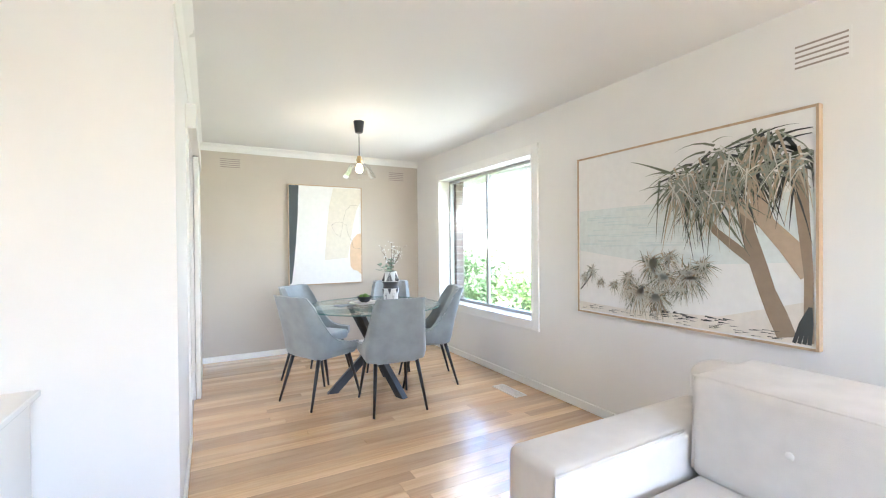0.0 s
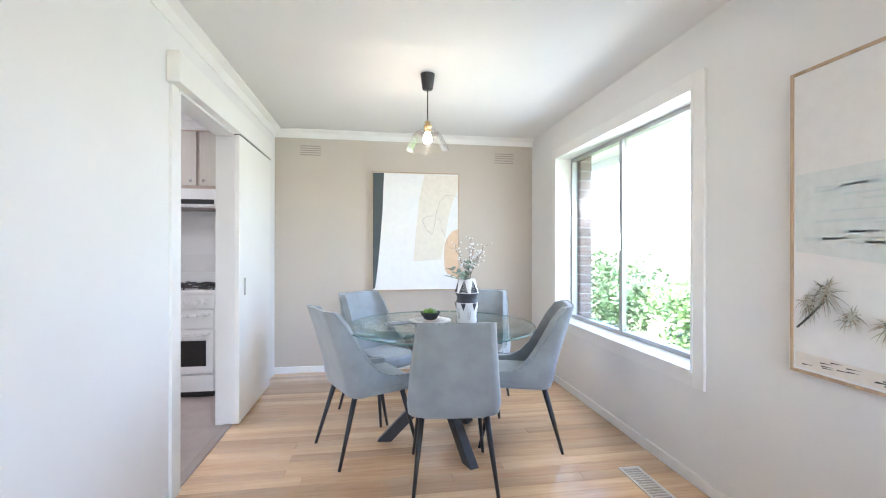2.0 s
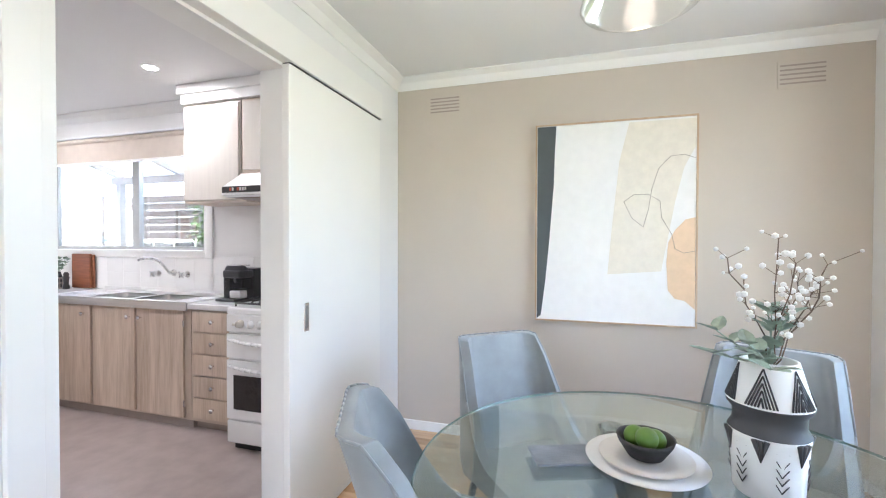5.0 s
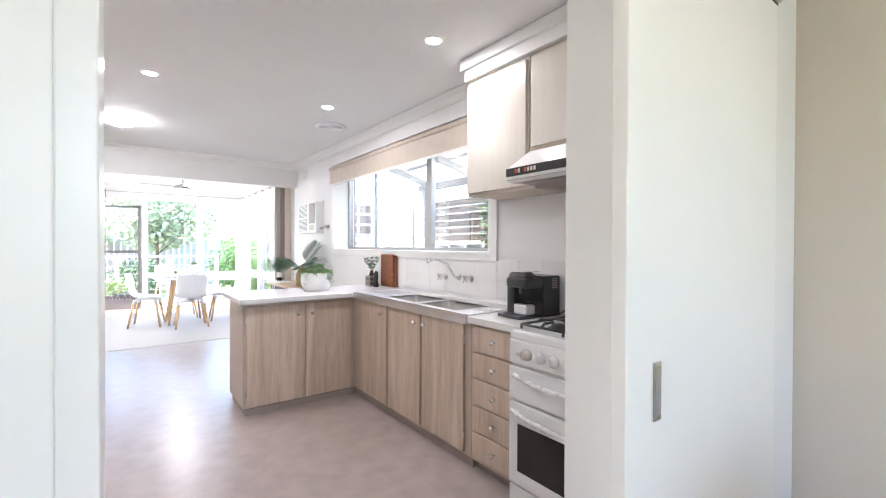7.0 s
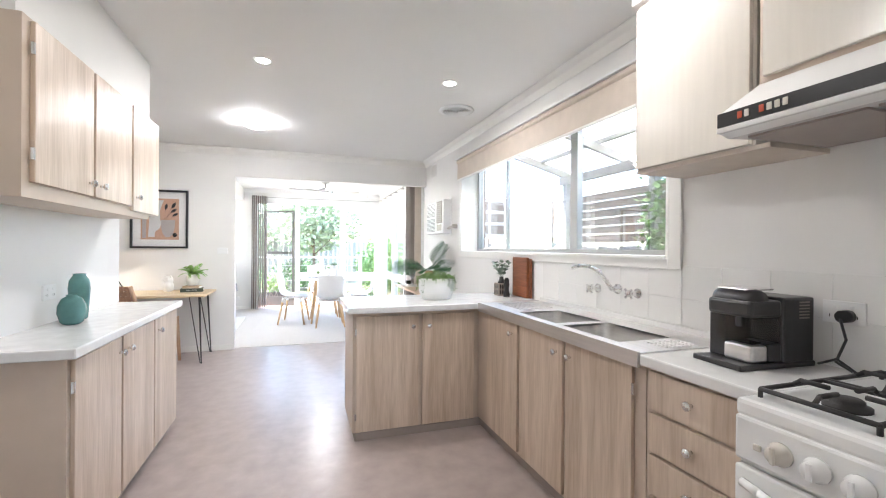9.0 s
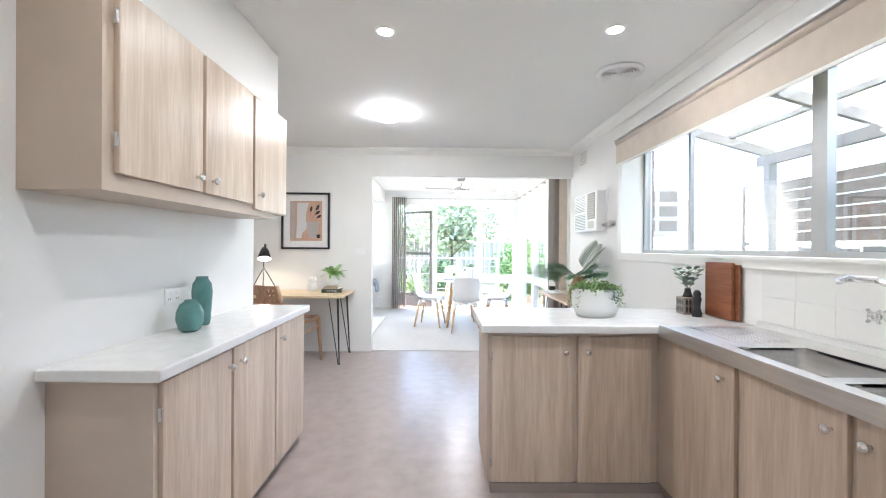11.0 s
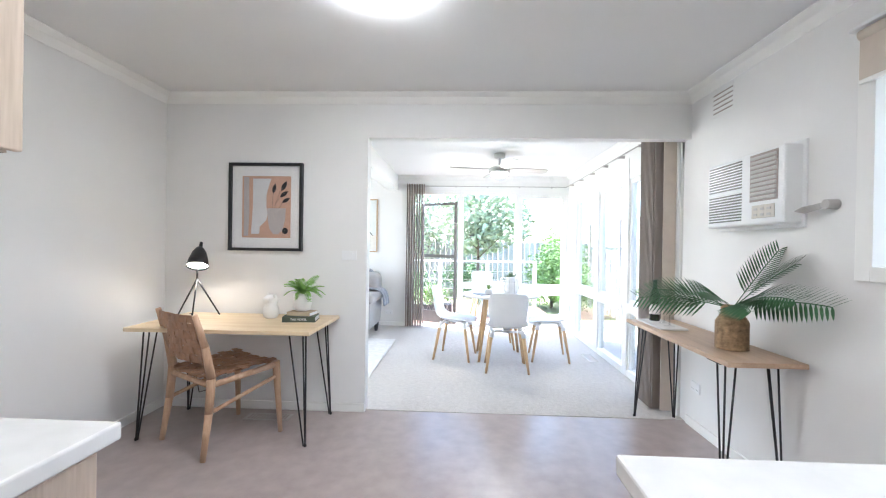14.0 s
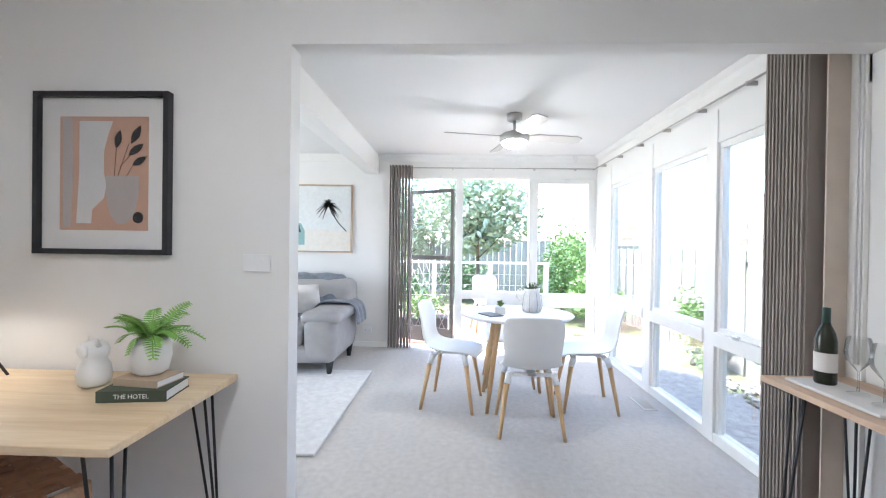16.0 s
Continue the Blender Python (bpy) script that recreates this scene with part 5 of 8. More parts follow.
so = thing("sofa", "off-white linen sofa with tufted back cushions", "sofa")
soft_box("arm", "linen", so, 1.0, 2.0, 1.10, 1.34, 0.12, 0.60, 0.035)
soft_box("arm", "linen", so, 1.0, 2.0, -0.98, -0.74, 0.12, 0.60, 0.05)
soft_box("base", "linen", so, 1.02, 2.0, -0.74, 1.10, 0.12, 0.30, 0.03)
soft_box("backrest", "linen", so, 2.0, 2.2, -0.98, 1.34, 0.12, 0.74, 0.06)
for y in (-0.73, 0.185):
    soft_box("seat_cushion", "linen", so, 1.0, 1.85, y, y + 0.905, 0.30, 0.45, 0.05)
    b = soft_box("back_cushion", "linen", so, 1.62, 2.03, y, y + 0.905, 0.44, 0.81, 0.04)
for y in (-0.73, 0.185):
    bm = bmesh.new()
    pipe(bm, [(1.632, y + 0.01, 0.47), (1.632, y + 0.012, 0.798), (1.64, y + 0.893, 0.798), (1.632, y + 0.895, 0.47)], 0.006, 6)
    part("piping", bm, "linen", so)
    for k in range(2):
        bm = bmesh.new()
        bmesh.ops.create_uvsphere(bm, u_segments=12, v_segments=8, radius=0.012, matrix=Matrix.Translation((1.618, y + 0.3 + k * 0.3, 0.64)) @ Matrix.Diagonal((0.4, 1, 1, 1)))
        part("tuft_button", bm, "linen", so, smooth=True)
bm = bmesh.new()
pipe(bm, [(1.006, 1.105, 0.2), (1.006, 1.107, 0.588), (1.62, 1.107, 0.594)], 0.005, 6)
part("piping", bm, "linen", so)
for y in (-0.9, 1.25):
    for x in (1.08, 2.1):
        bm = bmesh.new()
        tube(bm, (x, y, 0.0), (x, y, 0.125), 0.018, 0.025, 12)
        part("foot", bm, "oak", so)

sb = thing("sideboard", "white sideboard against the living room wall", "sideboard")
part("body", boxes((-1.75, -0.48, 1.96, 2.35, 0.08, 0.705), bevel=0.004), "enamel", sb)
part("top", boxes((-1.77, -0.45, 1.94, 2.355, 0.705, 0.73), bevel=0.004), "enamel", sb)
for k in range(3):
    part("door", boxes((-1.74 + k * 0.418, -1.33 + k * 0.418, 1.942, 1.96, 0.1, 0.69), bevel=0.003), "enamel", sb)
for x in (-1.7, -0.53):
    for y in (2.0, 2.3):
        bm = bmesh.new()
        tube(bm, (x, y, 0.0), (x, y, 0.09), 0.015, 0.02, 10)
        part("foot", bm, "oak", sb)
tl = thing("table_lamp", "white ceramic table lamp with a fabric shade on the sideboard", "lamp", at=pose(-0.95, 2.12, 0.73))
bm = bmesh.new()
lathe(bm, [(0.06, 0), (0.065, 0.01), (0.09, 0.08), (0.07, 0.16), (0.02, 0.2), (0.015, 0.26)], n=24)
part("base", bm, "pot", tl, smooth=True)
bm = bmesh.new()
lathe(bm, [(0.17, 0.24), (0.12, 0.45)], n=32, close=False)
part("shade", bm, "linen", tl, "cream fabric shade", smooth=True)
lamp_point("table_lamp_light", (-0.95, 2.12, 1.13), 0.25, (1, 0.82, 0.6), 0.05)

ls = thing("recliner_sofa", "grey leather sofa with rolled padded arms", "sofa")
soft_box("base", "grey", ls, -9.05, -8.12, 0.4, 2.5, 0.12, 0.30, 0.05)
soft_box("arm", "grey", ls, -9.0, -8.10, 2.30, 2.62, 0.12, 0.56, 0.09)
soft_box("arm_pad", "grey", ls, -9.02, -8.12, 2.27, 2.66, 0.50, 0.62, 0.055)
soft_box("backrest", "grey", ls, -9.26, -8.85, 0.4, 2.58, 0.15, 0.88, 0.10)
for y in (0.85, 1.58):
    soft_box("seat_cushion", "grey", ls, -8.95, -8.08, y, y + 0.72, 0.28, 0.46, 0.07)
for x, y in ((-8.2, 2.55), (-8.95, 2.55), (-8.2, 0.5)):
    bm = bmesh.new()
    tube(bm, (x + 0.02, y, 0.004), (x, y, 0.14), 0.022, 0.04, 10)
    part("foot", bm, "black", ls)
for (x, y, z, m_, lab, rz, ry) in ((-8.72, 2.08, 0.66, "linen", "cream linen scatter cushion", 0, -62), (-8.60, 1.82, 0.64, "sage", "sage green patterned scatter cushion", 14, -60)):
    c = part("scatter_cushion", cushion_mesh(0.42, 0.42, 0.16), m_, None, lab + " on the grey sofa", smooth=True, category="cushion")
    c.matrix_basis = pose(x, y, z, 0, ry, rz)
# throw blanket draped over the arm and back
bm = bmesh.new()
rows = []
path = [(-8.62, 0.47), (-8.74, 0.49), (-8.84, 0.60), (-8.87, 0.76), (-8.93, 0.89), (-9.08, 0.915), (-9.22, 0.90), (-9.28, 0.75), (-9.29, 0.62)]
for i, (x, z) in enumerate(path):
    row = []
    for k in range(19):
        u = k / 18
        y = 1.55 + u * 1.02
        dz = 0.012 * math.sin(u * 23 + i) + 0.01 * math.sin(u * 41 + i * 2)
        if u > 0.86:
            dz -= (u - 0.86) * 1.6
        row.append(bm.verts.new((x + 0.01 * math.sin(u * 31 + i), y, z + dz + 0.03)))
    rows.append(row)
for a, b in zip(rows, rows[1:]):
    for k in range(18):
        bm.faces.new((a[k], a[k + 1], b[k + 1], b[k]))
rows = []
for i, (y, z) in enumerate(((2.20, 0.48), (2.24, 0.60), (2.30, 0.66), (2.42, 0.665), (2.56, 0.66), (2.68, 0.63), (2.71, 0.52), (2.72, 0.40))):
    rows.append([bm.verts.new((-9.08 + 0.42 * k / 10 + 0.012 * math.sin(k * 2.1 + i), y + 0.01 * math.sin(k * 1.7 + i), z + 0.012 * math.sin(k * 2.6 + i * 1.3))) for k in range(11)])
for a, b in zip(rows, rows[1:]):
    for k in range(10):
        bm.faces.new((a[k], a[k + 1], b[k + 1], b[k]))
th = part("throw_blanket", bm, "throw", None, "crumpled blue-grey throw draped over the grey sofa", smooth=True, category="blanket")
md = th.modifiers.new("thick", "SOLIDIFY")
md.thickness = 0.012
md = th.modifiers.new("soft", "SUBSURF")
md.levels = md.render_levels = 1
part("rug", boxes((-8.32, -6.59, 0.6, 2.945, 0.005, 0.022), bevel=0.006), "rug", None, "cream woven rug on the carpet", category="rug")

# ---------------------------------------------------------------- garden
part("ground", boxes((-4000, 4000, -4000, 4000, -0.6, -0.30)), "grass", None, "garden lawn and soil", kind="structure")
part("deck", boxes((-12.2, -9.52, 2.0, N, -0.06, -0.035)), "gap", None, kind="structure")
dkb = thing("deck_boards", "reddish brown timber deck boards", "deck", kind="structure")
for k in range(20):
    x = -9.62 - k * 0.13
    part("board", boxes((x - 0.12, x, 2.0, N, -0.035, -0.012)), "deck", dkb)
part("pavement_path", boxes((-9.5, -5.5, 5.75, 6.45, -0.3, -0.12), bevel=0.01), "stone", None, "pale concrete side path", kind="structure")
random.seed(4)


def foliage(bm, center, radii, count, size, rnd):
    """Scatters small folded leaves through an uneven volume made of several lobes."""
    cx, cy, cz = center
    lobes = [(cx + rnd.uniform(-0.5, 0.5) * radii[0], cy + rnd.uniform(-0.5, 0.5) * radii[1], cz + rnd.uniform(-0.5, 0.5) * radii[2], rnd.uniform(0.45, 0.75)) for _ in range(9)]
    for _ in range(count):
        lx, ly, lz, k = rnd.choice(lobes)
        d = Vector((rnd.gauss(0, 1), rnd.gauss(0, 1), rnd.gauss(0, 1))).normalized() * (rnd.random() ** 0.35)
        p = Vector((lx + d.x * radii[0] * k, ly + d.y * radii[1] * k, lz + d.z * radii[2] * k))
        a = Vector((rnd.gauss(0, 1), rnd.gauss(0, 1), rnd.gauss(0, 0.6))).normalized()
        b = a.cross(Vector((rnd.gauss(0, 1), rnd.gauss(0, 1), rnd.gauss(0, 1)))).normalized()
        n_ = a.cross(b)
        s = size * rnd.uniform(0.6, 1.3)
        v = [bm.verts.new(p), bm.verts.new(p + a * s * 0.5 + b * s * 0.28 + n_ * s * 0.06), bm.verts.new(p + a * s), bm.verts.new(p + a * s * 0.5 - b * s * 0.28 + n_ * s * 0.06)]
        bm.faces.new((v[0], v[1], v[2]))
        bm.faces.new((v[0], v[2], v[3]))
    return bm


def limbs(bm, base, top, r, rnd, n=6, spread=0.8):
    base, top = Vector(base), Vector(top)
    mid = base.lerp(top, 0.5) + Vector((rnd.uniform(-0.1, 0.1), rnd.uniform(-0.1, 0.1), 0))
    tube(bm, base, mid, r, r * 0.75, 9)
    tube(bm, mid, top, r * 0.75, r * 0.45, 9)
    for k in range(n):
        a = rnd.uniform(0, math.tau)
        s = mid.lerp(top, rnd.uniform(0.0, 1.0))
        e = s + Vector((math.cos(a) * spread, math.sin(a) * spread, rnd.uniform(0.4, 1.0) * spread))
        tube(bm, s, e, r * 0.38, r * 0.12, 6)
        for _ in range(2):
            e2 = e + Vector((rnd.uniform(-0.4, 0.4), rnd.uniform(-0.4, 0.4), rnd.uniform(0.1, 0.5))) * spread
            tube(bm, e, e2, r * 0.14, r * 0.05, 5)


def shrub(name, label, at, radii, count, size, mtl, seed, lift=0.0):
    rnd = random.Random(seed)
    t = thing(name, label, "shrub" if name == "shrub" else "tree", at=pose(at[0], at[1], at[2]))
    bm = bmesh.new()
    limbs(bm, (0, 0, 0), (0, 0, lift + max(0.3, radii[2] * 0.9)), 0.03 + radii[2] * 0.02, rnd, 6, radii[0] * 0.6)
    part("trunk", bm, "bark", t)
    bm = bmesh.new()
    foliage(bm, (0, 0, lift + radii[2] * 1.05), radii, count, size, rnd)
    part("crown", bm, mtl, t)
    return t


G = -0.30
# front garden outside the dining window
for i, (x, y, rx, rz, m_) in enumerate(((5.2, 6.0, 0.8, 0.55, "leafl"), (6.0, 4.6, 0.85, 0.6, "leafl"), (5.4, 3.2, 0.7, 0.5, "leaf"), (7.6, 7.4, 1.2, 0.9, "leafl"), (8.6, 5.0, 1.3, 1.0, "leaf"), (7.6, 2.4, 1.1, 0.9, "leafl"), (4.9, 7.6, 0.9, 0.8, "leaf"), (10.5, 8.6, 1.5, 1.2, "leaf"), (11.5, 3.6, 1.6, 1.3, "leaf"))):
    shrub("shrub", "leafy green garden shrub in the front bed", (x, y, G), (rx, rx, rz), 2600, 0.10, m_, 10 + i)
for i, (x, y) in enumerate(((4.2, 5.2), (4.4, 4.0), (4.1, 6.4), (4.3, 2.9))):
    shrub("shrub", "low spreading ground cover in the front bed", (x, y, G), (0.55, 0.6, 0.22), 1200, 0.06, "leafl", 30 + i)
hs = thing("house", "distant brick house across the street", "house", at=pose(30, 20, G))
part("wall", wall_mesh("x", 0, 6, -6, 6, 0, 2.6, ()), "brick", hs)
bm = bmesh.new()
a = [bm.verts.new(p) for p in ((-0.6, -6.6, 2.6), (6.6, -6.6, 2.6), (6.6, 6.6, 2.6), (-0.6, 6.6, 2.6), (3, -3.4, 4.6), (3, 3.4, 4.6))]
for f in ((0, 1, 4), (1, 2, 5, 4), (2, 3, 5), (3, 0, 4, 5), (0, 3, 2, 1)):
    bm.faces.new([a[k] for k in f])
part("roof", bm, "roof", hs)
for y in (-3.5, 1.0):
    part("window", boxes((-0.03, 0.02, y, y + 2.0, 0.9, 2.1)), flat("dark_pane", (0.06, 0.07, 0.08), 0.1), hs)
# eaves and outer brick skin
part("eave_east", boxes((E + 0.25, E + 0.80, -2.7, N + 0.6, 2.20, 2.24), (E + 0.80, E + 0.84, -2.7, N + 0.6, 2.12, 2.34)), "trim", None, "white painted eave", kind="structure")
def brick_pier(name, x0, x1, y0, y1, z0, z1, along):
    p = thing(name, "brown brick outer skin beside the window", "brick wall", kind="structure")
    part("mortar_core", boxes((x0 + 0.006, x1 - 0.006, y0 + 0.006, y1 - 0.006, z0, z1)), "mortar", p)
    n = int((z1 - z0) / 0.086)
    me = None
    for k in range(n):
        z = z0 + k * 0.086
        b = part("brick", boxes((x0, x1, y0, y1, 0, 0.076), bevel=0.004), "brick", p)
        b.location.z = z
brick_pier("wall_brick_dining", E + 0.19, E + 0.30, 4.77, 4.98, 0.4, 2.2, "y")
brick_pier("wall_brick_kitchen", -4.66, -4.42, N + 0.17, N + 0.28, 1.0, 2.3, "x")

# side fence: palings, then a slatted screen on top
fe = thing("fence", "weathered grey paling fence with a slatted screen above", "fence")
FY = 7.35
random.seed(7)
for k in range(88):
    x = -15.0 + k * 0.19
    h = 1.28 + random.uniform(-0.015, 0.015)
    part("paling", boxes((x, x + 0.172, FY + (0.016 if k % 2 else 0), FY + (0.03 if k % 2 else 0.014), G, h)), "fence", fe)
for z in (0.1, 1.05):
    part("rail", boxes((-15, 1.7, FY + 0.03, FY + 0.07, z, z + 0.08)), "fence", fe)
for k in range(8):
    x = -14.6 + k * 2.25
    part("post", boxes((x, x + 0.09, FY - 0.03, FY + 0.06, G, 1.97)), "fence", fe)
for k in range(6):
    z = 1.33 + k * 0.102
    for a in range(4):
        x = -14.6 + a * 4.1
        part("slat", boxes((x, x + 4.09, FY - 0.006, FY + 0.006, z, z + 0.096)), "slat", fe)
# pergola over the side yard
pg = thing("pergola", "timber pergola with a translucent white roof", "pergola")
def sloped(x0, x1, ya, yb, za, zb, t):
    """A bar or sheet that falls from the house wall to the fence line."""
    bm = bmesh.new()
    v = [bm.verts.new(p) for p in ((x0, ya, za), (x1, ya, za), (x1, yb, zb), (x0, yb, zb), (x0, ya, za + t), (x1, ya, za + t), (x1, yb, zb + t), (x0, yb, zb + t))]
    for f in ((0, 3, 2, 1), (4, 5, 6, 7), (0, 1, 5, 4), (1, 2, 6, 5), (2, 3, 7, 6), (3, 0, 4, 7)):
        bm.faces.new([v[k] for k in f])
    return bm


PZ0, PZ1 = 2.56, 2.16
for x in (-5.0, -3.9, -2.8, -1.7, -0.6, 0.5):
    part("rafter", sloped(x, x + 0.045, N + 0.30, FY - 0.1, PZ0, PZ1, 0.09), "pergola", pg)
part("beam", boxes((-5.0, 1.6, FY - 0.25, FY - 0.19, PZ1 - 0.08, PZ1 + 0.02)), "pergola", pg)
part("wall_plate", boxes((-5.0, 1.6, N + 0.27, N + 0.30, 2.46, 2.64)), "pergola", pg)
for k in range(2):
    y = N + 0.75 + k * 0.55
    z = PZ0 + 0.09 + (PZ1 - PZ0) * (y - N - 0.30) / (FY - N - 0.4)
    part("purlin", boxes((-5.0, 1.6, y, y + 0.045, z - 0.02, z + 0.025)), "pergola", pg)
for x in (-4.9, -3.45, -2.0, 0.6):
    part("post", boxes((x, x + 0.08, FY - 0.26, FY - 0.18, G, PZ1 - 0.08)), "fence", pg)
part("roof_sheet", sloped(-5.1, 1.7, N + 0.28, FY, PZ0 + 0.13, PZ1 + 0.12, 0.005), translucent("translucent_sheet", (0.92, 0.92, 0.92)), pg, "translucent roof sheet")
# back garden
shrub("tree", "broad-leaved evergreen tree behind the deck", (-14.6, 4.25, G), (1.5, 1.5, 1.2), 4200, 0.17, "leafp", 71, 1.15)
shrub("tree", "broad-leaved evergreen tree at the back of the garden", (-18.0, 2.0, G), (1.8, 1.8, 1.5), 3000, 0.19, "leafp", 72, 1.0)
for i, (x, y, rx, rz, m_) in enumerate(((-14.0, 6.2, 0.8, 0.95, "leafl"), (-15.5, 6.6, 0.9, 1.1, "leafl"), (-12.9, 6.6, 0.6, 0.6, "leafl"), (-16.5, 3.8, 1.2, 0.7, "leaf"), (-13.2, 2.2, 0.9, 0.6, "leaf"))):
    shrub("shrub", "dense green garden shrub", (x, y, G), (rx, rx, rz), 2600, 0.10, m_, 80 + i)
for i, (x, y, rx, rz) in enumerate(((-6.6, 7.05, 0.35, 0.75), (-8.4, 7.1, 0.3, 0.4), (-10.0, 7.0, 0.4, 0.5), (-7.4, 6.9, 0.4, 0.2), (-4.0, 7.1, 0.3, 0.75), (-2.4, 7.0, 0.5, 0.6), (-3.20, 7.05, 0.28, 1.15))):
    shrub("shrub", "climbing shrub against the side fence", (x, y, G), (rx, rx * 0.6, rz), 1500, 0.07, "leaf" if i % 2 else "leafl", 95 + i)
dr = thing("deck_railing", "white deck railing with glass and wires", "railing")
for y in (2.0, 3.3, 4.35, 5.4):
    part("post", boxes((-12.2, -12.12, y, y + 0.08, -0.3, 0.95)), "trim", dr)
part("top_rail", boxes((-12.22, -12.10, 2.0, 5.48, 0.95, 0.99)), "trim", dr)
for k in range(4):
    bm = bmesh.new()
    tube(bm, (-12.16, 2.0, 0.15 + k * 0.2), (-12.16, 5.4, 0.15 + k * 0.2), 0.006, n=6)
    part("wire", bm, "grille", dr)
bf = thing("fence", "grey timber back fence", "fence")
for k in range(60):
    y = -2 + k * 0.2
    part("paling", boxes((-19.0, -18.985, y, y + 0.18, G, 1.5)), "fence", bf)

# ---------------------------------------------------------------- ceiling fittings
def downlight(x, y):
    d = thing("downlight", "lit recessed ceiling downlight with a white trim ring", "light", "ceiling downlights", at=pose(x, y, HK))
    bm = bmesh.new()
    lathe(bm, [(0.038, -0.003), (0.042, -0.007), (0.052, -0.005), (0.054, 0.0)], n=28, close=False)
    part("trim_ring", bm, "white", d, smooth=True)
    bm = bmesh.new()
    lathe(bm, [(0, -0.004), (0.038, -0.004)], n=28, close=False)
    part("lens", bm, "lampw", d, "glowing lens")
    ob = new("downlight_beam", bpy.data.lights.new("downlight_beam", "AREA"))
    ob.data.shape, ob.data.size, ob.data.energy, ob.data.color = "DISK", 0.07, DOWN_W, (1, 0.95, 0.88)
    ob.matrix_world = look((x, y, HK - 0.012), (x, y + 0.0001, 0))


DOWN_W = 0.55
# the last one is unseen, added to complete the grid of the other three
for x, y in ((-3.03, 3.61), (-2.99, 4.85), (-1.49, 4.88), (-1.49, 3.63)):
    downlight(x, y)
oy = thing("oyster_light", "round glowing opal ceiling light", "light", at=pose(-4.47, 3.445, HK))
bm = bmesh.new()
lathe(bm, [(0.11, 0), (0.11, -0.008), (0.10, -0.012)], n=40)
part("base", bm, "white", oy, smooth=True)
bm = bmesh.new()
lathe(bm, [(0.125, -0.006), (0.115, -0.04), (0.075, -0.06), (0, -0.07)], n=40)
part("diffuser", bm, "oyster", oy, "glowing opal diffuser", smooth=True)
oyl = new("oyster_lamp", bpy.data.lights.new("oyster_lamp", "AREA"))
oyl.data.shape, oyl.data.size, oyl.data.energy, oyl.data.color = "DISK", 0.2, 0.75, (1, 0.98, 0.95)
oyl.matrix_world = look((-4.47, 3.445, 2.335), (-4.47, 3.4451, 0))
rv = thing("ceiling_vent", "round louvred ceiling vent", "vent", at=pose(-3.53, 5.10, HK))
bm = bmesh.new()
lathe(bm, [(0.125, 0), (0.15, -0.004), (0.15, -0.012), (0.12, -0.02)], n=40, close=False)
part("rim", bm, "white", rv, smooth=True)
for k in range(5):
    r = 0.105 - k * 0.02
    bm = bmesh.new()
    lathe(bm, [(r, -0.010), (r + 0.012, -0.022), (r + 0.010, -0.024), (r - 0.002, -0.012)], n=36, close=False)
    part("louvre_ring", bm, "white", rv, smooth=True)
bm = bmesh.new()
lathe(bm, [(0, -0.004), (0.125, -0.004)], n=32, close=False)
part("backing", bm, "toe", rv)
bm = bmesh.new()
lathe(bm, [(0, -0.03), (0.012, -0.028), (0.014, -0.01)], n=16)
part("hub", bm, "white", rv, smooth=True)


# ---------------------------------------------------------------- pictures
def layer(parent, name, pts, to, mtl, label=""):
    """A flat painted shape through 2D points, laid by to(u, v)."""
    bm = bmesh.new()
    bm.faces.new([bm.verts.new(to(u, v)) for u, v in pts])
    bm.normal_update()
    bmesh.ops.triangulate(bm, faces=bm.faces[:])
    return part(name, bm, mtl, parent, label)


def blades(parent, name, items, to, mtl):
    """Many thin tapering strokes (u, v, du, dv, droop, width) as one painted layer."""
    bm = bmesh.new()
    for u, v, du, dv, dr_, w in items:
        n = 4
        ln = math.hypot(du, dv) or 1
        px, py = -dv / ln, du / ln
        L, R = [], []
        for k in range(n + 1):
            s = k / n
            a, b = u + du * s, v + dv * s - dr_ * s * s
            ww = w * (1 - s * 0.92)
            a, b = min(0.993, max(0.007, a)), min(0.993, max(0.007, b))
            L.append(bm.verts.new(to(a + px * ww, b + py * ww)))
            R.append(bm.verts.new(to(a - px * ww, b - py * ww)))
        for k in range(n):
            bm.faces.new((L[k], L[k + 1], R[k + 1], R[k]))
    return part(name, bm, mtl, parent, kind="stuff")


def ellipse(cu, cv, ru, rv_, n=28, a0=0, a1=360):
    return [(cu + ru * math.cos(radians(a0 + (a1 - a0) * k / n)), cv + rv_ * math.sin(radians(a0 + (a1 - a0) * k / n))) for k in range(n + (a1 - a0 < 360))]


# beach print on the east wall
bp_ = thing("beach_picture", "large framed beach print of pandanus palms and pale sea", "picture")
A0, A1, Z0, Z1 = 1.085, 2.54, 0.77, 1.90
part("stretcher", boxes((E - 0.034, E - 0.002, A0, A1, Z0, Z1)), "canvas", bp_)
part("frame_edge", boxes((E - 0.04, E - 0.002, A0 - 0.012, A0, Z0 - 0.012, Z1 + 0.012), (E - 0.04, E - 0.002, A1, A1 + 0.012, Z0 - 0.012, Z1 + 0.012), (E - 0.04, E - 0.002, A0, A1, Z0 - 0.012, Z0), (E - 0.04, E - 0.002, A0, A1, Z1, Z1 + 0.012)), "frame", bp_, "thin pale timber frame")
depth = [0]
nudge = [0]


def on_beach(u, v):
    return (E - 0.0345 - (depth[0] + nudge[0]) * 0.0006, A1 - u * (A1 - A0), Z0 + v * (Z1 - Z0))


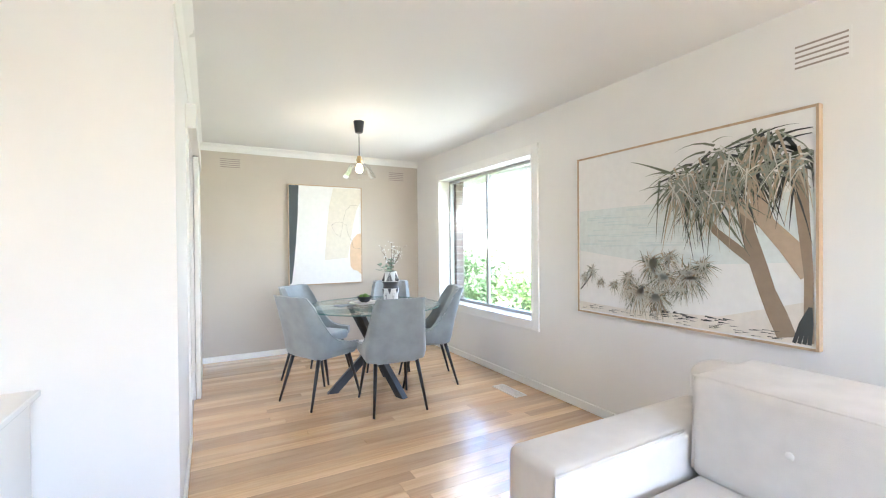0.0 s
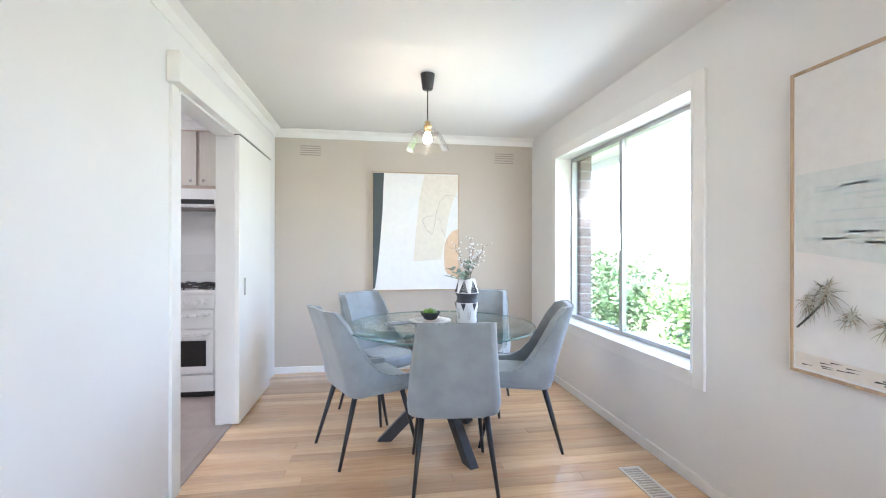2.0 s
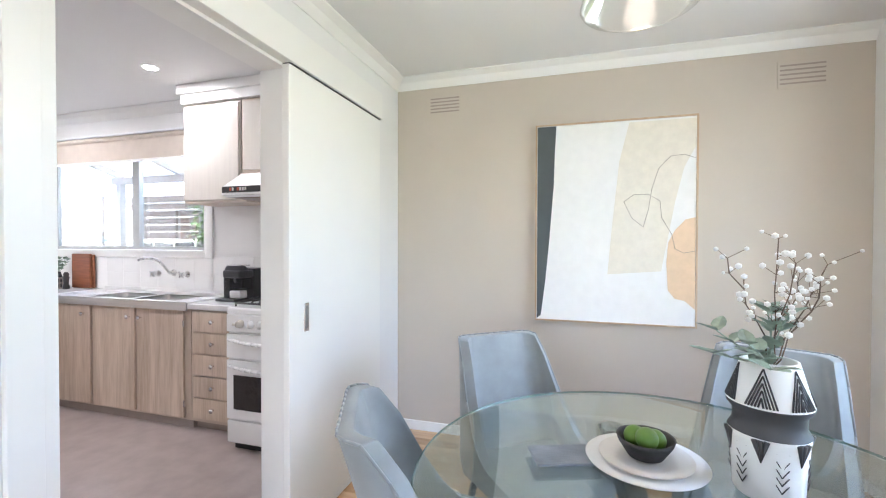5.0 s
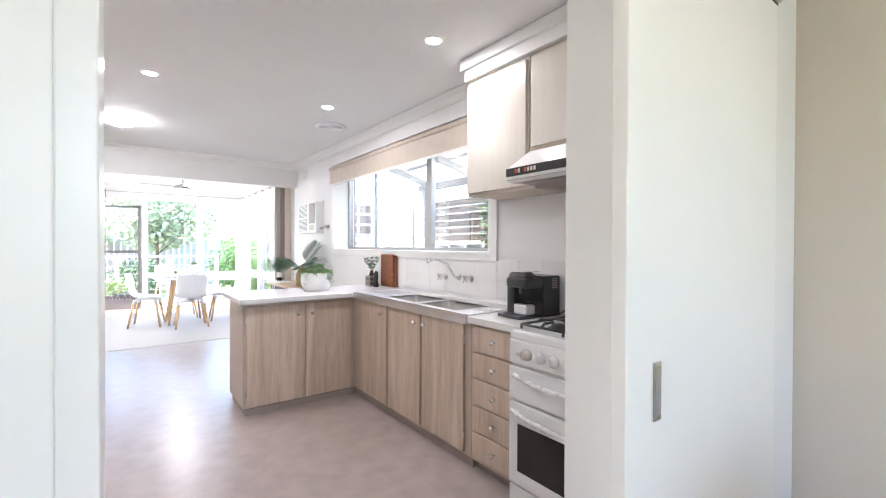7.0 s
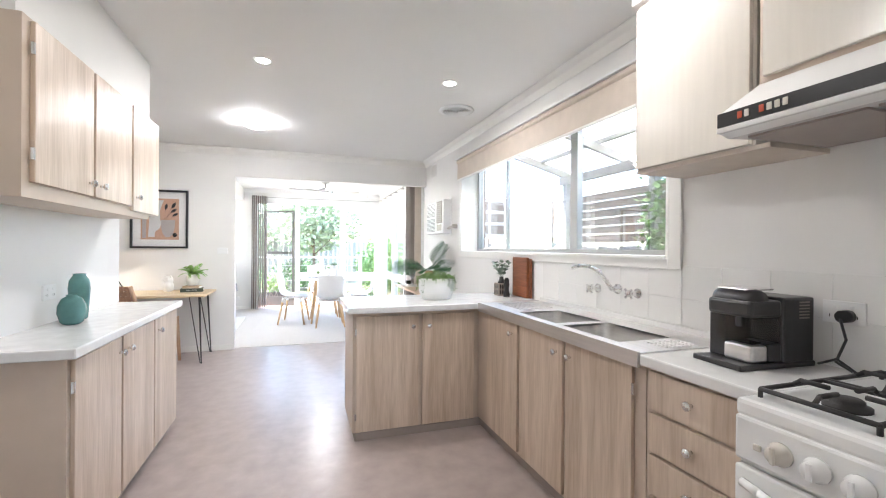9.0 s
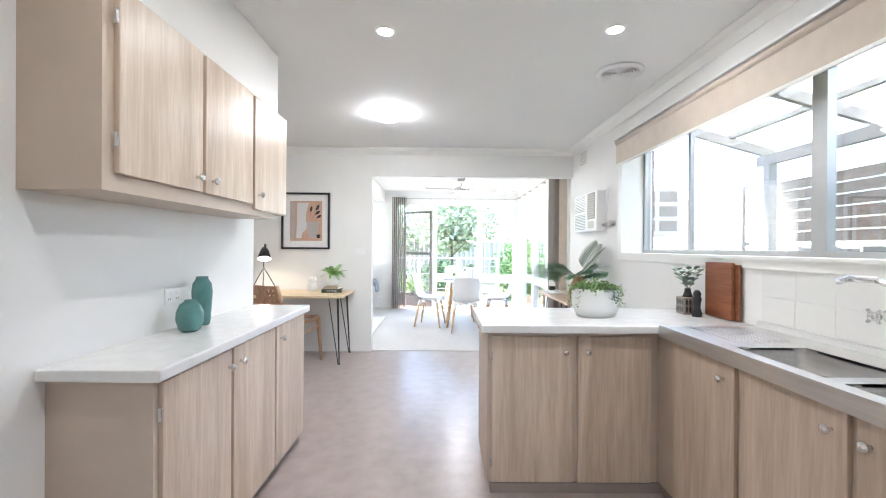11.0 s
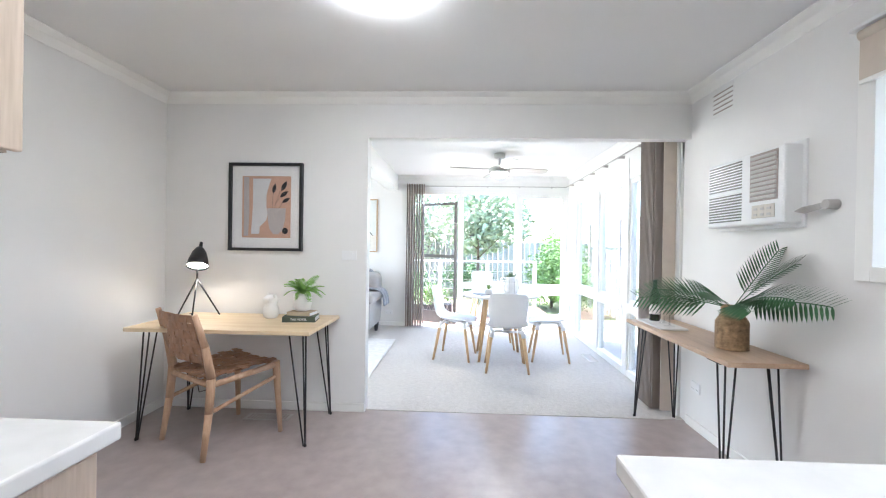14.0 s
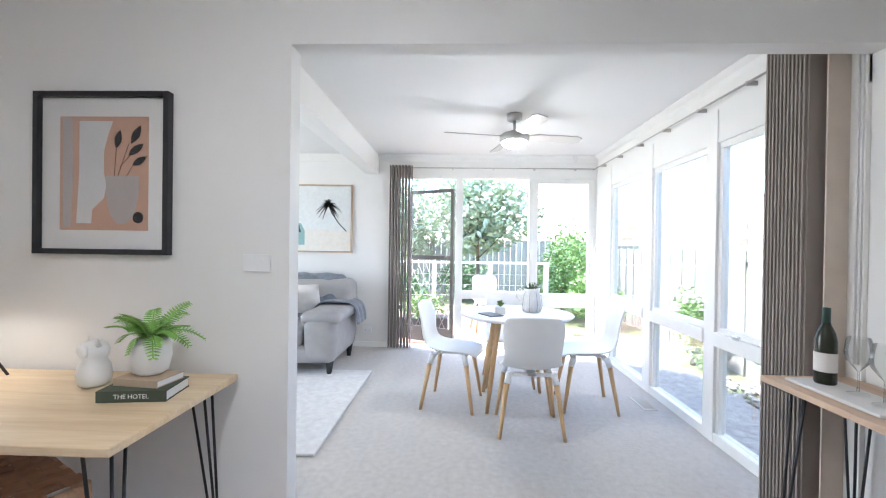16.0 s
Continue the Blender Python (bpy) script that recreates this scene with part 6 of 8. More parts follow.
PC = dict(sea=flat("paint_sea", (0.62, 0.69, 0.69)), sea2=flat("paint_sea_pale", (0.70, 0.74, 0.73)), sand=flat("paint_sand", (0.76, 0.71, 0.64)), olive=flat("paint_olive", (0.155, 0.175, 0.125)), dark=flat("paint_dark", (0.055, 0.06, 0.06)),
          sagep=flat("paint_sage", (0.33, 0.35, 0.29)), straw=flat("paint_straw", (0.47, 0.38, 0.28)), trunk=flat("paint_trunk", (0.30, 0.225, 0.16)), trunkl=flat("paint_trunk_pale", (0.47, 0.36, 0.26)), pale=flat("paint_pale_leaf", (0.66, 0.65, 0.58)))
rnd = random.Random(21)
depth[0] = 1
layer(bp_, "sea", [(0.005, 0.66), (0.3, 0.665), (0.6, 0.66), (0.995, 0.66), (0.995, 0.36), (0.6, 0.33), (0.3, 0.35), (0.005, 0.40)], on_beach, PC["sea2"])
depth[0] = 2
blades(bp_, "sea_ripple", [(rnd.uniform(0.01, 0.7), rnd.uniform(0.42, 0.65), rnd.uniform(0.08, 0.25), 0, 0, rnd.uniform(0.002, 0.006)) for _ in range(46)], on_beach, PC["sea"])
layer(bp_, "sand", [(0.005, 0.06), (0.3, 0.05), (0.7, 0.08), (0.995, 0.2), (0.995, 0.008), (0.005, 0.008)], on_beach, PC["sand"])
depth[0] = 3


def stroke(pts, w0, w1):
    out = []
    n = len(pts) - 1
    for k in range(n):
        (u, v), (a, b) = pts[k], pts[k + 1]
        w = w0 + (w1 - w0) * k / n
        out.append((u, v, a - u, b - v, 0, w))
    return out


def trunk_layer(pts, w0, w1, mtl):
    nudge[0] += 0.07
    bm = bmesh.new()
    L, R = [], []
    n = len(pts)
    for k, (u, v) in enumerate(pts):
        q, p = pts[min(n - 1, k + 1)], pts[max(0, k - 1)]
        du, dv = q[0] - p[0], q[1] - p[1]
        ln = math.hypot(du, dv)
        w = (w0 + (w1 - w0) * k / (n - 1)) * (1 + 0.1 * (k % 2))
        L.append(bm.verts.new(on_beach(min(0.993, u - dv / ln * w), max(0.007, v + du / ln * w))))
        R.append(bm.verts.new(on_beach(min(0.993, u + dv / ln * w), max(0.007, v - du / ln * w))))
    for k in range(n - 1):
        bm.faces.new((L[k], L[k + 1], R[k + 1], R[k]))
    part("painted_trunk", bm, mtl, bp_)


trunk_layer([(0.92, 0.03), (0.89, 0.13), (0.86, 0.23), (0.835, 0.34), (0.80, 0.50), (0.785, 0.62)], 0.030, 0.022, PC["trunk"])
trunk_layer([(0.835, 0.34), (0.76, 0.42), (0.69, 0.50), (0.65, 0.58)], 0.020, 0.012, PC["trunk"])
trunk_layer([(0.99, 0.30), (0.93, 0.42), (0.86, 0.53), (0.78, 0.62), (0.70, 0.70)], 0.035, 0.020, PC["trunkl"])
trunk_layer([(0.98, 0.02), (0.985, 0.3), (0.965, 0.55), (0.955, 0.75)], 0.014, 0.02, PC["trunk"])
trunk_layer([(0.86, 0.53), (0.83, 0.66), (0.80, 0.78)], 0.026, 0.02, PC["trunkl"])
for k in range(4):
    trunk_layer([(0.94 + k * 0.014, 0.012), (0.96 + k * 0.01, 0.10), (0.985, 0.17)], 0.006, 0.005, PC["dark"])
nudge[0] = 0.5
for dd, mtl, n, lo, hi, w in ((4, "dark", 90, 0.10, 0.24, 0.008), (5, "olive", 120, 0.10, 0.26, 0.007), (6, "straw", 80, 0.06, 0.2, 0.006), (7, "sagep", 100, 0.08, 0.2, 0.005), (8, "pale", 34, 0.06, 0.16, 0.004)):
    depth[0] = dd
    it = []
    for _ in range(n):
        cu, cv = rnd.choice(((0.60, 0.80), (0.70, 0.86), (0.72, 0.74), (0.86, 0.90), (0.93, 0.80), (0.54, 0.76), (0.82, 0.80), (0.66, 0.70)))
        a = rnd.uniform(150, 395) if mtl != "straw" else rnd.uniform(225, 315)
        l = rnd.uniform(lo, hi)
        it.append((cu + rnd.gauss(0, 0.03), cv + rnd.gauss(0, 0.03), l * math.cos(radians(a)) * 0.8, l * math.sin(radians(a)), rnd.uniform(0.02, 0.16), w * rnd.uniform(0.6, 1.2)))
    blades(bp_, "fronds", it, on_beach, PC[mtl])
for cu, cv, s in ((0.42, 0.33, 0.12), (0.58, 0.28, 0.13), (0.36, 0.16, 0.13), (0.085, 0.27, 0.07), (0.14, 0.2, 0.05), (0.50, 0.36, 0.09), (0.22, 0.19, 0.06), (0.30, 0.24, 0.08), (0.48, 0.26, 0.11), (0.64, 0.33, 0.09), (0.44, 0.15, 0.12), (0.29, 0.15, 0.08), (0.04, 0.23, 0.06), (0.55, 0.2, 0.08)):
    for dd, mtl in ((4, "sagep"), (5, "olive"), (6, "straw"), (7, "pale")):
        depth[0] = dd
        it = []
        for _ in range(40 if s > 0.1 else 20):
            a, l = rnd.uniform(-30, 330) if mtl != "olive" else rnd.uniform(0, 360), s * rnd.uniform(0.4, 1)
            it.append((cu + rnd.gauss(0, s * 0.12), cv + rnd.gauss(0, s * 0.12), l * math.cos(radians(a)) * 0.8, l * math.sin(radians(a)), s * 0.3, 0.0032 * (s / 0.12)))
        blades(bp_, "fronds", it, on_beach, PC[mtl])
depth[0] = 4
trunk_layer([(0.43, 0.06), (0.41, 0.12), (0.39, 0.18)], 0.014, 0.008, PC["trunk"])
trunk_layer([(0.01, 0.14), (0.04, 0.18), (0.08, 0.24)], 0.003, 0.003, PC["dark"])
blades(bp_, "ground_scrub", [(rnd.uniform(0.45, 0.72), rnd.uniform(0.05, 0.075), rnd.uniform(0.015, 0.04), 0, 0, 0.004) for _ in range(26)] + [(rnd.uniform(0.02, 0.9), rnd.uniform(0.012, 0.05), 0.03, 0.002, 0, 0.002) for _ in range(60)], on_beach, PC["dark"])

# abstract canvas on the taupe wall
ab = thing("abstract_canvas", "large abstract canvas with a charcoal band and peach shapes", "picture")
X0, X1, Z0, Z1 = 0.95, 1.825, 0.815, 2.0
part("stretcher", boxes((X0, X1, N - 0.036, N - 0.002, Z0, Z1)), "canvas", ab)
part("frame_edge", boxes((X0 - 0.01, X0, N - 0.042, N - 0.002, Z0 - 0.01, Z1 + 0.01), (X1, X1 + 0.01, N - 0.042, N - 0.002, Z0 - 0.01, Z1 + 0.01), (X0, X1, N - 0.042, N - 0.002, Z0 - 0.01, Z0), (X0, X1, N - 0.042, N - 0.002, Z1, Z1 + 0.01)), "frame", ab, "thin timber tray frame")


def on_ab(d):
    return lambda u, v: (X0 + u * (X1 - X0), N - 0.0365 - d * 0.0008, Z0 + v * (Z1 - Z0))


ax0, ax1, az0, az1 = X0, X1, Z0, Z1
layer(ab, "charcoal_band", [(0.002, 0.998), (0.13, 0.998), (0.12, 0.85), (0.115, 0.7), (0.10, 0.55), (0.085, 0.4), (0.06, 0.2), (0.03, 0.02), (0.002, 0.002)], on_ab(1), flat("paint_charcoal", (0.075, 0.09, 0.095)))
layer(ab, "cream_shape", [(0.6, 0.99), (0.998, 0.99), (0.998, 0.86), (0.93, 0.76), (0.88, 0.6), (0.80, 0.26), (0.47, 0.24), (0.50, 0.5), (0.54, 0.8)], on_ab(1), flat("paint_cream", (0.74, 0.69, 0.60)))
layer(ab, "peach_shape", [(0.998, 0.52), (0.94, 0.51), (0.88, 0.46), (0.84, 0.40), (0.83, 0.3), (0.84, 0.17), (0.88, 0.13), (0.94, 0.12), (0.998, 0.08)], on_ab(2), flat("paint_peach", (0.72, 0.53, 0.36)))
bm = bmesh.new()
lines = [[(0.998, 0.80), (0.93, 0.82), (0.85, 0.815), (0.78, 0.76), (0.74, 0.66), (0.72, 0.56), (0.69, 0.475), (0.62, 0.52), (0.57, 0.60), (0.63, 0.635), (0.72, 0.635), (0.79, 0.60), (0.80, 0.52), (0.86, 0.44), (0.88, 0.37), (0.93, 0.35), (0.998, 0.36)]]
f3 = on_ab(3)
for ln in lines:
    for p, q in zip(ln, ln[1:]):
        tube(bm, f3(*p), f3(*q), 0.0014, n=5)
part("drawn_line", bm, flat("paint_line", (0.35, 0.30, 0.26)), ab)

# framed print above the desk
pr = thing("framed_print", "black framed abstract print of a vase with dark leaves", "picture")
Y0_, Y1_, Z0, Z1 = 2.018, 2.594, 1.222, 1.896
WX = -5.82
part("frame", boxes((WX, WX + 0.035, Y0_, Y0_ + 0.022, Z0, Z1), (WX, WX + 0.035, Y1_ - 0.022, Y1_, Z0, Z1), (WX, WX + 0.035, Y0_ + 0.022, Y1_ - 0.022, Z0, Z0 + 0.022), (WX, WX + 0.035, Y0_ + 0.022, Y1_ - 0.022, Z1 - 0.022, Z1), bevel=0.002), "black", pr, "black timber frame")
part("mat_board", boxes((WX + 0.002, WX + 0.012, Y0_ + 0.02, Y1_ - 0.02, Z0 + 0.02, Z1 - 0.02)), "canvas", pr)


def on_pr(d):
    ya, yb, za, zb = Y0_ + 0.10, Y1_ - 0.095, Z0 + 0.10, Z1 - 0.10
    return lambda u, v: (WX + 0.0125 + d * 0.0008, ya + u * (yb - ya), za + v * (zb - za))


layer(pr, "print_ground", [(0, 0), (1, 0), (1, 1), (0, 1)], on_pr(1), flat("ink_terracotta", (0.58, 0.36, 0.26)))
layer(pr, "grey_column", [(0.04, 0.03), (0.13, 0.03), (0.15, 0.4), (0.14, 0.99), (0.03, 0.99)], on_pr(2), flat("ink_grey", (0.47, 0.43, 0.42)))
layer(pr, "white_form", [(0.19, 0.06), (0.36, 0.06), (0.37, 0.18), (0.5, 0.28), (0.53, 0.4), (0.50, 0.5), (0.50, 0.7), (0.55, 0.85), (0.60, 0.96), (0.22, 0.96), (0.22, 0.5)], on_pr(2), flat("ink_white", (0.66, 0.66, 0.66)))
layer(pr, "vase_form", [(0.52, 0.48), (0.9, 0.48), (0.89, 0.3), (0.84, 0.13), (0.75, 0.06), (0.65, 0.06), (0.57, 0.14), (0.53, 0.3)], on_pr(3), M["ink_grey"])
layer(pr, "dot", ellipse(0.89, 0.115, 0.06, 0.05), on_pr(4), flat("ink_black", (0.035, 0.033, 0.035)))
bm = bmesh.new()
for (bu, bv), (tu, tv) in (((0.62, 0.48), (0.64, 0.72)), ((0.66, 0.48), (0.78, 0.76)), ((0.68, 0.56), (0.8, 0.66)), ((0.76, 0.48), (0.82, 0.56))):
    f4 = on_pr(4)
    tube(bm, f4(bu, bv), f4(tu, tv), 0.001, n=5)
part("stems", bm, M["ink_black"], pr)
for cu, cv, l, a in ((0.66, 0.80, 0.10, 78), (0.86, 0.84, 0.11, 62), (0.86, 0.71, 0.10, 38), (0.9, 0.61, 0.09, 32)):
    c, s = math.cos(radians(a)), math.sin(radians(a))
    layer(pr, "leaf_form", [(cu + c * t * l * 1.1 - s * w * l * 0.42, cv + (s * t * l + c * w * l * 0.42) * 0.85) for t, w in ((-1, 0), (-0.5, -0.7), (0, -1), (0.5, -0.7), (1, 0), (0.5, 0.7), (0, 1), (-0.5, 0.7))], on_pr(4), M["ink_black"])
gp = part("glazing", boxes((WX + 0.022, WX + 0.024, Y0_ + 0.02, Y1_ - 0.02, Z0 + 0.02, Z1 - 0.02)), glass_mat("picture_glass", (0.985, 0.985, 0.985), gloss=0.14), pr)
gp.visible_shadow = False

# palm print in the lounge
pp = thing("palm_print", "timber framed print of a palm tree and a van on sand", "picture")
FX = -9.4
Y0b, Y1b, Z0, Z1 = 1.25, 2.46, 1.175, 2.025
part("frame", boxes((FX, FX + 0.03, Y0b, Y0b + 0.02, Z0, Z1), (FX, FX + 0.03, Y1b - 0.02, Y1b, Z0, Z1), (FX, FX + 0.03, Y0b + 0.02, Y1b - 0.02, Z0, Z0 + 0.02), (FX, FX + 0.03, Y0b + 0.02, Y1b - 0.02, Z1 - 0.02, Z1)), "frame", pp)
part("sheet", boxes((FX + 0.002, FX + 0.012, Y0b + 0.02, Y1b - 0.02, Z0 + 0.02, Z1 - 0.02)), flat("print_sky", (0.72, 0.75, 0.75)), pp)


def on_pp(u, v):
    return (FX + 0.0135, Y0b + 0.03 + u * (Y1b - Y0b - 0.06), Z0 + 0.03 + v * (Z1 - Z0 - 0.06))


layer(pp, "sand", [(0, 0), (1, 0), (1, 0.3), (0.6, 0.33), (0, 0.32)], on_pp, flat("print_sand", (0.74, 0.71, 0.66)))
bm = bmesh.new()
for p, q in (((0.96, 0.30), (0.88, 0.42)), ((0.88, 0.42), (0.80, 0.58)), ((0.80, 0.58), (0.76, 0.72))):
    a, b = on_pp(*p), on_pp(*q)
    tube(bm, (a[0] + 0.002, a[1], a[2]), (b[0] + 0.002, b[1], b[2]), 0.006, n=6)
part("palm_stem", bm, M["ink_black"], pp)
rnd = random.Random(5)
blades(pp, "palm_fronds", [(0.76, 0.72, 0.16 * math.cos(radians(a)) * rnd.uniform(0.6, 1), 0.2 * math.sin(radians(a)) * rnd.uniform(0.6, 1), 0.1, 0.012) for a in range(-50, 240, 9)], lambda u, v: (FX + 0.0145, *on_pp(u, v)[1:]), M["ink_black"])
vn = [(0.02, 0.08), (0.5, 0.08), (0.5, 0.3), (0.46, 0.42), (0.05, 0.42)]
layer(pp, "van_form", vn, lambda u, v: (FX + 0.0142, *on_pp(u, v)[1:]), flat("print_teal", (0.25, 0.42, 0.42)))
layer(pp, "van_window", [(0.08, 0.28), (0.46, 0.28), (0.44, 0.39), (0.09, 0.39)], lambda u, v: (FX + 0.0150, *on_pp(u, v)[1:]), M["ink_black"])

# ---------------------------------------------------------------- sockets, switches, floor vents
def plate(name, axis, fixed, sign, a, z, w=0.115, h=0.072, label="white double power point on the wall", slots=True):
    t = thing(name, label, "power point" if slots else "switch")
    def s(a0, a1, d0, d1, z0, z1):
        lo, hi = sorted((fixed + sign * d0, fixed + sign * d1))
        return (lo, hi, a0, a1, z0, z1) if axis == "x" else (a0, a1, lo, hi, z0, z1)
    part("faceplate", boxes(s(a - w / 2, a + w / 2, 0.0, 0.009, z - h / 2, z + h / 2), bevel=0.002), "white", t)
    for k in (-1, 1):
        part("rocker", boxes(s(a + k * 0.022 - 0.005, a + k * 0.022 + 0.005, 0.009, 0.012, z + 0.008, z + 0.022), bevel=0.001), "white", t)
        if slots:
            for dx in (-0.007, 0.007):
                part("slot", boxes(s(a + k * 0.03 + dx - 0.0012, a + k * 0.03 + dx + 0.0012, 0.0092, 0.0098, z - 0.018, z - 0.008)), "blackp", t)
    return t


plate("power_point", "y", 2.68, 1, -2.67, 1.02)
plate("power_point", "y", N, -1, -0.985, 1.05)
plate("light_switch", "x", -5.82, 1, 2.957, 1.195, label="white double light switch beside the opening", slots=False)
plate("power_point", "y", N, -1, -5.70, 0.30)
plate("power_point", "x", -9.4, 1, 2.66, 0.22)
plate("power_point", "x", -5.82, 1, 1.95, 0.22)


def floor_vent(x0, x1, y0, y1, z, along, mtl, label):
    t = thing("floor_vent", label, "vent", "floor vents")
    part("frame", boxes((x0, x1, y0, y0 + 0.014, z, z + 0.006), (x0, x1, y1 - 0.014, y1, z, z + 0.006), (x0, x0 + 0.014, y0 + 0.014, y1 - 0.014, z, z + 0.006), (x1 - 0.014, x1, y0 + 0.014, y1 - 0.014, z, z + 0.006), bevel=0.001), mtl, t)
    part("well", boxes((x0 + 0.014, x1 - 0.014, y0 + 0.014, y1 - 0.014, z, z + 0.001)), "toe", t)
    n = 14
    for k in range(n):
        if along == "y":
            y = y0 + 0.02 + (y1 - y0 - 0.04) * k / (n - 1)
            part("bar", boxes((x0 + 0.014, x1 - 0.014, y - 0.004, y + 0.004, z + 0.001, z + 0.005)), mtl, t)
        else:
            x = x0 + 0.02 + (x1 - x0 - 0.04) * k / (n - 1)
            part("bar", boxes((x - 0.004, x + 0.004, y0 + 0.014, y1 - 0.014, z + 0.001, z + 0.005)), mtl, t)


floor_vent(2.335, 2.455, 2.985, 3.32, 0.0, "y", "cream", "cream metal floor vent in the timber boards")
floor_vent(-5.72, -5.60, 2.25, 2.58, 0.0, "y", "grille", "grey metal floor vent under the desk")
floor_vent(-7.80, -7.48, 5.265, 5.378, 0.005, "x", "cream", "cream metal floor vent in the carpet")

# ---------------------------------------------------------------- plants
def leaf_blade(bm, base, tip, w, up=Vector((0, 0, 1)), fold=0.25):
    """A pointed leaf from base to tip, folded along its midrib."""
    base, tip = Vector(base), Vector(tip)
    d = tip - base
    side = d.cross(up)
    if side.length < 1e-5:
        side = d.cross(Vector((1, 0, 0)))
    side.normalize()
    nrm = side.cross(d).normalized()
    prev = None
    for t, k in ((0.02, 0.35), (0.3, 0.95), (0.6, 0.85), (0.85, 0.45), (1.0, 0.02)):
        c = base + d * t
        row = [bm.verts.new(c - side * w * k + nrm * w * k * fold), bm.verts.new(c), bm.verts.new(c + side * w * k + nrm * w * k * fold)]
        if prev:
            bm.faces.new((prev[0], prev[1], row[1], row[0]))
            bm.faces.new((prev[1], prev[2], row[2], row[1]))
        prev = row


def frond(start, heading, lift, length, droop, n, leaf, w, twist=0.0, lean=0.62, first=0.22):
    """A feather-shaped frond: curved midrib with paired leaflets."""
    bm = bmesh.new()
    h = Vector((math.cos(radians(heading)), math.sin(radians(heading)), 0))
    pts = []
    for k in range(13):
        s = k / 12
        pts.append(Vector(start) + h * length * s * math.cos(radians(lift)) + Vector((0, 0, 1)) * (length * s * math.sin(radians(lift)) - droop * s * s))
    for a, b in zip(pts, pts[1:]):
        tube(bm, a, b, 0.0028, 0.0025, 5, caps=False)
    side0 = h.cross(Vector((0, 0, 1)))
    for k in range(n):
        s = first + (1 - first) * k / (n - 1)
        i = min(11, int(s * 12))
        p = pts[i].lerp(pts[i + 1], s * 12 - i)
        d = (pts[i + 1] - pts[i]).normalized()
        l = leaf * (0.35 + 0.65 * math.sin(math.pi * min(1, 0.15 + s * 0.78)))
        up_ = side0.cross(d).normalized()
        for sgn in (-1, 1):
            v = (d * lean + side0 * sgn * 0.75 + up_ * (0.15 + twist * sgn)).normalized()
            leaf_blade(bm, p, p + v * l - Vector((0, 0, 0.12 * l)), w, up_)
    return bm


pv = thing("palm_arrangement", "green palm fronds in a seagrass-wrapped vase on the console", "plant", at=pose(-5.0, 5.31, 0.735))
bm = bmesh.new()
prof = []
for k in range(40):
    z = 0.006 * k
    r = 0.078 if z < 0.15 else 0.078 - (z - 0.15) * 0.55 if z < 0.195 else 0.052
    prof.append((r + 0.0045 * (k % 2), z))
lathe(bm, [(0.06, 0), *prof[1:], (0.045, 0.24), (0.04, 0.2)], n=28)
vs = part("vase", bm, "rattan", pv, "rope-wrapped seagrass vase", smooth=True)
for hd, lf, ln, dr2, tw in ((262, 17, 0.50, 0.10, 0.7), (245, 27, 0.45, 0.12, 0.6), (228, 21, 0.42, 0.12, 0.5), (48, 61, 0.41, 0.03, 0.5), (20, 46, 0.46, 0.07, -0.5), (10, 21, 0.57, 0.12, -0.7), (0, 29, 0.50, 0.14, -0.5), (338, 23, 0.46, 0.14, -0.4), (296, 36, 0.34, 0.10, 0.4)):
    part("frond", frond((0, 0, 0.22), hd, lf, ln, dr2, 17, 0.165, 0.0066, tw, 0.75, 0.28), "palm", pv)

fp = thing("potted_fern", "small green fern in a white ribbed pot on the books", "plant", at=pose(-5.57, 2.69, 0.805))
bm = bmesh.new()
lathe(bm, [(0.04, 0), (0.055, 0.01), (0.066, 0.06), (0.064, 0.105), (0.055, 0.125), (0.05, 0.12), (0.05, 0.1), (0, 0.1)], n=30)
part("pot", bm, "pot", fp, smooth=True)
rnd = random.Random(9)
for k in range(22):
    part("frond", frond((0, 0, 0.115), k * 137 + rnd.uniform(-12, 12), rnd.uniform(35, 75), rnd.uniform(0.15, 0.25), rnd.uniform(0.06, 0.16), 15, 0.034, 0.0036, rnd.uniform(-0.4, 0.4), 0.2, 0.15), "fern", fp)

op = thing("potted_trailer", "trailing string plant in a wide white oval pot", "plant", at=pose(-3.10, 4.795, BT) @ Matrix.Scale(1.04, 4))
bm = bmesh.new()
lathe(bm, [(0.085, 0), (0.10, 0.006), (0.122, 0.06), (0.127, 0.11), (0.12, 0.15), (0.114, 0.15), (0.112, 0.12), (0, 0.12)], n=40)
bmesh.ops.transform(bm, matrix=Matrix.Diagonal((0.78, 1.02, 1, 1)), verts=bm.verts[:])
part("pot", bm, "pot", op, smooth=True)
bm = bmesh.new()
rnd = random.Random(3)
for k in range(900):
    a, r = rnd.uniform(0, math.tau), rnd.random() ** 0.5 * 0.125
    p = Vector((r * math.cos(a) * 0.8, r * math.sin(a), 0.145 + rnd.uniform(0, 0.055) * (1.2 - r / 0.13)))
    d = Vector((rnd.gauss(0, 1), rnd.gauss(0, 1), rnd.gauss(0.3, 0.8))).normalized()
    leaf_blade(bm, p, p + d * rnd.uniform(0.010, 0.02), 0.0055)
part("foliage", bm, "leafl", op)
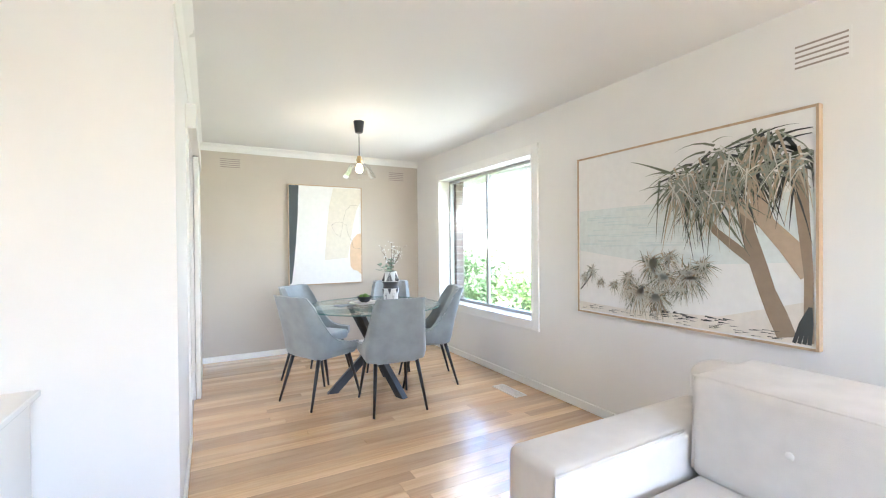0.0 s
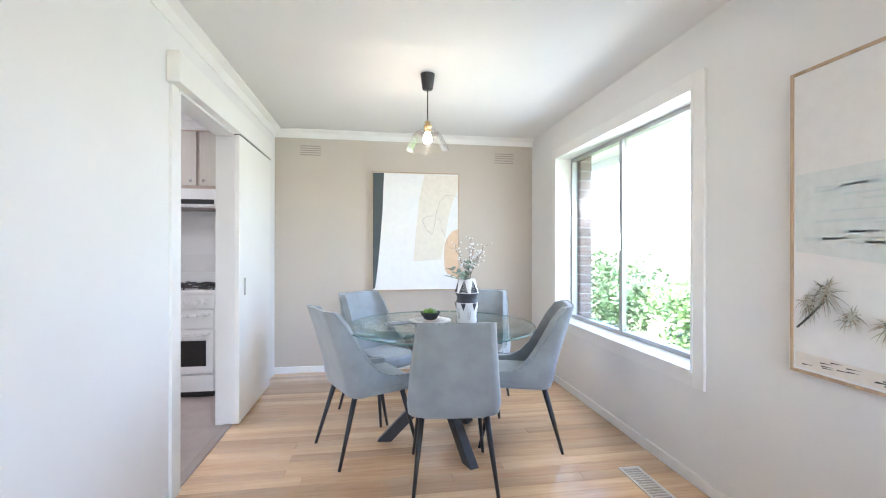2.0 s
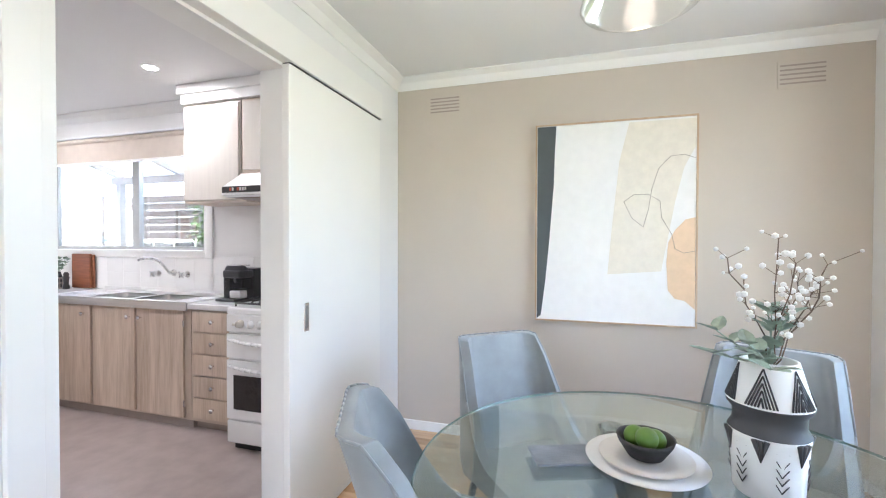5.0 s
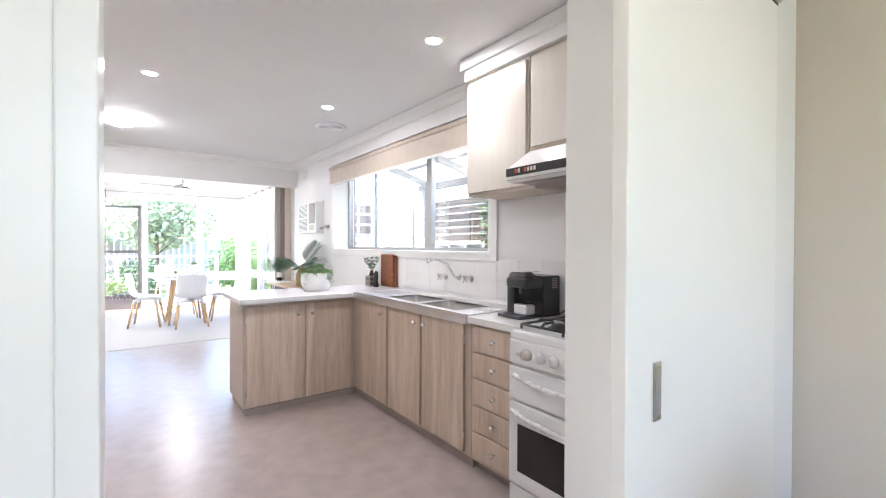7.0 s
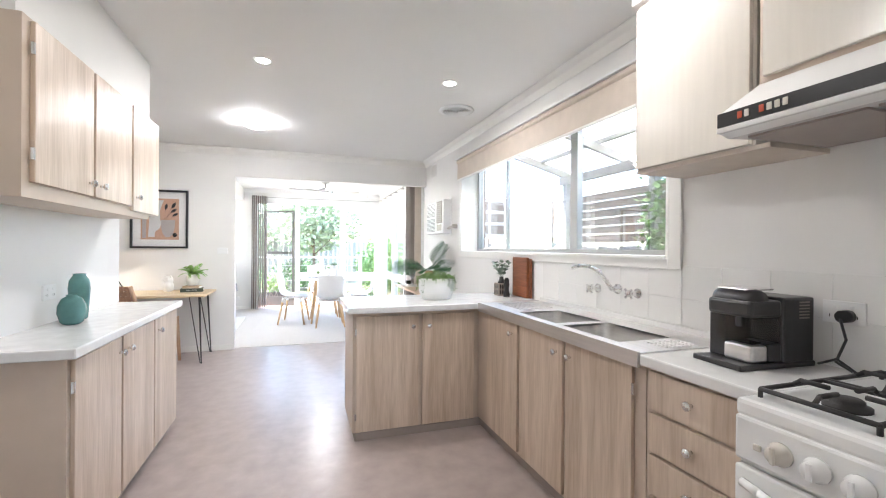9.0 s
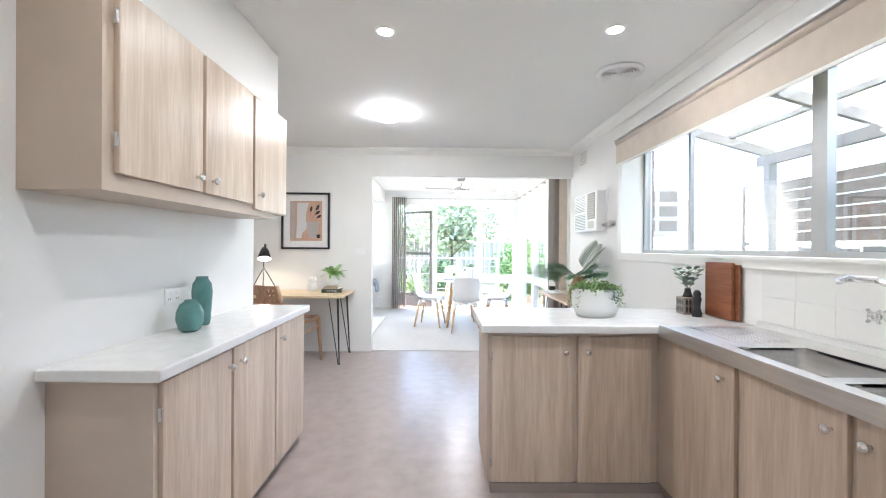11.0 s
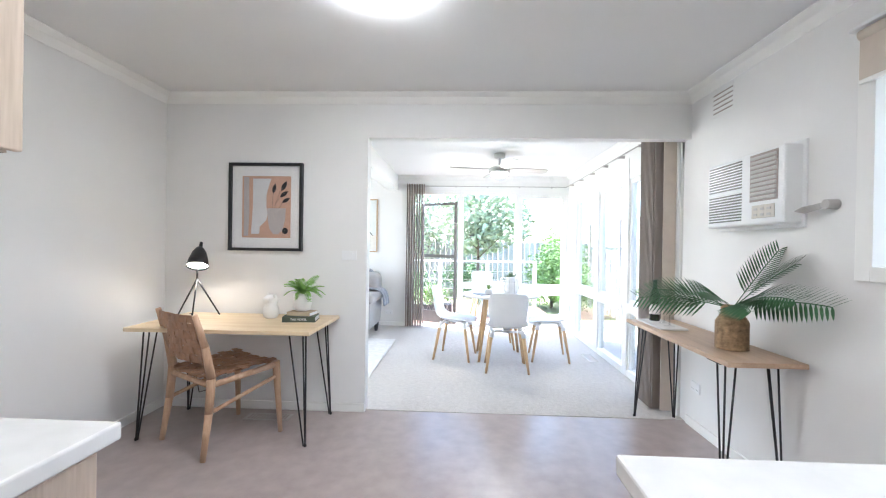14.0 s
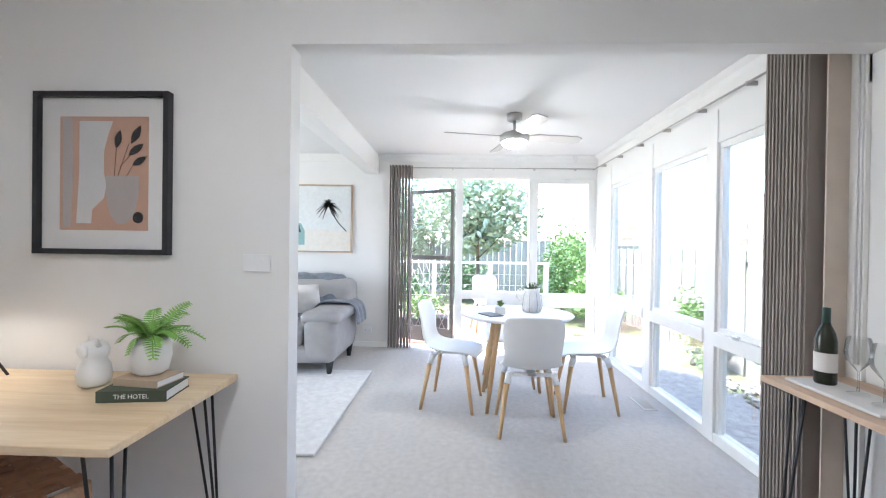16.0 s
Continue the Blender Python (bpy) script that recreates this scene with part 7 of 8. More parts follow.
for k in range(22):
    a = rnd.uniform(0, math.tau)
    bm = bmesh.new()
    p = Vector((0.098 * math.cos(a), 0.125 * math.sin(a), 0.155))
    drop = rnd.uniform(0.02, 0.11)
    for i in range(int(drop * 150) + 4):
        q = p + Vector((math.cos(a) * 0.012, math.sin(a) * 0.012, 0.008)) + Vector((rnd.gauss(0, 0.004), rnd.gauss(0, 0.004), -drop * i / (int(drop * 150) + 4)))
        d = Vector((math.cos(a) * 0.6 + rnd.gauss(0, 0.6), math.sin(a) * 0.6 + rnd.gauss(0, 0.6), rnd.gauss(-0.2, 0.5))).normalized()
        leaf_blade(bm, q, q + d * 0.014, 0.005)
    part("trailing_stem", bm, "leaf" if k % 2 else "leafl", op)


def sprig(bm, base, heading, lift, length, n, leaf, w, rnd):
    h = Vector((math.cos(radians(heading)) * math.cos(radians(lift)), math.sin(radians(heading)) * math.cos(radians(lift)), math.sin(radians(lift))))
    p = Vector(base)
    for k in range(n):
        q = p + h * length / n + Vector((rnd.gauss(0, 0.004), rnd.gauss(0, 0.004), 0))
        tube(bm, p, q, 0.0018, 0.0015, 5, caps=False)
        a = rnd.uniform(0, math.tau)
        for s in (0, math.pi):
            d = (h * 0.4 + Vector((math.cos(a + s), math.sin(a + s), 0.2))).normalized()
            leaf_blade(bm, q, q + d * leaf * rnd.uniform(0.7, 1.2), w)
        p = q
    return p


ev = thing("eucalyptus_vase", "sage eucalyptus stems in a patterned block vase", "plant", at=pose(-3.21, 5.38, BT))
part("vase", boxes((-0.045, 0.045, -0.045, 0.045, 0, 0.10), bevel=0.004), flat("taupe_ceramic", (0.34, 0.29, 0.25)), ev)
for i in range(4):
    for sx, sy, ax in ((1, 0, "x"), (0, -1, "y"), (-1, 0, "x")):
        for j in range(2):
            o = -0.03 + i * 0.02
            bm = bmesh.new()
            bmesh.ops.create_uvsphere(bm, u_segments=8, v_segments=6, radius=1)
            c = (sx * 0.0455, o, 0.03 + j * 0.042) if ax == "x" else (o, sy * 0.0455, 0.03 + j * 0.042)
            sc_ = (0.001, 0.007, 0.02) if ax == "x" else (0.007, 0.001, 0.02)
            bmesh.ops.transform(bm, matrix=Matrix.Translation(c) @ Matrix.Diagonal((*sc_, 1)), verts=bm.verts[:])
            part("motif", bm, "blackp", ev)
bm = bmesh.new()
lathe(bm, [(0.03, 0.10), (0.024, 0.115), (0.017, 0.135), (0.017, 0.15)], n=16)
part("neck", bm, "blackp", ev, smooth=True)
bm = bmesh.new()
rnd = random.Random(12)
for hd, lf in ((200, 55), (250, 62), (300, 50), (20, 60), (150, 50), (330, 70), (90, 65)):
    sprig(bm, (0, 0, 0.14), hd, lf, 0.13, 4, 0.045, 0.017, rnd)
part("foliage", bm, "sage", ev)

cbd = thing("chopping_board", "stack of dark timber chopping boards leaning on the wall", "chopping board")
part("board", boxes((-3.16, -2.93, N - 0.05, N - 0.03, BT + 0.004, BT + 0.31), bevel=0.006), M.setdefault("jarrah", wood("jarrah", (0.30, 0.105, 0.045), (0.17, 0.055, 0.025), "x", 0.35, 14)), cbd)
part("small_board", boxes((-3.13, -2.91, N - 0.03, N - 0.012, BT + 0.004, BT + 0.30), bevel=0.006), M["jarrah"], cbd)
pm = thing("pepper_mill", "black pepper mill on the benchtop", "pepper mill", at=pose(-3.10, 5.37, BT))
bm = bmesh.new()
lathe(bm, [(0.026, 0), (0.027, 0.02), (0.018, 0.05), (0.02, 0.08), (0.024, 0.1), (0.018, 0.115), (0.022, 0.13), (0.012, 0.148), (0, 0.15)], n=20)
part("body", bm, "blackp", pm, smooth=True)

for nm, x, y, prof, lab in (("vase", -2.61, 2.80, [(0.045, 0), (0.062, 0.012), (0.078, 0.06), (0.076, 0.10), (0.055, 0.14), (0.03, 0.152), (0.032, 0.16), (0.026, 0.16), (0.02, 0.145)], "squat teal glazed vase on the benchtop"),
                            ("vase", -2.77, 2.765, [(0.042, 0), (0.05, 0.01), (0.058, 0.10), (0.064, 0.18), (0.058, 0.225), (0.036, 0.255), (0.038, 0.265), (0.03, 0.265), (0.024, 0.25)], "tall teal glazed vase on the benchtop")):
    bm = bmesh.new()
    lathe(bm, prof, n=32)
    v = part(nm, bm, "teal", None, lab, smooth=True, category="vase", group="teal vases")
    v.matrix_basis = pose(x, y, BT) @ Matrix.Diagonal((0.72, 0.72, 0.88, 1))

# coffee machine
cm = thing("coffee_machine", "black capsule coffee machine with a clear water tank", "coffee machine", at=pose(-1.13, 5.315, BT, 0, 0, -4) @ Matrix.Diagonal((1, 0.95, 0.92, 1)))
part("body", boxes((-0.085, 0.085, 0.0, 0.14, 0.014, 0.245), bevel=0.008), "blackp", cm)
for k in range(6):
    part("vent_slot", boxes((0.0845, 0.0862, 0.07, 0.115, 0.17 + k * 0.011, 0.175 + k * 0.011)), "toe", cm)
part("drip_base", boxes((-0.09, 0.09, -0.19, 0.14, 0.0, 0.02), bevel=0.005), "blackp", cm)
part("brew_head", boxes((-0.08, 0.08, -0.135, 0.005, 0.175, 0.235), bevel=0.012), "blackp", cm)
bm = bmesh.new()
lathe(bm, [(0.0, -0.075), (0.036, -0.073), (0.042, -0.055), (0.042, 0.055), (0.036, 0.073), (0, 0.075)], n=24)
bmesh.ops.transform(bm, matrix=pose(0, -0.085, 0.232, 0, 90), verts=bm.verts[:])
part("capsule_lid", bm, "blackp", cm, smooth=True)
part("lever", boxes((-0.055, 0.055, -0.12, 0.0, 0.268, 0.277), bevel=0.004), "chrome", cm)
wt = part("water_tank", boxes((-0.06, 0.08, -0.128, -0.005, 0.085, 0.175), bevel=0.006), glass_mat("smoked_plastic", (0.80, 0.80, 0.81), gloss=1.0), cm, "smoky clear tank")
part("front_panel", boxes((-0.08, -0.02, -0.125, -0.01, 0.02, 0.178), bevel=0.006), "blackp", cm)
part("cup_stand", boxes((-0.02, 0.08, -0.13, -0.06, 0.02, 0.08), bevel=0.008), "steel", cm)
part("tank_base", boxes((-0.02, 0.08, -0.06, 0.0, 0.02, 0.085), bevel=0.006), "blackp", cm)
part("spout", boxes((0.02, 0.045, -0.13, -0.108, 0.14, 0.18), bevel=0.005), "blackp", cm)
bm = bmesh.new()
pipe(bm, [(-0.985, N - 0.02, 1.04), (-0.97, N - 0.05, 1.03), (-0.955, N - 0.05, 0.97), (-0.97, N - 0.07, 0.90), (-0.93, N - 0.06, 0.877), (-0.90, N - 0.10, 0.885), (-0.94, N - 0.12, 0.92), (-1.0, N - 0.1, 0.89)], 0.004, 6)
tube(bm, (-0.97, N - 0.045, 1.04), (-0.97, N - 0.009, 1.04), 0.02, 0.02, 12)
pc_ = part("power_cord", bm, "blackp", cm, "black power cord and plug")
pc_.matrix_parent_inverse = cm.matrix_basis.inverted()

# air conditioner through the wall
ac = thing("air_conditioner", "white window air conditioner set through the wall", "air conditioner", at=pose(0.02, 0, 0.052))
part("case", boxes((-5.44, -4.78, N - 0.10, N + 0.25, 1.365, 1.76), bevel=0.012), "white", ac)
part("flange", boxes((-5.46, -4.76, N - 0.012, N, 1.345, 1.78), bevel=0.004), "white", ac)
for k in range(20):
    z = 1.395 + k * 0.0165 + (0.02 if k > 9 else 0)
    part("grille_slot", boxes((-5.415, -5.10, N - 0.1025, N - 0.0995, z, z + 0.008)), "blackp", ac)
for k in range(10):
    z = 1.50 + k * 0.024
    part("outlet_louvre", boxes((-5.02, -4.83, N - 0.108, N - 0.097, z, z + 0.016), bevel=0.003), "grille", ac)
part("outlet_recess", boxes((-5.03, -4.82, N - 0.1022, N - 0.0998, 1.49, 1.745)), "toe", ac)
ctl = part("control_panel", boxes((-5.01, -4.84, N - 0.104, N - 0.099, 1.40, 1.47), bevel=0.002), "cream", ac)
for k in range(6):
    part("button", boxes((-4.99 + (k % 3) * 0.05, -4.965 + (k % 3) * 0.05, N - 0.107, N - 0.104, 1.412 + (k // 3) * 0.03, 1.424 + (k // 3) * 0.03)), "grille", ctl)
oc = part("outdoor_case", boxes((-5.38, -4.80, N + 0.262, N + 0.72, 1.33, 1.80), bevel=0.008), "white", ac, "outdoor half of the case")
for i in range(2):
    for j in range(3):
        part("outdoor_vent", boxes((-4.802, -4.796, N + 0.30 + i * 0.21, N + 0.47 + i * 0.21, 1.37 + j * 0.14, 1.47 + j * 0.14)), "toe", oc)
bm = bmesh.new()
for i in range(5):
    pipe(bm, [(-4.76, N - 0.06, 1.42), (-4.72, N - 0.045 - i * 0.003, 1.41 + i * 0.006), (-4.64, N - 0.04, 1.425 + i * 0.005), (-4.60, N - 0.03, 1.44)], 0.004, 6)
tube(bm, (-4.60, N - 0.05, 1.44), (-4.60, N, 1.44), 0.022, 0.024, 14)
part("power_cord", bm, "grille", ac, "bundled grey cord and plug")

# wine on a tray
tray = part("tray", boxes((-5.91, -5.50, 5.16, 5.34, 0.736, 0.75), bevel=0.005), "linen", None, "pale rectangular serving tray on the console", category="tray")
wb = thing("wine_bottle", "dark green wine bottle with a cream label", "bottle", at=pose(-5.83, 5.26, 0.75))
bm = bmesh.new()
lathe(bm, [(0.034, 0), (0.037, 0.006), (0.037, 0.17), (0.03, 0.205), (0.016, 0.235), (0.0135, 0.25), (0.0135, 0.30)], n=28)
part("glass_body", bm, flat("bottle_glass", (0.018, 0.022, 0.012), 0.06), wb, smooth=True)
bm = bmesh.new()
lathe(bm, [(0.0376, 0.05), (0.0376, 0.125)], n=28, close=False)
part("label", bm, "linen", wb, "cream paper label")
bm = bmesh.new()
lathe(bm, [(0.0145, 0.235), (0.0145, 0.302), (0, 0.303)], n=20)
part("capsule", bm, flat("capsule_green", (0.02, 0.05, 0.04), 0.35), wb)
for x, y in ((-5.70, 5.27), (-5.58, 5.25)):
    wg = thing("wine_glass", "clear stemmed wine glass", "glass", "wine glasses", at=pose(x, y, 0.75))
    bm = bmesh.new()
    lathe(bm, [(0.033, 0.0), (0.033, 0.003), (0.005, 0.01), (0.0035, 0.04), (0.0035, 0.085), (0.012, 0.095), (0.036, 0.125), (0.042, 0.155), (0.037, 0.195), (0.033, 0.21)], n=24, close=False)
    o = part("bowl", bm, glass_mat("wine_crystal", (0.93, 0.94, 0.94), gloss=0.8), wg, smooth=True)
    o.visible_shadow = False

# desk lamp
dl = thing("desk_lamp", "black tripod desk lamp, lit, on the pine desk", "lamp", at=pose(-5.63, 1.88, 0.74, 0, 0, 8) @ Matrix.Scale(1.08, 4))
for k, (x, y) in enumerate(((0.11, 0.02), (-0.05, 0.13), (-0.04, -0.14))):
    bm = bmesh.new()
    tube(bm, (0, 0, 0.25), (x, y, 0.0), 0.006, 0.005, 8)
    part("leg", bm, "black", dl)
bm = bmesh.new()
tube(bm, (0, 0, 0.23), (0, 0, 0.36), 0.006, n=8)
part("stem", bm, "black", dl)
bm = bmesh.new()
lathe(bm, [(0.012, 0.15), (0.024, 0.14), (0.042, 0.11), (0.06, 0.05), (0.068, 0.0), (0.066, 0.0), (0.057, 0.05), (0.036, 0.105), (0.0, 0.115)], n=28)
bmesh.ops.transform(bm, matrix=pose(0.02, 0.01, 0.335, 6, -28), verts=bm.verts[:])
sh_ = part("shade", bm, "black", dl, "black metal cone shade", smooth=True)
bm = bmesh.new()
tube(bm, (-0.045, 0.0, 0.465), (-0.055, 0.0, 0.50), 0.012, 0.01, 10)
part("finial", bm, "black", dl)
bm = bmesh.new()
lathe(bm, [(0, 0.012), (0.062, 0.012)], n=28, close=False)
bmesh.ops.transform(bm, matrix=pose(0.02, 0.01, 0.335, 6, -28), verts=bm.verts[:])
part("bulb_disc", bm, glow("desk_lamp_glow", (1.0, 0.90, 0.76), 7.0), dl, "glowing diffuser")
lamp_point("desk_lamp_light", (-5.61, 1.89, 1.085), 0.007, (1, 0.84, 0.64), 0.04)
bm = bmesh.new()
pipe(bm, [(-5.64, 1.82, 0.75), (-5.8, 1.77, 0.73), (-5.805, 1.74, 0.4), (-5.80, 1.80, 0.12), (-5.79, 1.9, 0.15), (-5.805, 1.95, 0.22)], 0.003, 6)
pc_ = part("power_cord", bm, "black", dl, "thin black cord")
pc_.matrix_parent_inverse = dl.matrix_basis.inverted()

# owl ornament: one plain glazed form
bm = bmesh.new()
lathe(bm, [(0.035, 0), (0.05, 0.012), (0.056, 0.045), (0.05, 0.08), (0.038, 0.098), (0.046, 0.115), (0.048, 0.135), (0.036, 0.16), (0.0, 0.172)], n=28)
for s in (-1, 1):
    tube(bm, (0.0, s * 0.03, 0.15), (0.005, s * 0.036, 0.182), 0.014, 0.002, 8)
    bmesh.ops.create_uvsphere(bm, u_segments=14, v_segments=8, radius=0.021, matrix=Matrix.Translation((0.036, s * 0.02, 0.133)) @ Matrix.Diagonal((0.5, 1, 1, 1)))
ow = part("owl_ornament", bm, "pot", None, "glossy cream ceramic owl ornament on the desk", smooth=True, category="ornament")
ow.matrix_basis = pose(-5.61, 2.445, 0.74, 0, 0, -30)
bk = thing("book", "thick dark green hardback book lying on the desk", "book", "books on the desk", at=pose(-5.54, 2.695, 0.74, 0, 0, 8))
part("cover", boxes((-0.075, 0.085, -0.11, 0.11, 0, 0.004), (-0.075, 0.085, -0.11, 0.11, 0.034, 0.038), (0.081, 0.085, -0.11, 0.11, 0.004, 0.034)), flat("book_green", (0.06, 0.075, 0.05)), bk)
part("pages", boxes((-0.072, 0.081, -0.107, 0.107, 0.004, 0.034)), "canvas", bk, "white page block")
tx = bpy.data.curves.new("title", "FONT")
tx.body, tx.size, tx.align_x, tx.align_y, tx.extrude = "THE HOTEL", 0.021, "CENTER", "CENTER", 0.0003
to = new("spine_title", tx)
to.parent = bk
to.matrix_basis = pose(0.0856, 0, 0.019, 90, 0, 90)
to.data.materials.append(M["canvas"])
bk2 = thing("book", "thin cream hardback book lying on top", "book", "books on the desk", at=pose(-5.56, 2.695, 0.778, 0, 0, -6))
part("cover", boxes((-0.06, 0.065, -0.085, 0.085, 0, 0.003), (-0.06, 0.065, -0.085, 0.085, 0.021, 0.0245), (0.062, 0.065, -0.085, 0.085, 0.003, 0.021)), flat("book_sand", (0.52, 0.40, 0.28)), bk2)
part("pages", boxes((-0.058, 0.062, -0.083, 0.083, 0.003, 0.021)), "canvas", bk2, "white page block")

# ---------------------------------------------------------------- things on the tables
tv = thing("flower_vase", "black and white patterned vase with pale blossom stems", "vase", at=pose(1.575, 3.83, 0.75))
bm = bmesh.new()
lathe(bm, [(0.06, 0), (0.064, 0.006), (0.066, 0.05), (0.072, 0.12), (0.074, 0.135)], n=36)
part("lower_body", bm, "pot", tv, smooth=True)
bm = bmesh.new()
lathe(bm, [(0.0745, 0.135), (0.066, 0.15), (0.066, 0.175), (0.0775, 0.19), (0.078, 0.196)], n=36, close=False)
part("dark_band", bm, flat("charcoal_glaze", (0.05, 0.05, 0.055), 0.5), tv, smooth=True)
bm = bmesh.new()
lathe(bm, [(0.078, 0.196), (0.07, 0.22), (0.056, 0.27), (0.052, 0.285), (0.046, 0.285), (0.044, 0.24)], n=36, close=False)
part("upper_body", bm, "pot", tv, smooth=True)
bm = bmesh.new()
for k in range(6):
    a0 = k * math.tau / 6
    for j in range(5):
        w = 0.36 - j * 0.075
        for s in (-1, 1):
            p = Vector((0.0775 * math.cos(a0 + s * w), 0.0775 * math.sin(a0 + s * w), 0.2))
            zt = 0.275 - j * 0.014
            rt = 0.056 + (0.27 - zt) * 0.28
            q = Vector(((rt + 0.001) * math.cos(a0), (rt + 0.001) * math.sin(a0), zt))
            tube(bm, p, q, 0.0022, 0.0016, 5)
    for s in (-1, 0, 1):
        p = Vector((0.075 * math.cos(a0 + s * 0.15), 0.075 * math.sin(a0 + s * 0.15), 0.132))
        q = Vector((0.0695 * math.cos(a0), 0.0695 * math.sin(a0), 0.085))
        tube(bm, p, q, 0.006, 0.001, 5)
    a1 = a0 + math.tau / 12
    for j in range(6):
        z = 0.03 + j * 0.016
        for s in (-1, 1):
            tube(bm, (0.0668 * math.cos(a1), 0.0668 * math.sin(a1), z), (0.0705 * math.cos(a1 + s * 0.16), 0.0705 * math.sin(a1 + s * 0.16), z + 0.018), 0.0014, 0.001, 5)
part("painted_pattern", bm, M["charcoal_glaze"], tv)
rnd = random.Random(31)
bm = bmesh.new()
heads = []
for hd, lf, ln in ((20, 58, 0.27), (70, 72, 0.30), (330, 62, 0.22), (120, 74, 0.25), (10, 75, 0.24), (45, 50, 0.24)):
    p = Vector((0, 0, 0.26))
    h = Vector((math.cos(radians(hd)) * math.cos(radians(lf)), math.sin(radians(hd)) * math.cos(radians(lf)), math.sin(radians(lf))))
    for k in range(7):
        q = p + h * ln / 7 + Vector((rnd.gauss(0, 0.006), rnd.gauss(0, 0.006), 0))
        tube(bm, p, q, 0.0016, 0.0013, 5, caps=False)
        if k > 1:
            for _ in range(3):
                e = q + Vector((rnd.gauss(0, 0.02), rnd.gauss(0, 0.02), rnd.uniform(0, 0.03)))
                tube(bm, q, e, 0.0008, 0.0006, 4, caps=False)
                heads.append(e)
        p = q
part("stems", bm, "bark", tv)
bm = bmesh.new()
for e in heads:
    bmesh.ops.create_icosphere(bm, subdivisions=1, radius=rnd.uniform(0.004, 0.008), matrix=Matrix.Translation(e))
part("blossom", bm, "pot", tv, "tiny white blossom")
bm = bmesh.new()
for hd, lf in ((200, 15), (230, 30), (170, 35), (60, 60), (100, 70), (20, 65), (250, 10)):
    sprig(bm, (0, 0, 0.27), hd, lf, 0.12, 3, 0.055, 0.016, rnd)
part("leaves", bm, "sage", tv, "pale sage leaves")
pl = thing("dinner_plate", "stacked stoneware plates on a round placemat", "plate", at=pose(1.34, 3.87, 0.75))
bm = bmesh.new()
lathe(bm, [(0, 0.004), (0.08, 0.004), (0.135, 0.014), (0.137, 0.017), (0.08, 0.009), (0, 0.009)], n=40)
part("large_plate", bm, "pot", pl, smooth=True)
bm = bmesh.new()
lathe(bm, [(0, 0.012), (0.06, 0.012), (0.105, 0.022), (0.106, 0.025), (0.06, 0.017), (0, 0.017)], n=40)
part("small_plate", bm, "linen", pl, smooth=True)
bw = thing("fruit_bowl", "small black bowl holding green limes", "bowl", at=pose(1.34, 3.87, 0.768))
bm = bmesh.new()
lathe(bm, [(0.025, 0), (0.04, 0.006), (0.062, 0.04), (0.066, 0.052), (0.06, 0.05), (0.035, 0.014), (0, 0.01)], n=28)
part("dish", bm, "iron", bw, smooth=True)
for x, y, z in ((0.02, 0.0, 0.045), (-0.022, 0.012, 0.045), (0.0, -0.02, 0.055)):
    bm = bmesh.new()
    bmesh.ops.create_uvsphere(bm, u_segments=18, v_segments=12, radius=0.026, matrix=Matrix.Translation((x, y, z)) @ Matrix.Diagonal((1, 1.15, 0.95, 1)))
    part("lime", bm, flat("lime_skin", (0.10, 0.20, 0.025), 0.4), bw, "green lime", smooth=True)
npk = part("napkin", boxes((-0.10, 0.06, -0.05, 0.05, 0, 0.006), bevel=0.002), "throw", None, "folded patterned grey napkin on the glass table", category="napkin")
npk.matrix_basis = pose(1.17, 3.86, 0.751, 0, 0, 20)

jg = thing("ribbed_jug", "white ribbed jug with a handle on the round table", "jug", at=pose(-7.62, 4.40, 0.742))
bm = bmesh.new()
lathe(bm, [(0.06, 0), (0.075, 0.01), (0.085, 0.06), (0.075, 0.13), (0.06, 0.17), (0.066, 0.195), (0.06, 0.195), (0.052, 0.165)], n=32)
part("body", bm, "pot", jg, smooth=True)
for k in range(16):
    a = k * math.tau / 16
    bm = bmesh.new()
    pipe(bm, [((r + 0.001) * math.cos(a), (r + 0.001) * math.sin(a), z) for r, z in ((0.075, 0.012), (0.085, 0.06), (0.075, 0.13), (0.06, 0.17))], 0.003, 5)
    part("rib", bm, "grille" if k % 2 else "pot", jg)
bm = bmesh.new()
pipe(bm, [(0, -0.06, 0.17), (0, -0.10, 0.19), (0, -0.125, 0.165), (0, -0.12, 0.12), (0, -0.085, 0.09)], 0.007, 8)
part("handle", bm, "pot", jg, smooth=True)
bm = bmesh.new()
rnd = random.Random(77)
for k in range(26):
    sprig(bm, (rnd.uniform(-0.03, 0.03), rnd.uniform(-0.03, 0.03), 0.18), rnd.uniform(0, 360), rnd.uniform(10, 80), 0.06, 3, 0.02, 0.006, rnd)
part("herbs", bm, "leaf", jg)
sp = thing("succulent", "small green succulent in a white cube pot", "plant", at=pose(-7.50, 4.13, 0.742))
part("pot", boxes((-0.04, 0.04, -0.04, 0.04, 0, 0.055), bevel=0.006), "pot", sp)
bm = bmesh.new()
for k in range(46):
    a, l = rnd.uniform(0, math.tau), rnd.uniform(0.03, 0.055)
    e = rnd.uniform(0.2, 1.3)
    leaf_blade(bm, (0, 0, 0.055), (l * math.cos(a) * math.cos(e), l * math.sin(a) * math.cos(e), 0.055 + l * math.sin(e) + 0.015), 0.008)
part("rosette", bm, "leafl", sp)
npk = part("napkin", boxes((-0.09, 0.09, -0.06, 0.06, 0, 0.008), bevel=0.003), "throw", None, "folded grey napkin on the round table", category="napkin")
npk.matrix_basis = pose(-7.42, 4.05, 0.743, 0, 0, 30)

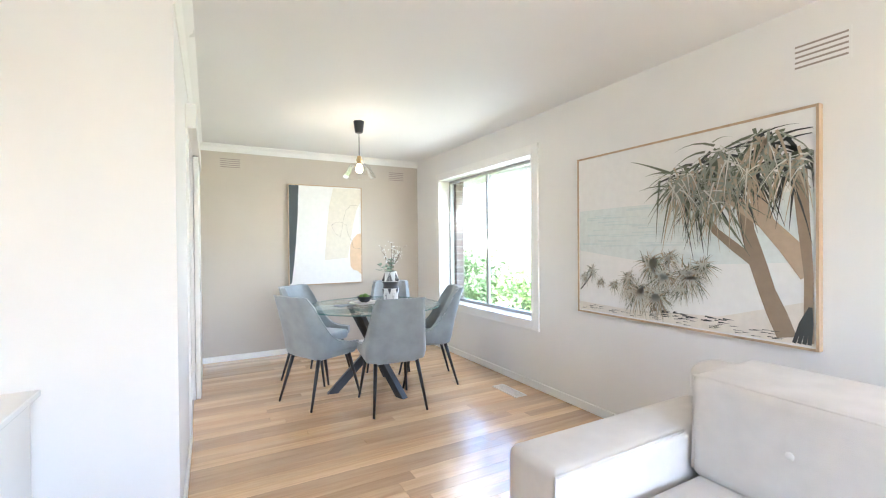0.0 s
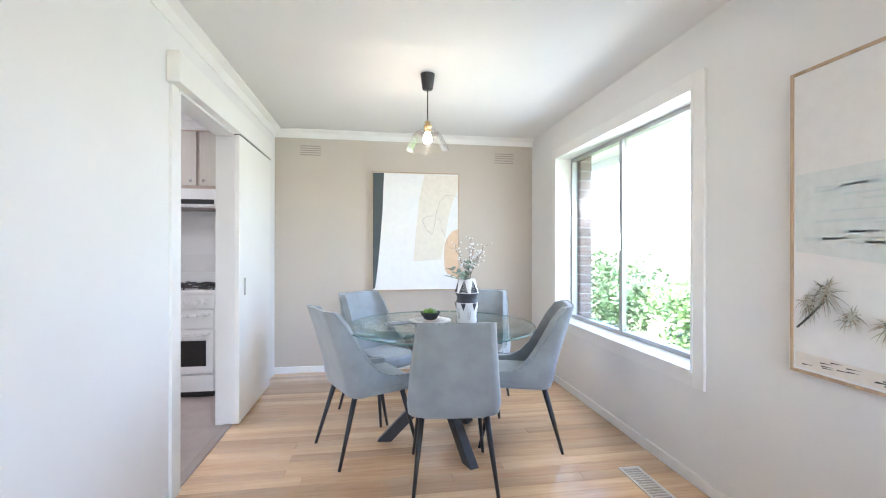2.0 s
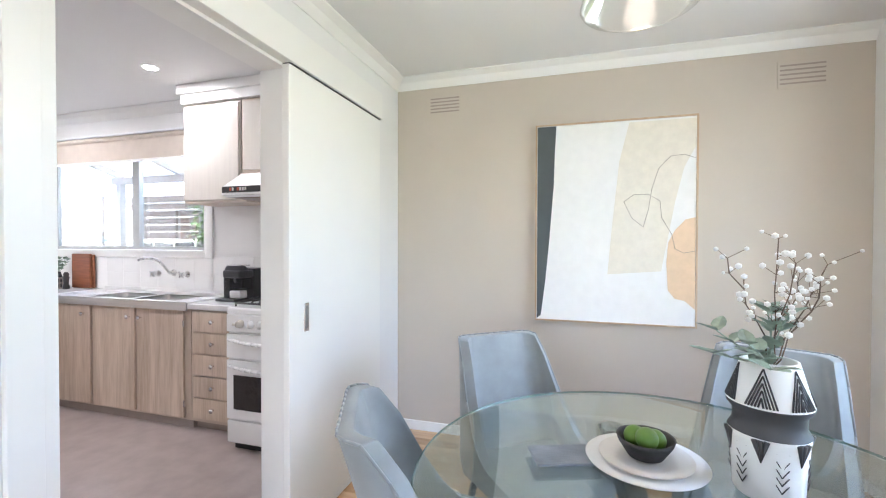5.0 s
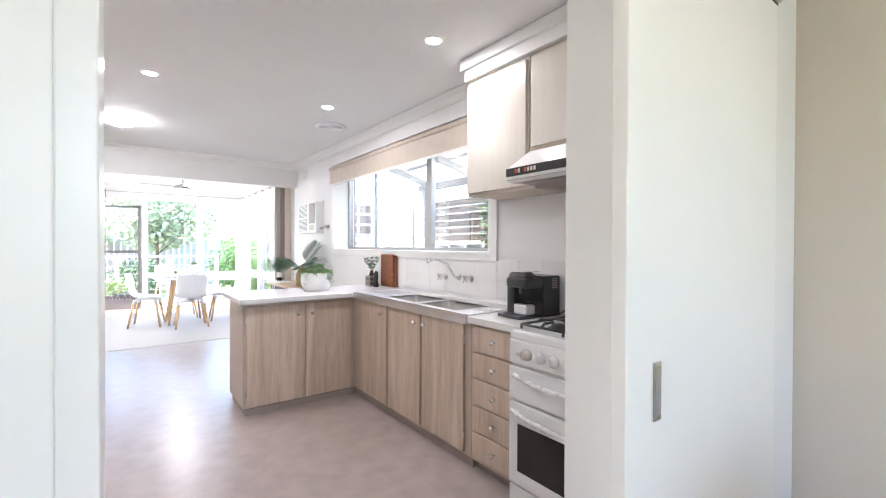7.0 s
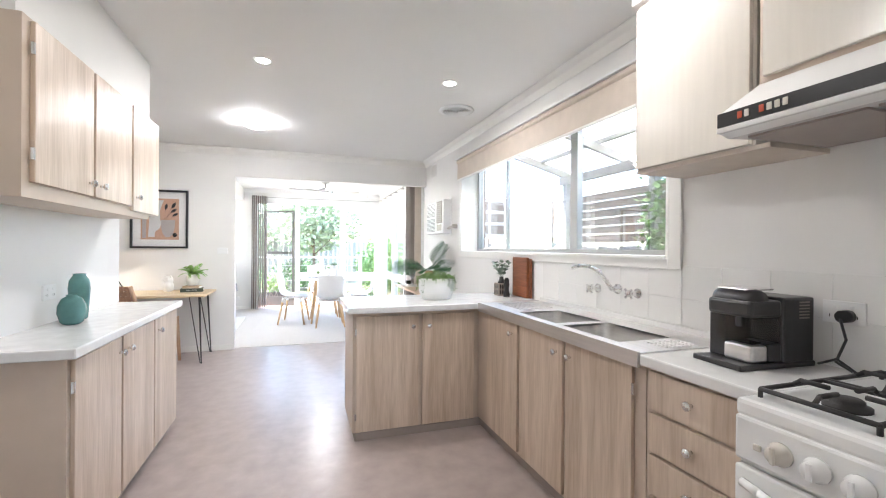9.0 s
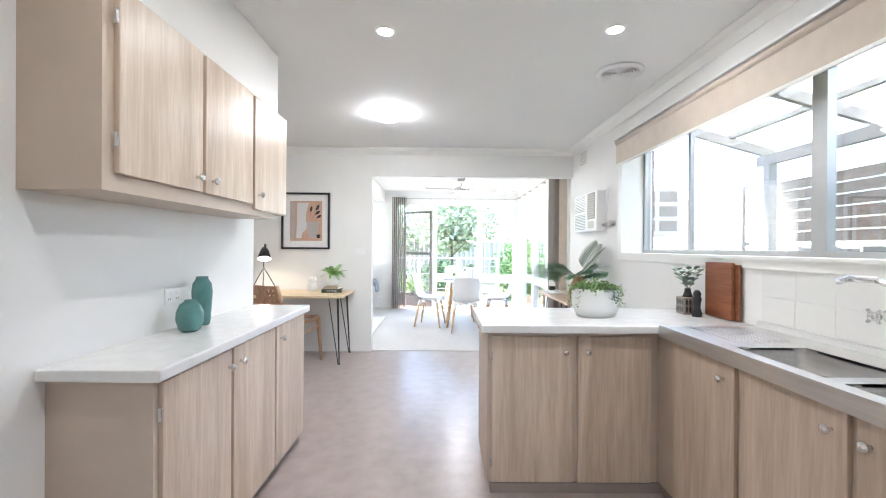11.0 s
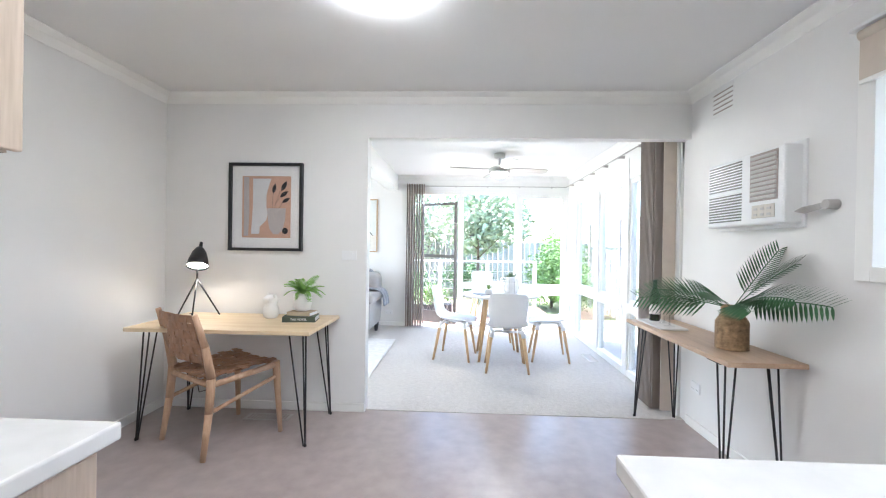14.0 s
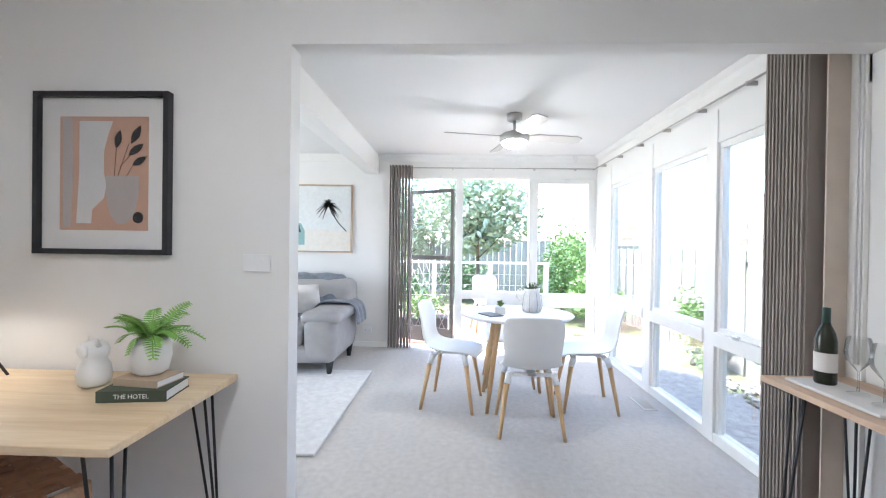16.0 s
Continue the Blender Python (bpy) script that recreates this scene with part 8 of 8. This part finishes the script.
# bar stool behind the peninsula
bs = thing("bar_stool", "white bar stool on a chrome sled frame", "stool", at=pose(-3.62, 4.50, 0))
soft_box("seat", "white", bs, -0.17, 0.17, -0.19, 0.19, 0.62, 0.66, 0.015)
for s in (-1, 1):
    bm = bmesh.new()
    pipe(bm, [(-0.13, s * 0.16, 0.62), (-0.19, s * 0.2, 0.01), (0.19, s * 0.2, 0.01), (0.13, s * 0.16, 0.62)], 0.008, 8)
    part("sled_leg", bm, "chrome", bs)
bm = bmesh.new()
tube(bm, (0.175, -0.19, 0.22), (0.175, 0.19, 0.22), 0.007, n=8)
part("footrest", bm, "chrome", bs)

# outdoor bits near the deck
pt = thing("planter_box", "dark planter trough with grasses on the deck", "planter", at=pose(-10.2, 3.25, -0.012))
part("trough", boxes((-0.15, 0.15, -0.4, 0.4, 0, 0.28), bevel=0.01), flat("planter_grey", (0.09, 0.09, 0.095)), pt)
bm = bmesh.new()
foliage(bm, (0, 0, 0.42), (0.2, 0.45, 0.22), 700, 0.06, random.Random(6))
part("planting", bm, "leafl", pt)
copy_thing(s0, pose(-10.7, 4.25, -0.012, 0, 0, -80))
rs = random.Random(8)
bm = bmesh.new()
for k in range(40):
    p = (-6.5 + rs.uniform(-0.35, 0.35), 6.85 + rs.uniform(-0.1, 0.1), rs.uniform(0.55, 1.15))
    if k < 14:
        bmesh.ops.create_icosphere(bm, subdivisions=1, radius=rs.uniform(0.015, 0.03), matrix=Matrix.Translation(p))
part("rose_blooms", bm, flat("rose_red", (0.55, 0.05, 0.07)), None, "pink and red roses on the climbing shrub", category="flowers", kind="stuff")
bm = bmesh.new()
for k in range(420):
    p = (rs.uniform(-9.4, -5.8), rs.uniform(6.5, 7.25), G + 0.02)
    bmesh.ops.create_icosphere(bm, subdivisions=1, radius=rs.uniform(0.02, 0.06), matrix=Matrix.Translation(p) @ Matrix.Diagonal((1, 1, 0.6, 1)))
part("bed_stones", bm, "stone", None, "pale stones in the side garden bed", category="stones", kind="stuff")

# ---------------------------------------------------------------- tiles behind the benches
sp_ = thing("splashback_tiles", "glossy white square wall tiles behind the bench", "tiles", kind="structure")
tm = None
for r in range(2):
    for k in range(14):
        x = -2.78 + k * 0.196
        if tm is None:
            t0 = part("tile", boxes((0, 0.1945, -0.0035, 0, 0, 0.1485), bevel=0.0012), "tile", sp_)
            tm = t0.data
        else:
            t0 = new("tile", tm)
            t0.parent = sp_
        t0.location = (x, N, BT + 0.004 + r * 0.15)

# ---------------------------------------------------------------- floorboards
fl = thing("floor_dining", "honey-coloured polished timber floorboards", "floor", kind="structure")
rnd = random.Random(44)
W = 0.086
cache = {}
y = -2.7
row = 0
rest = bmesh.new()
while y < N:
    x = -3.3 if y < 2.36 else 0.0
    lim = E
    cut = rnd.uniform(0.5, 2.2)
    while x < lim - 0.01:
        ln = min(round(cut, 1), lim - x)
        cut = rnd.uniform(1.0, 2.4)
        if lim - x - ln < 0.3:
            ln = lim - x
        w = min(W, N - y) - 0.0012
        if y > 0.2 and x + ln > -0.3:
            key = (round(ln, 3), round(w, 4))
            if key not in cache:
                b = part("board", boxes((0, ln - 0.0012, 0, w, -0.018, 0.0)), "board", fl)
                cache[key] = b.data
            else:
                b = new("board", cache[key])
                b.parent = fl
            b.location = (x, y, 0)
        else:
            box(rest, x, x + ln - 0.0012, y, y + w, -0.018, 0.0)
        x += ln
    y += W
    row += 1
rr = part("far_boards", rest, "board", fl)
tagged(rr, kind="stuff")
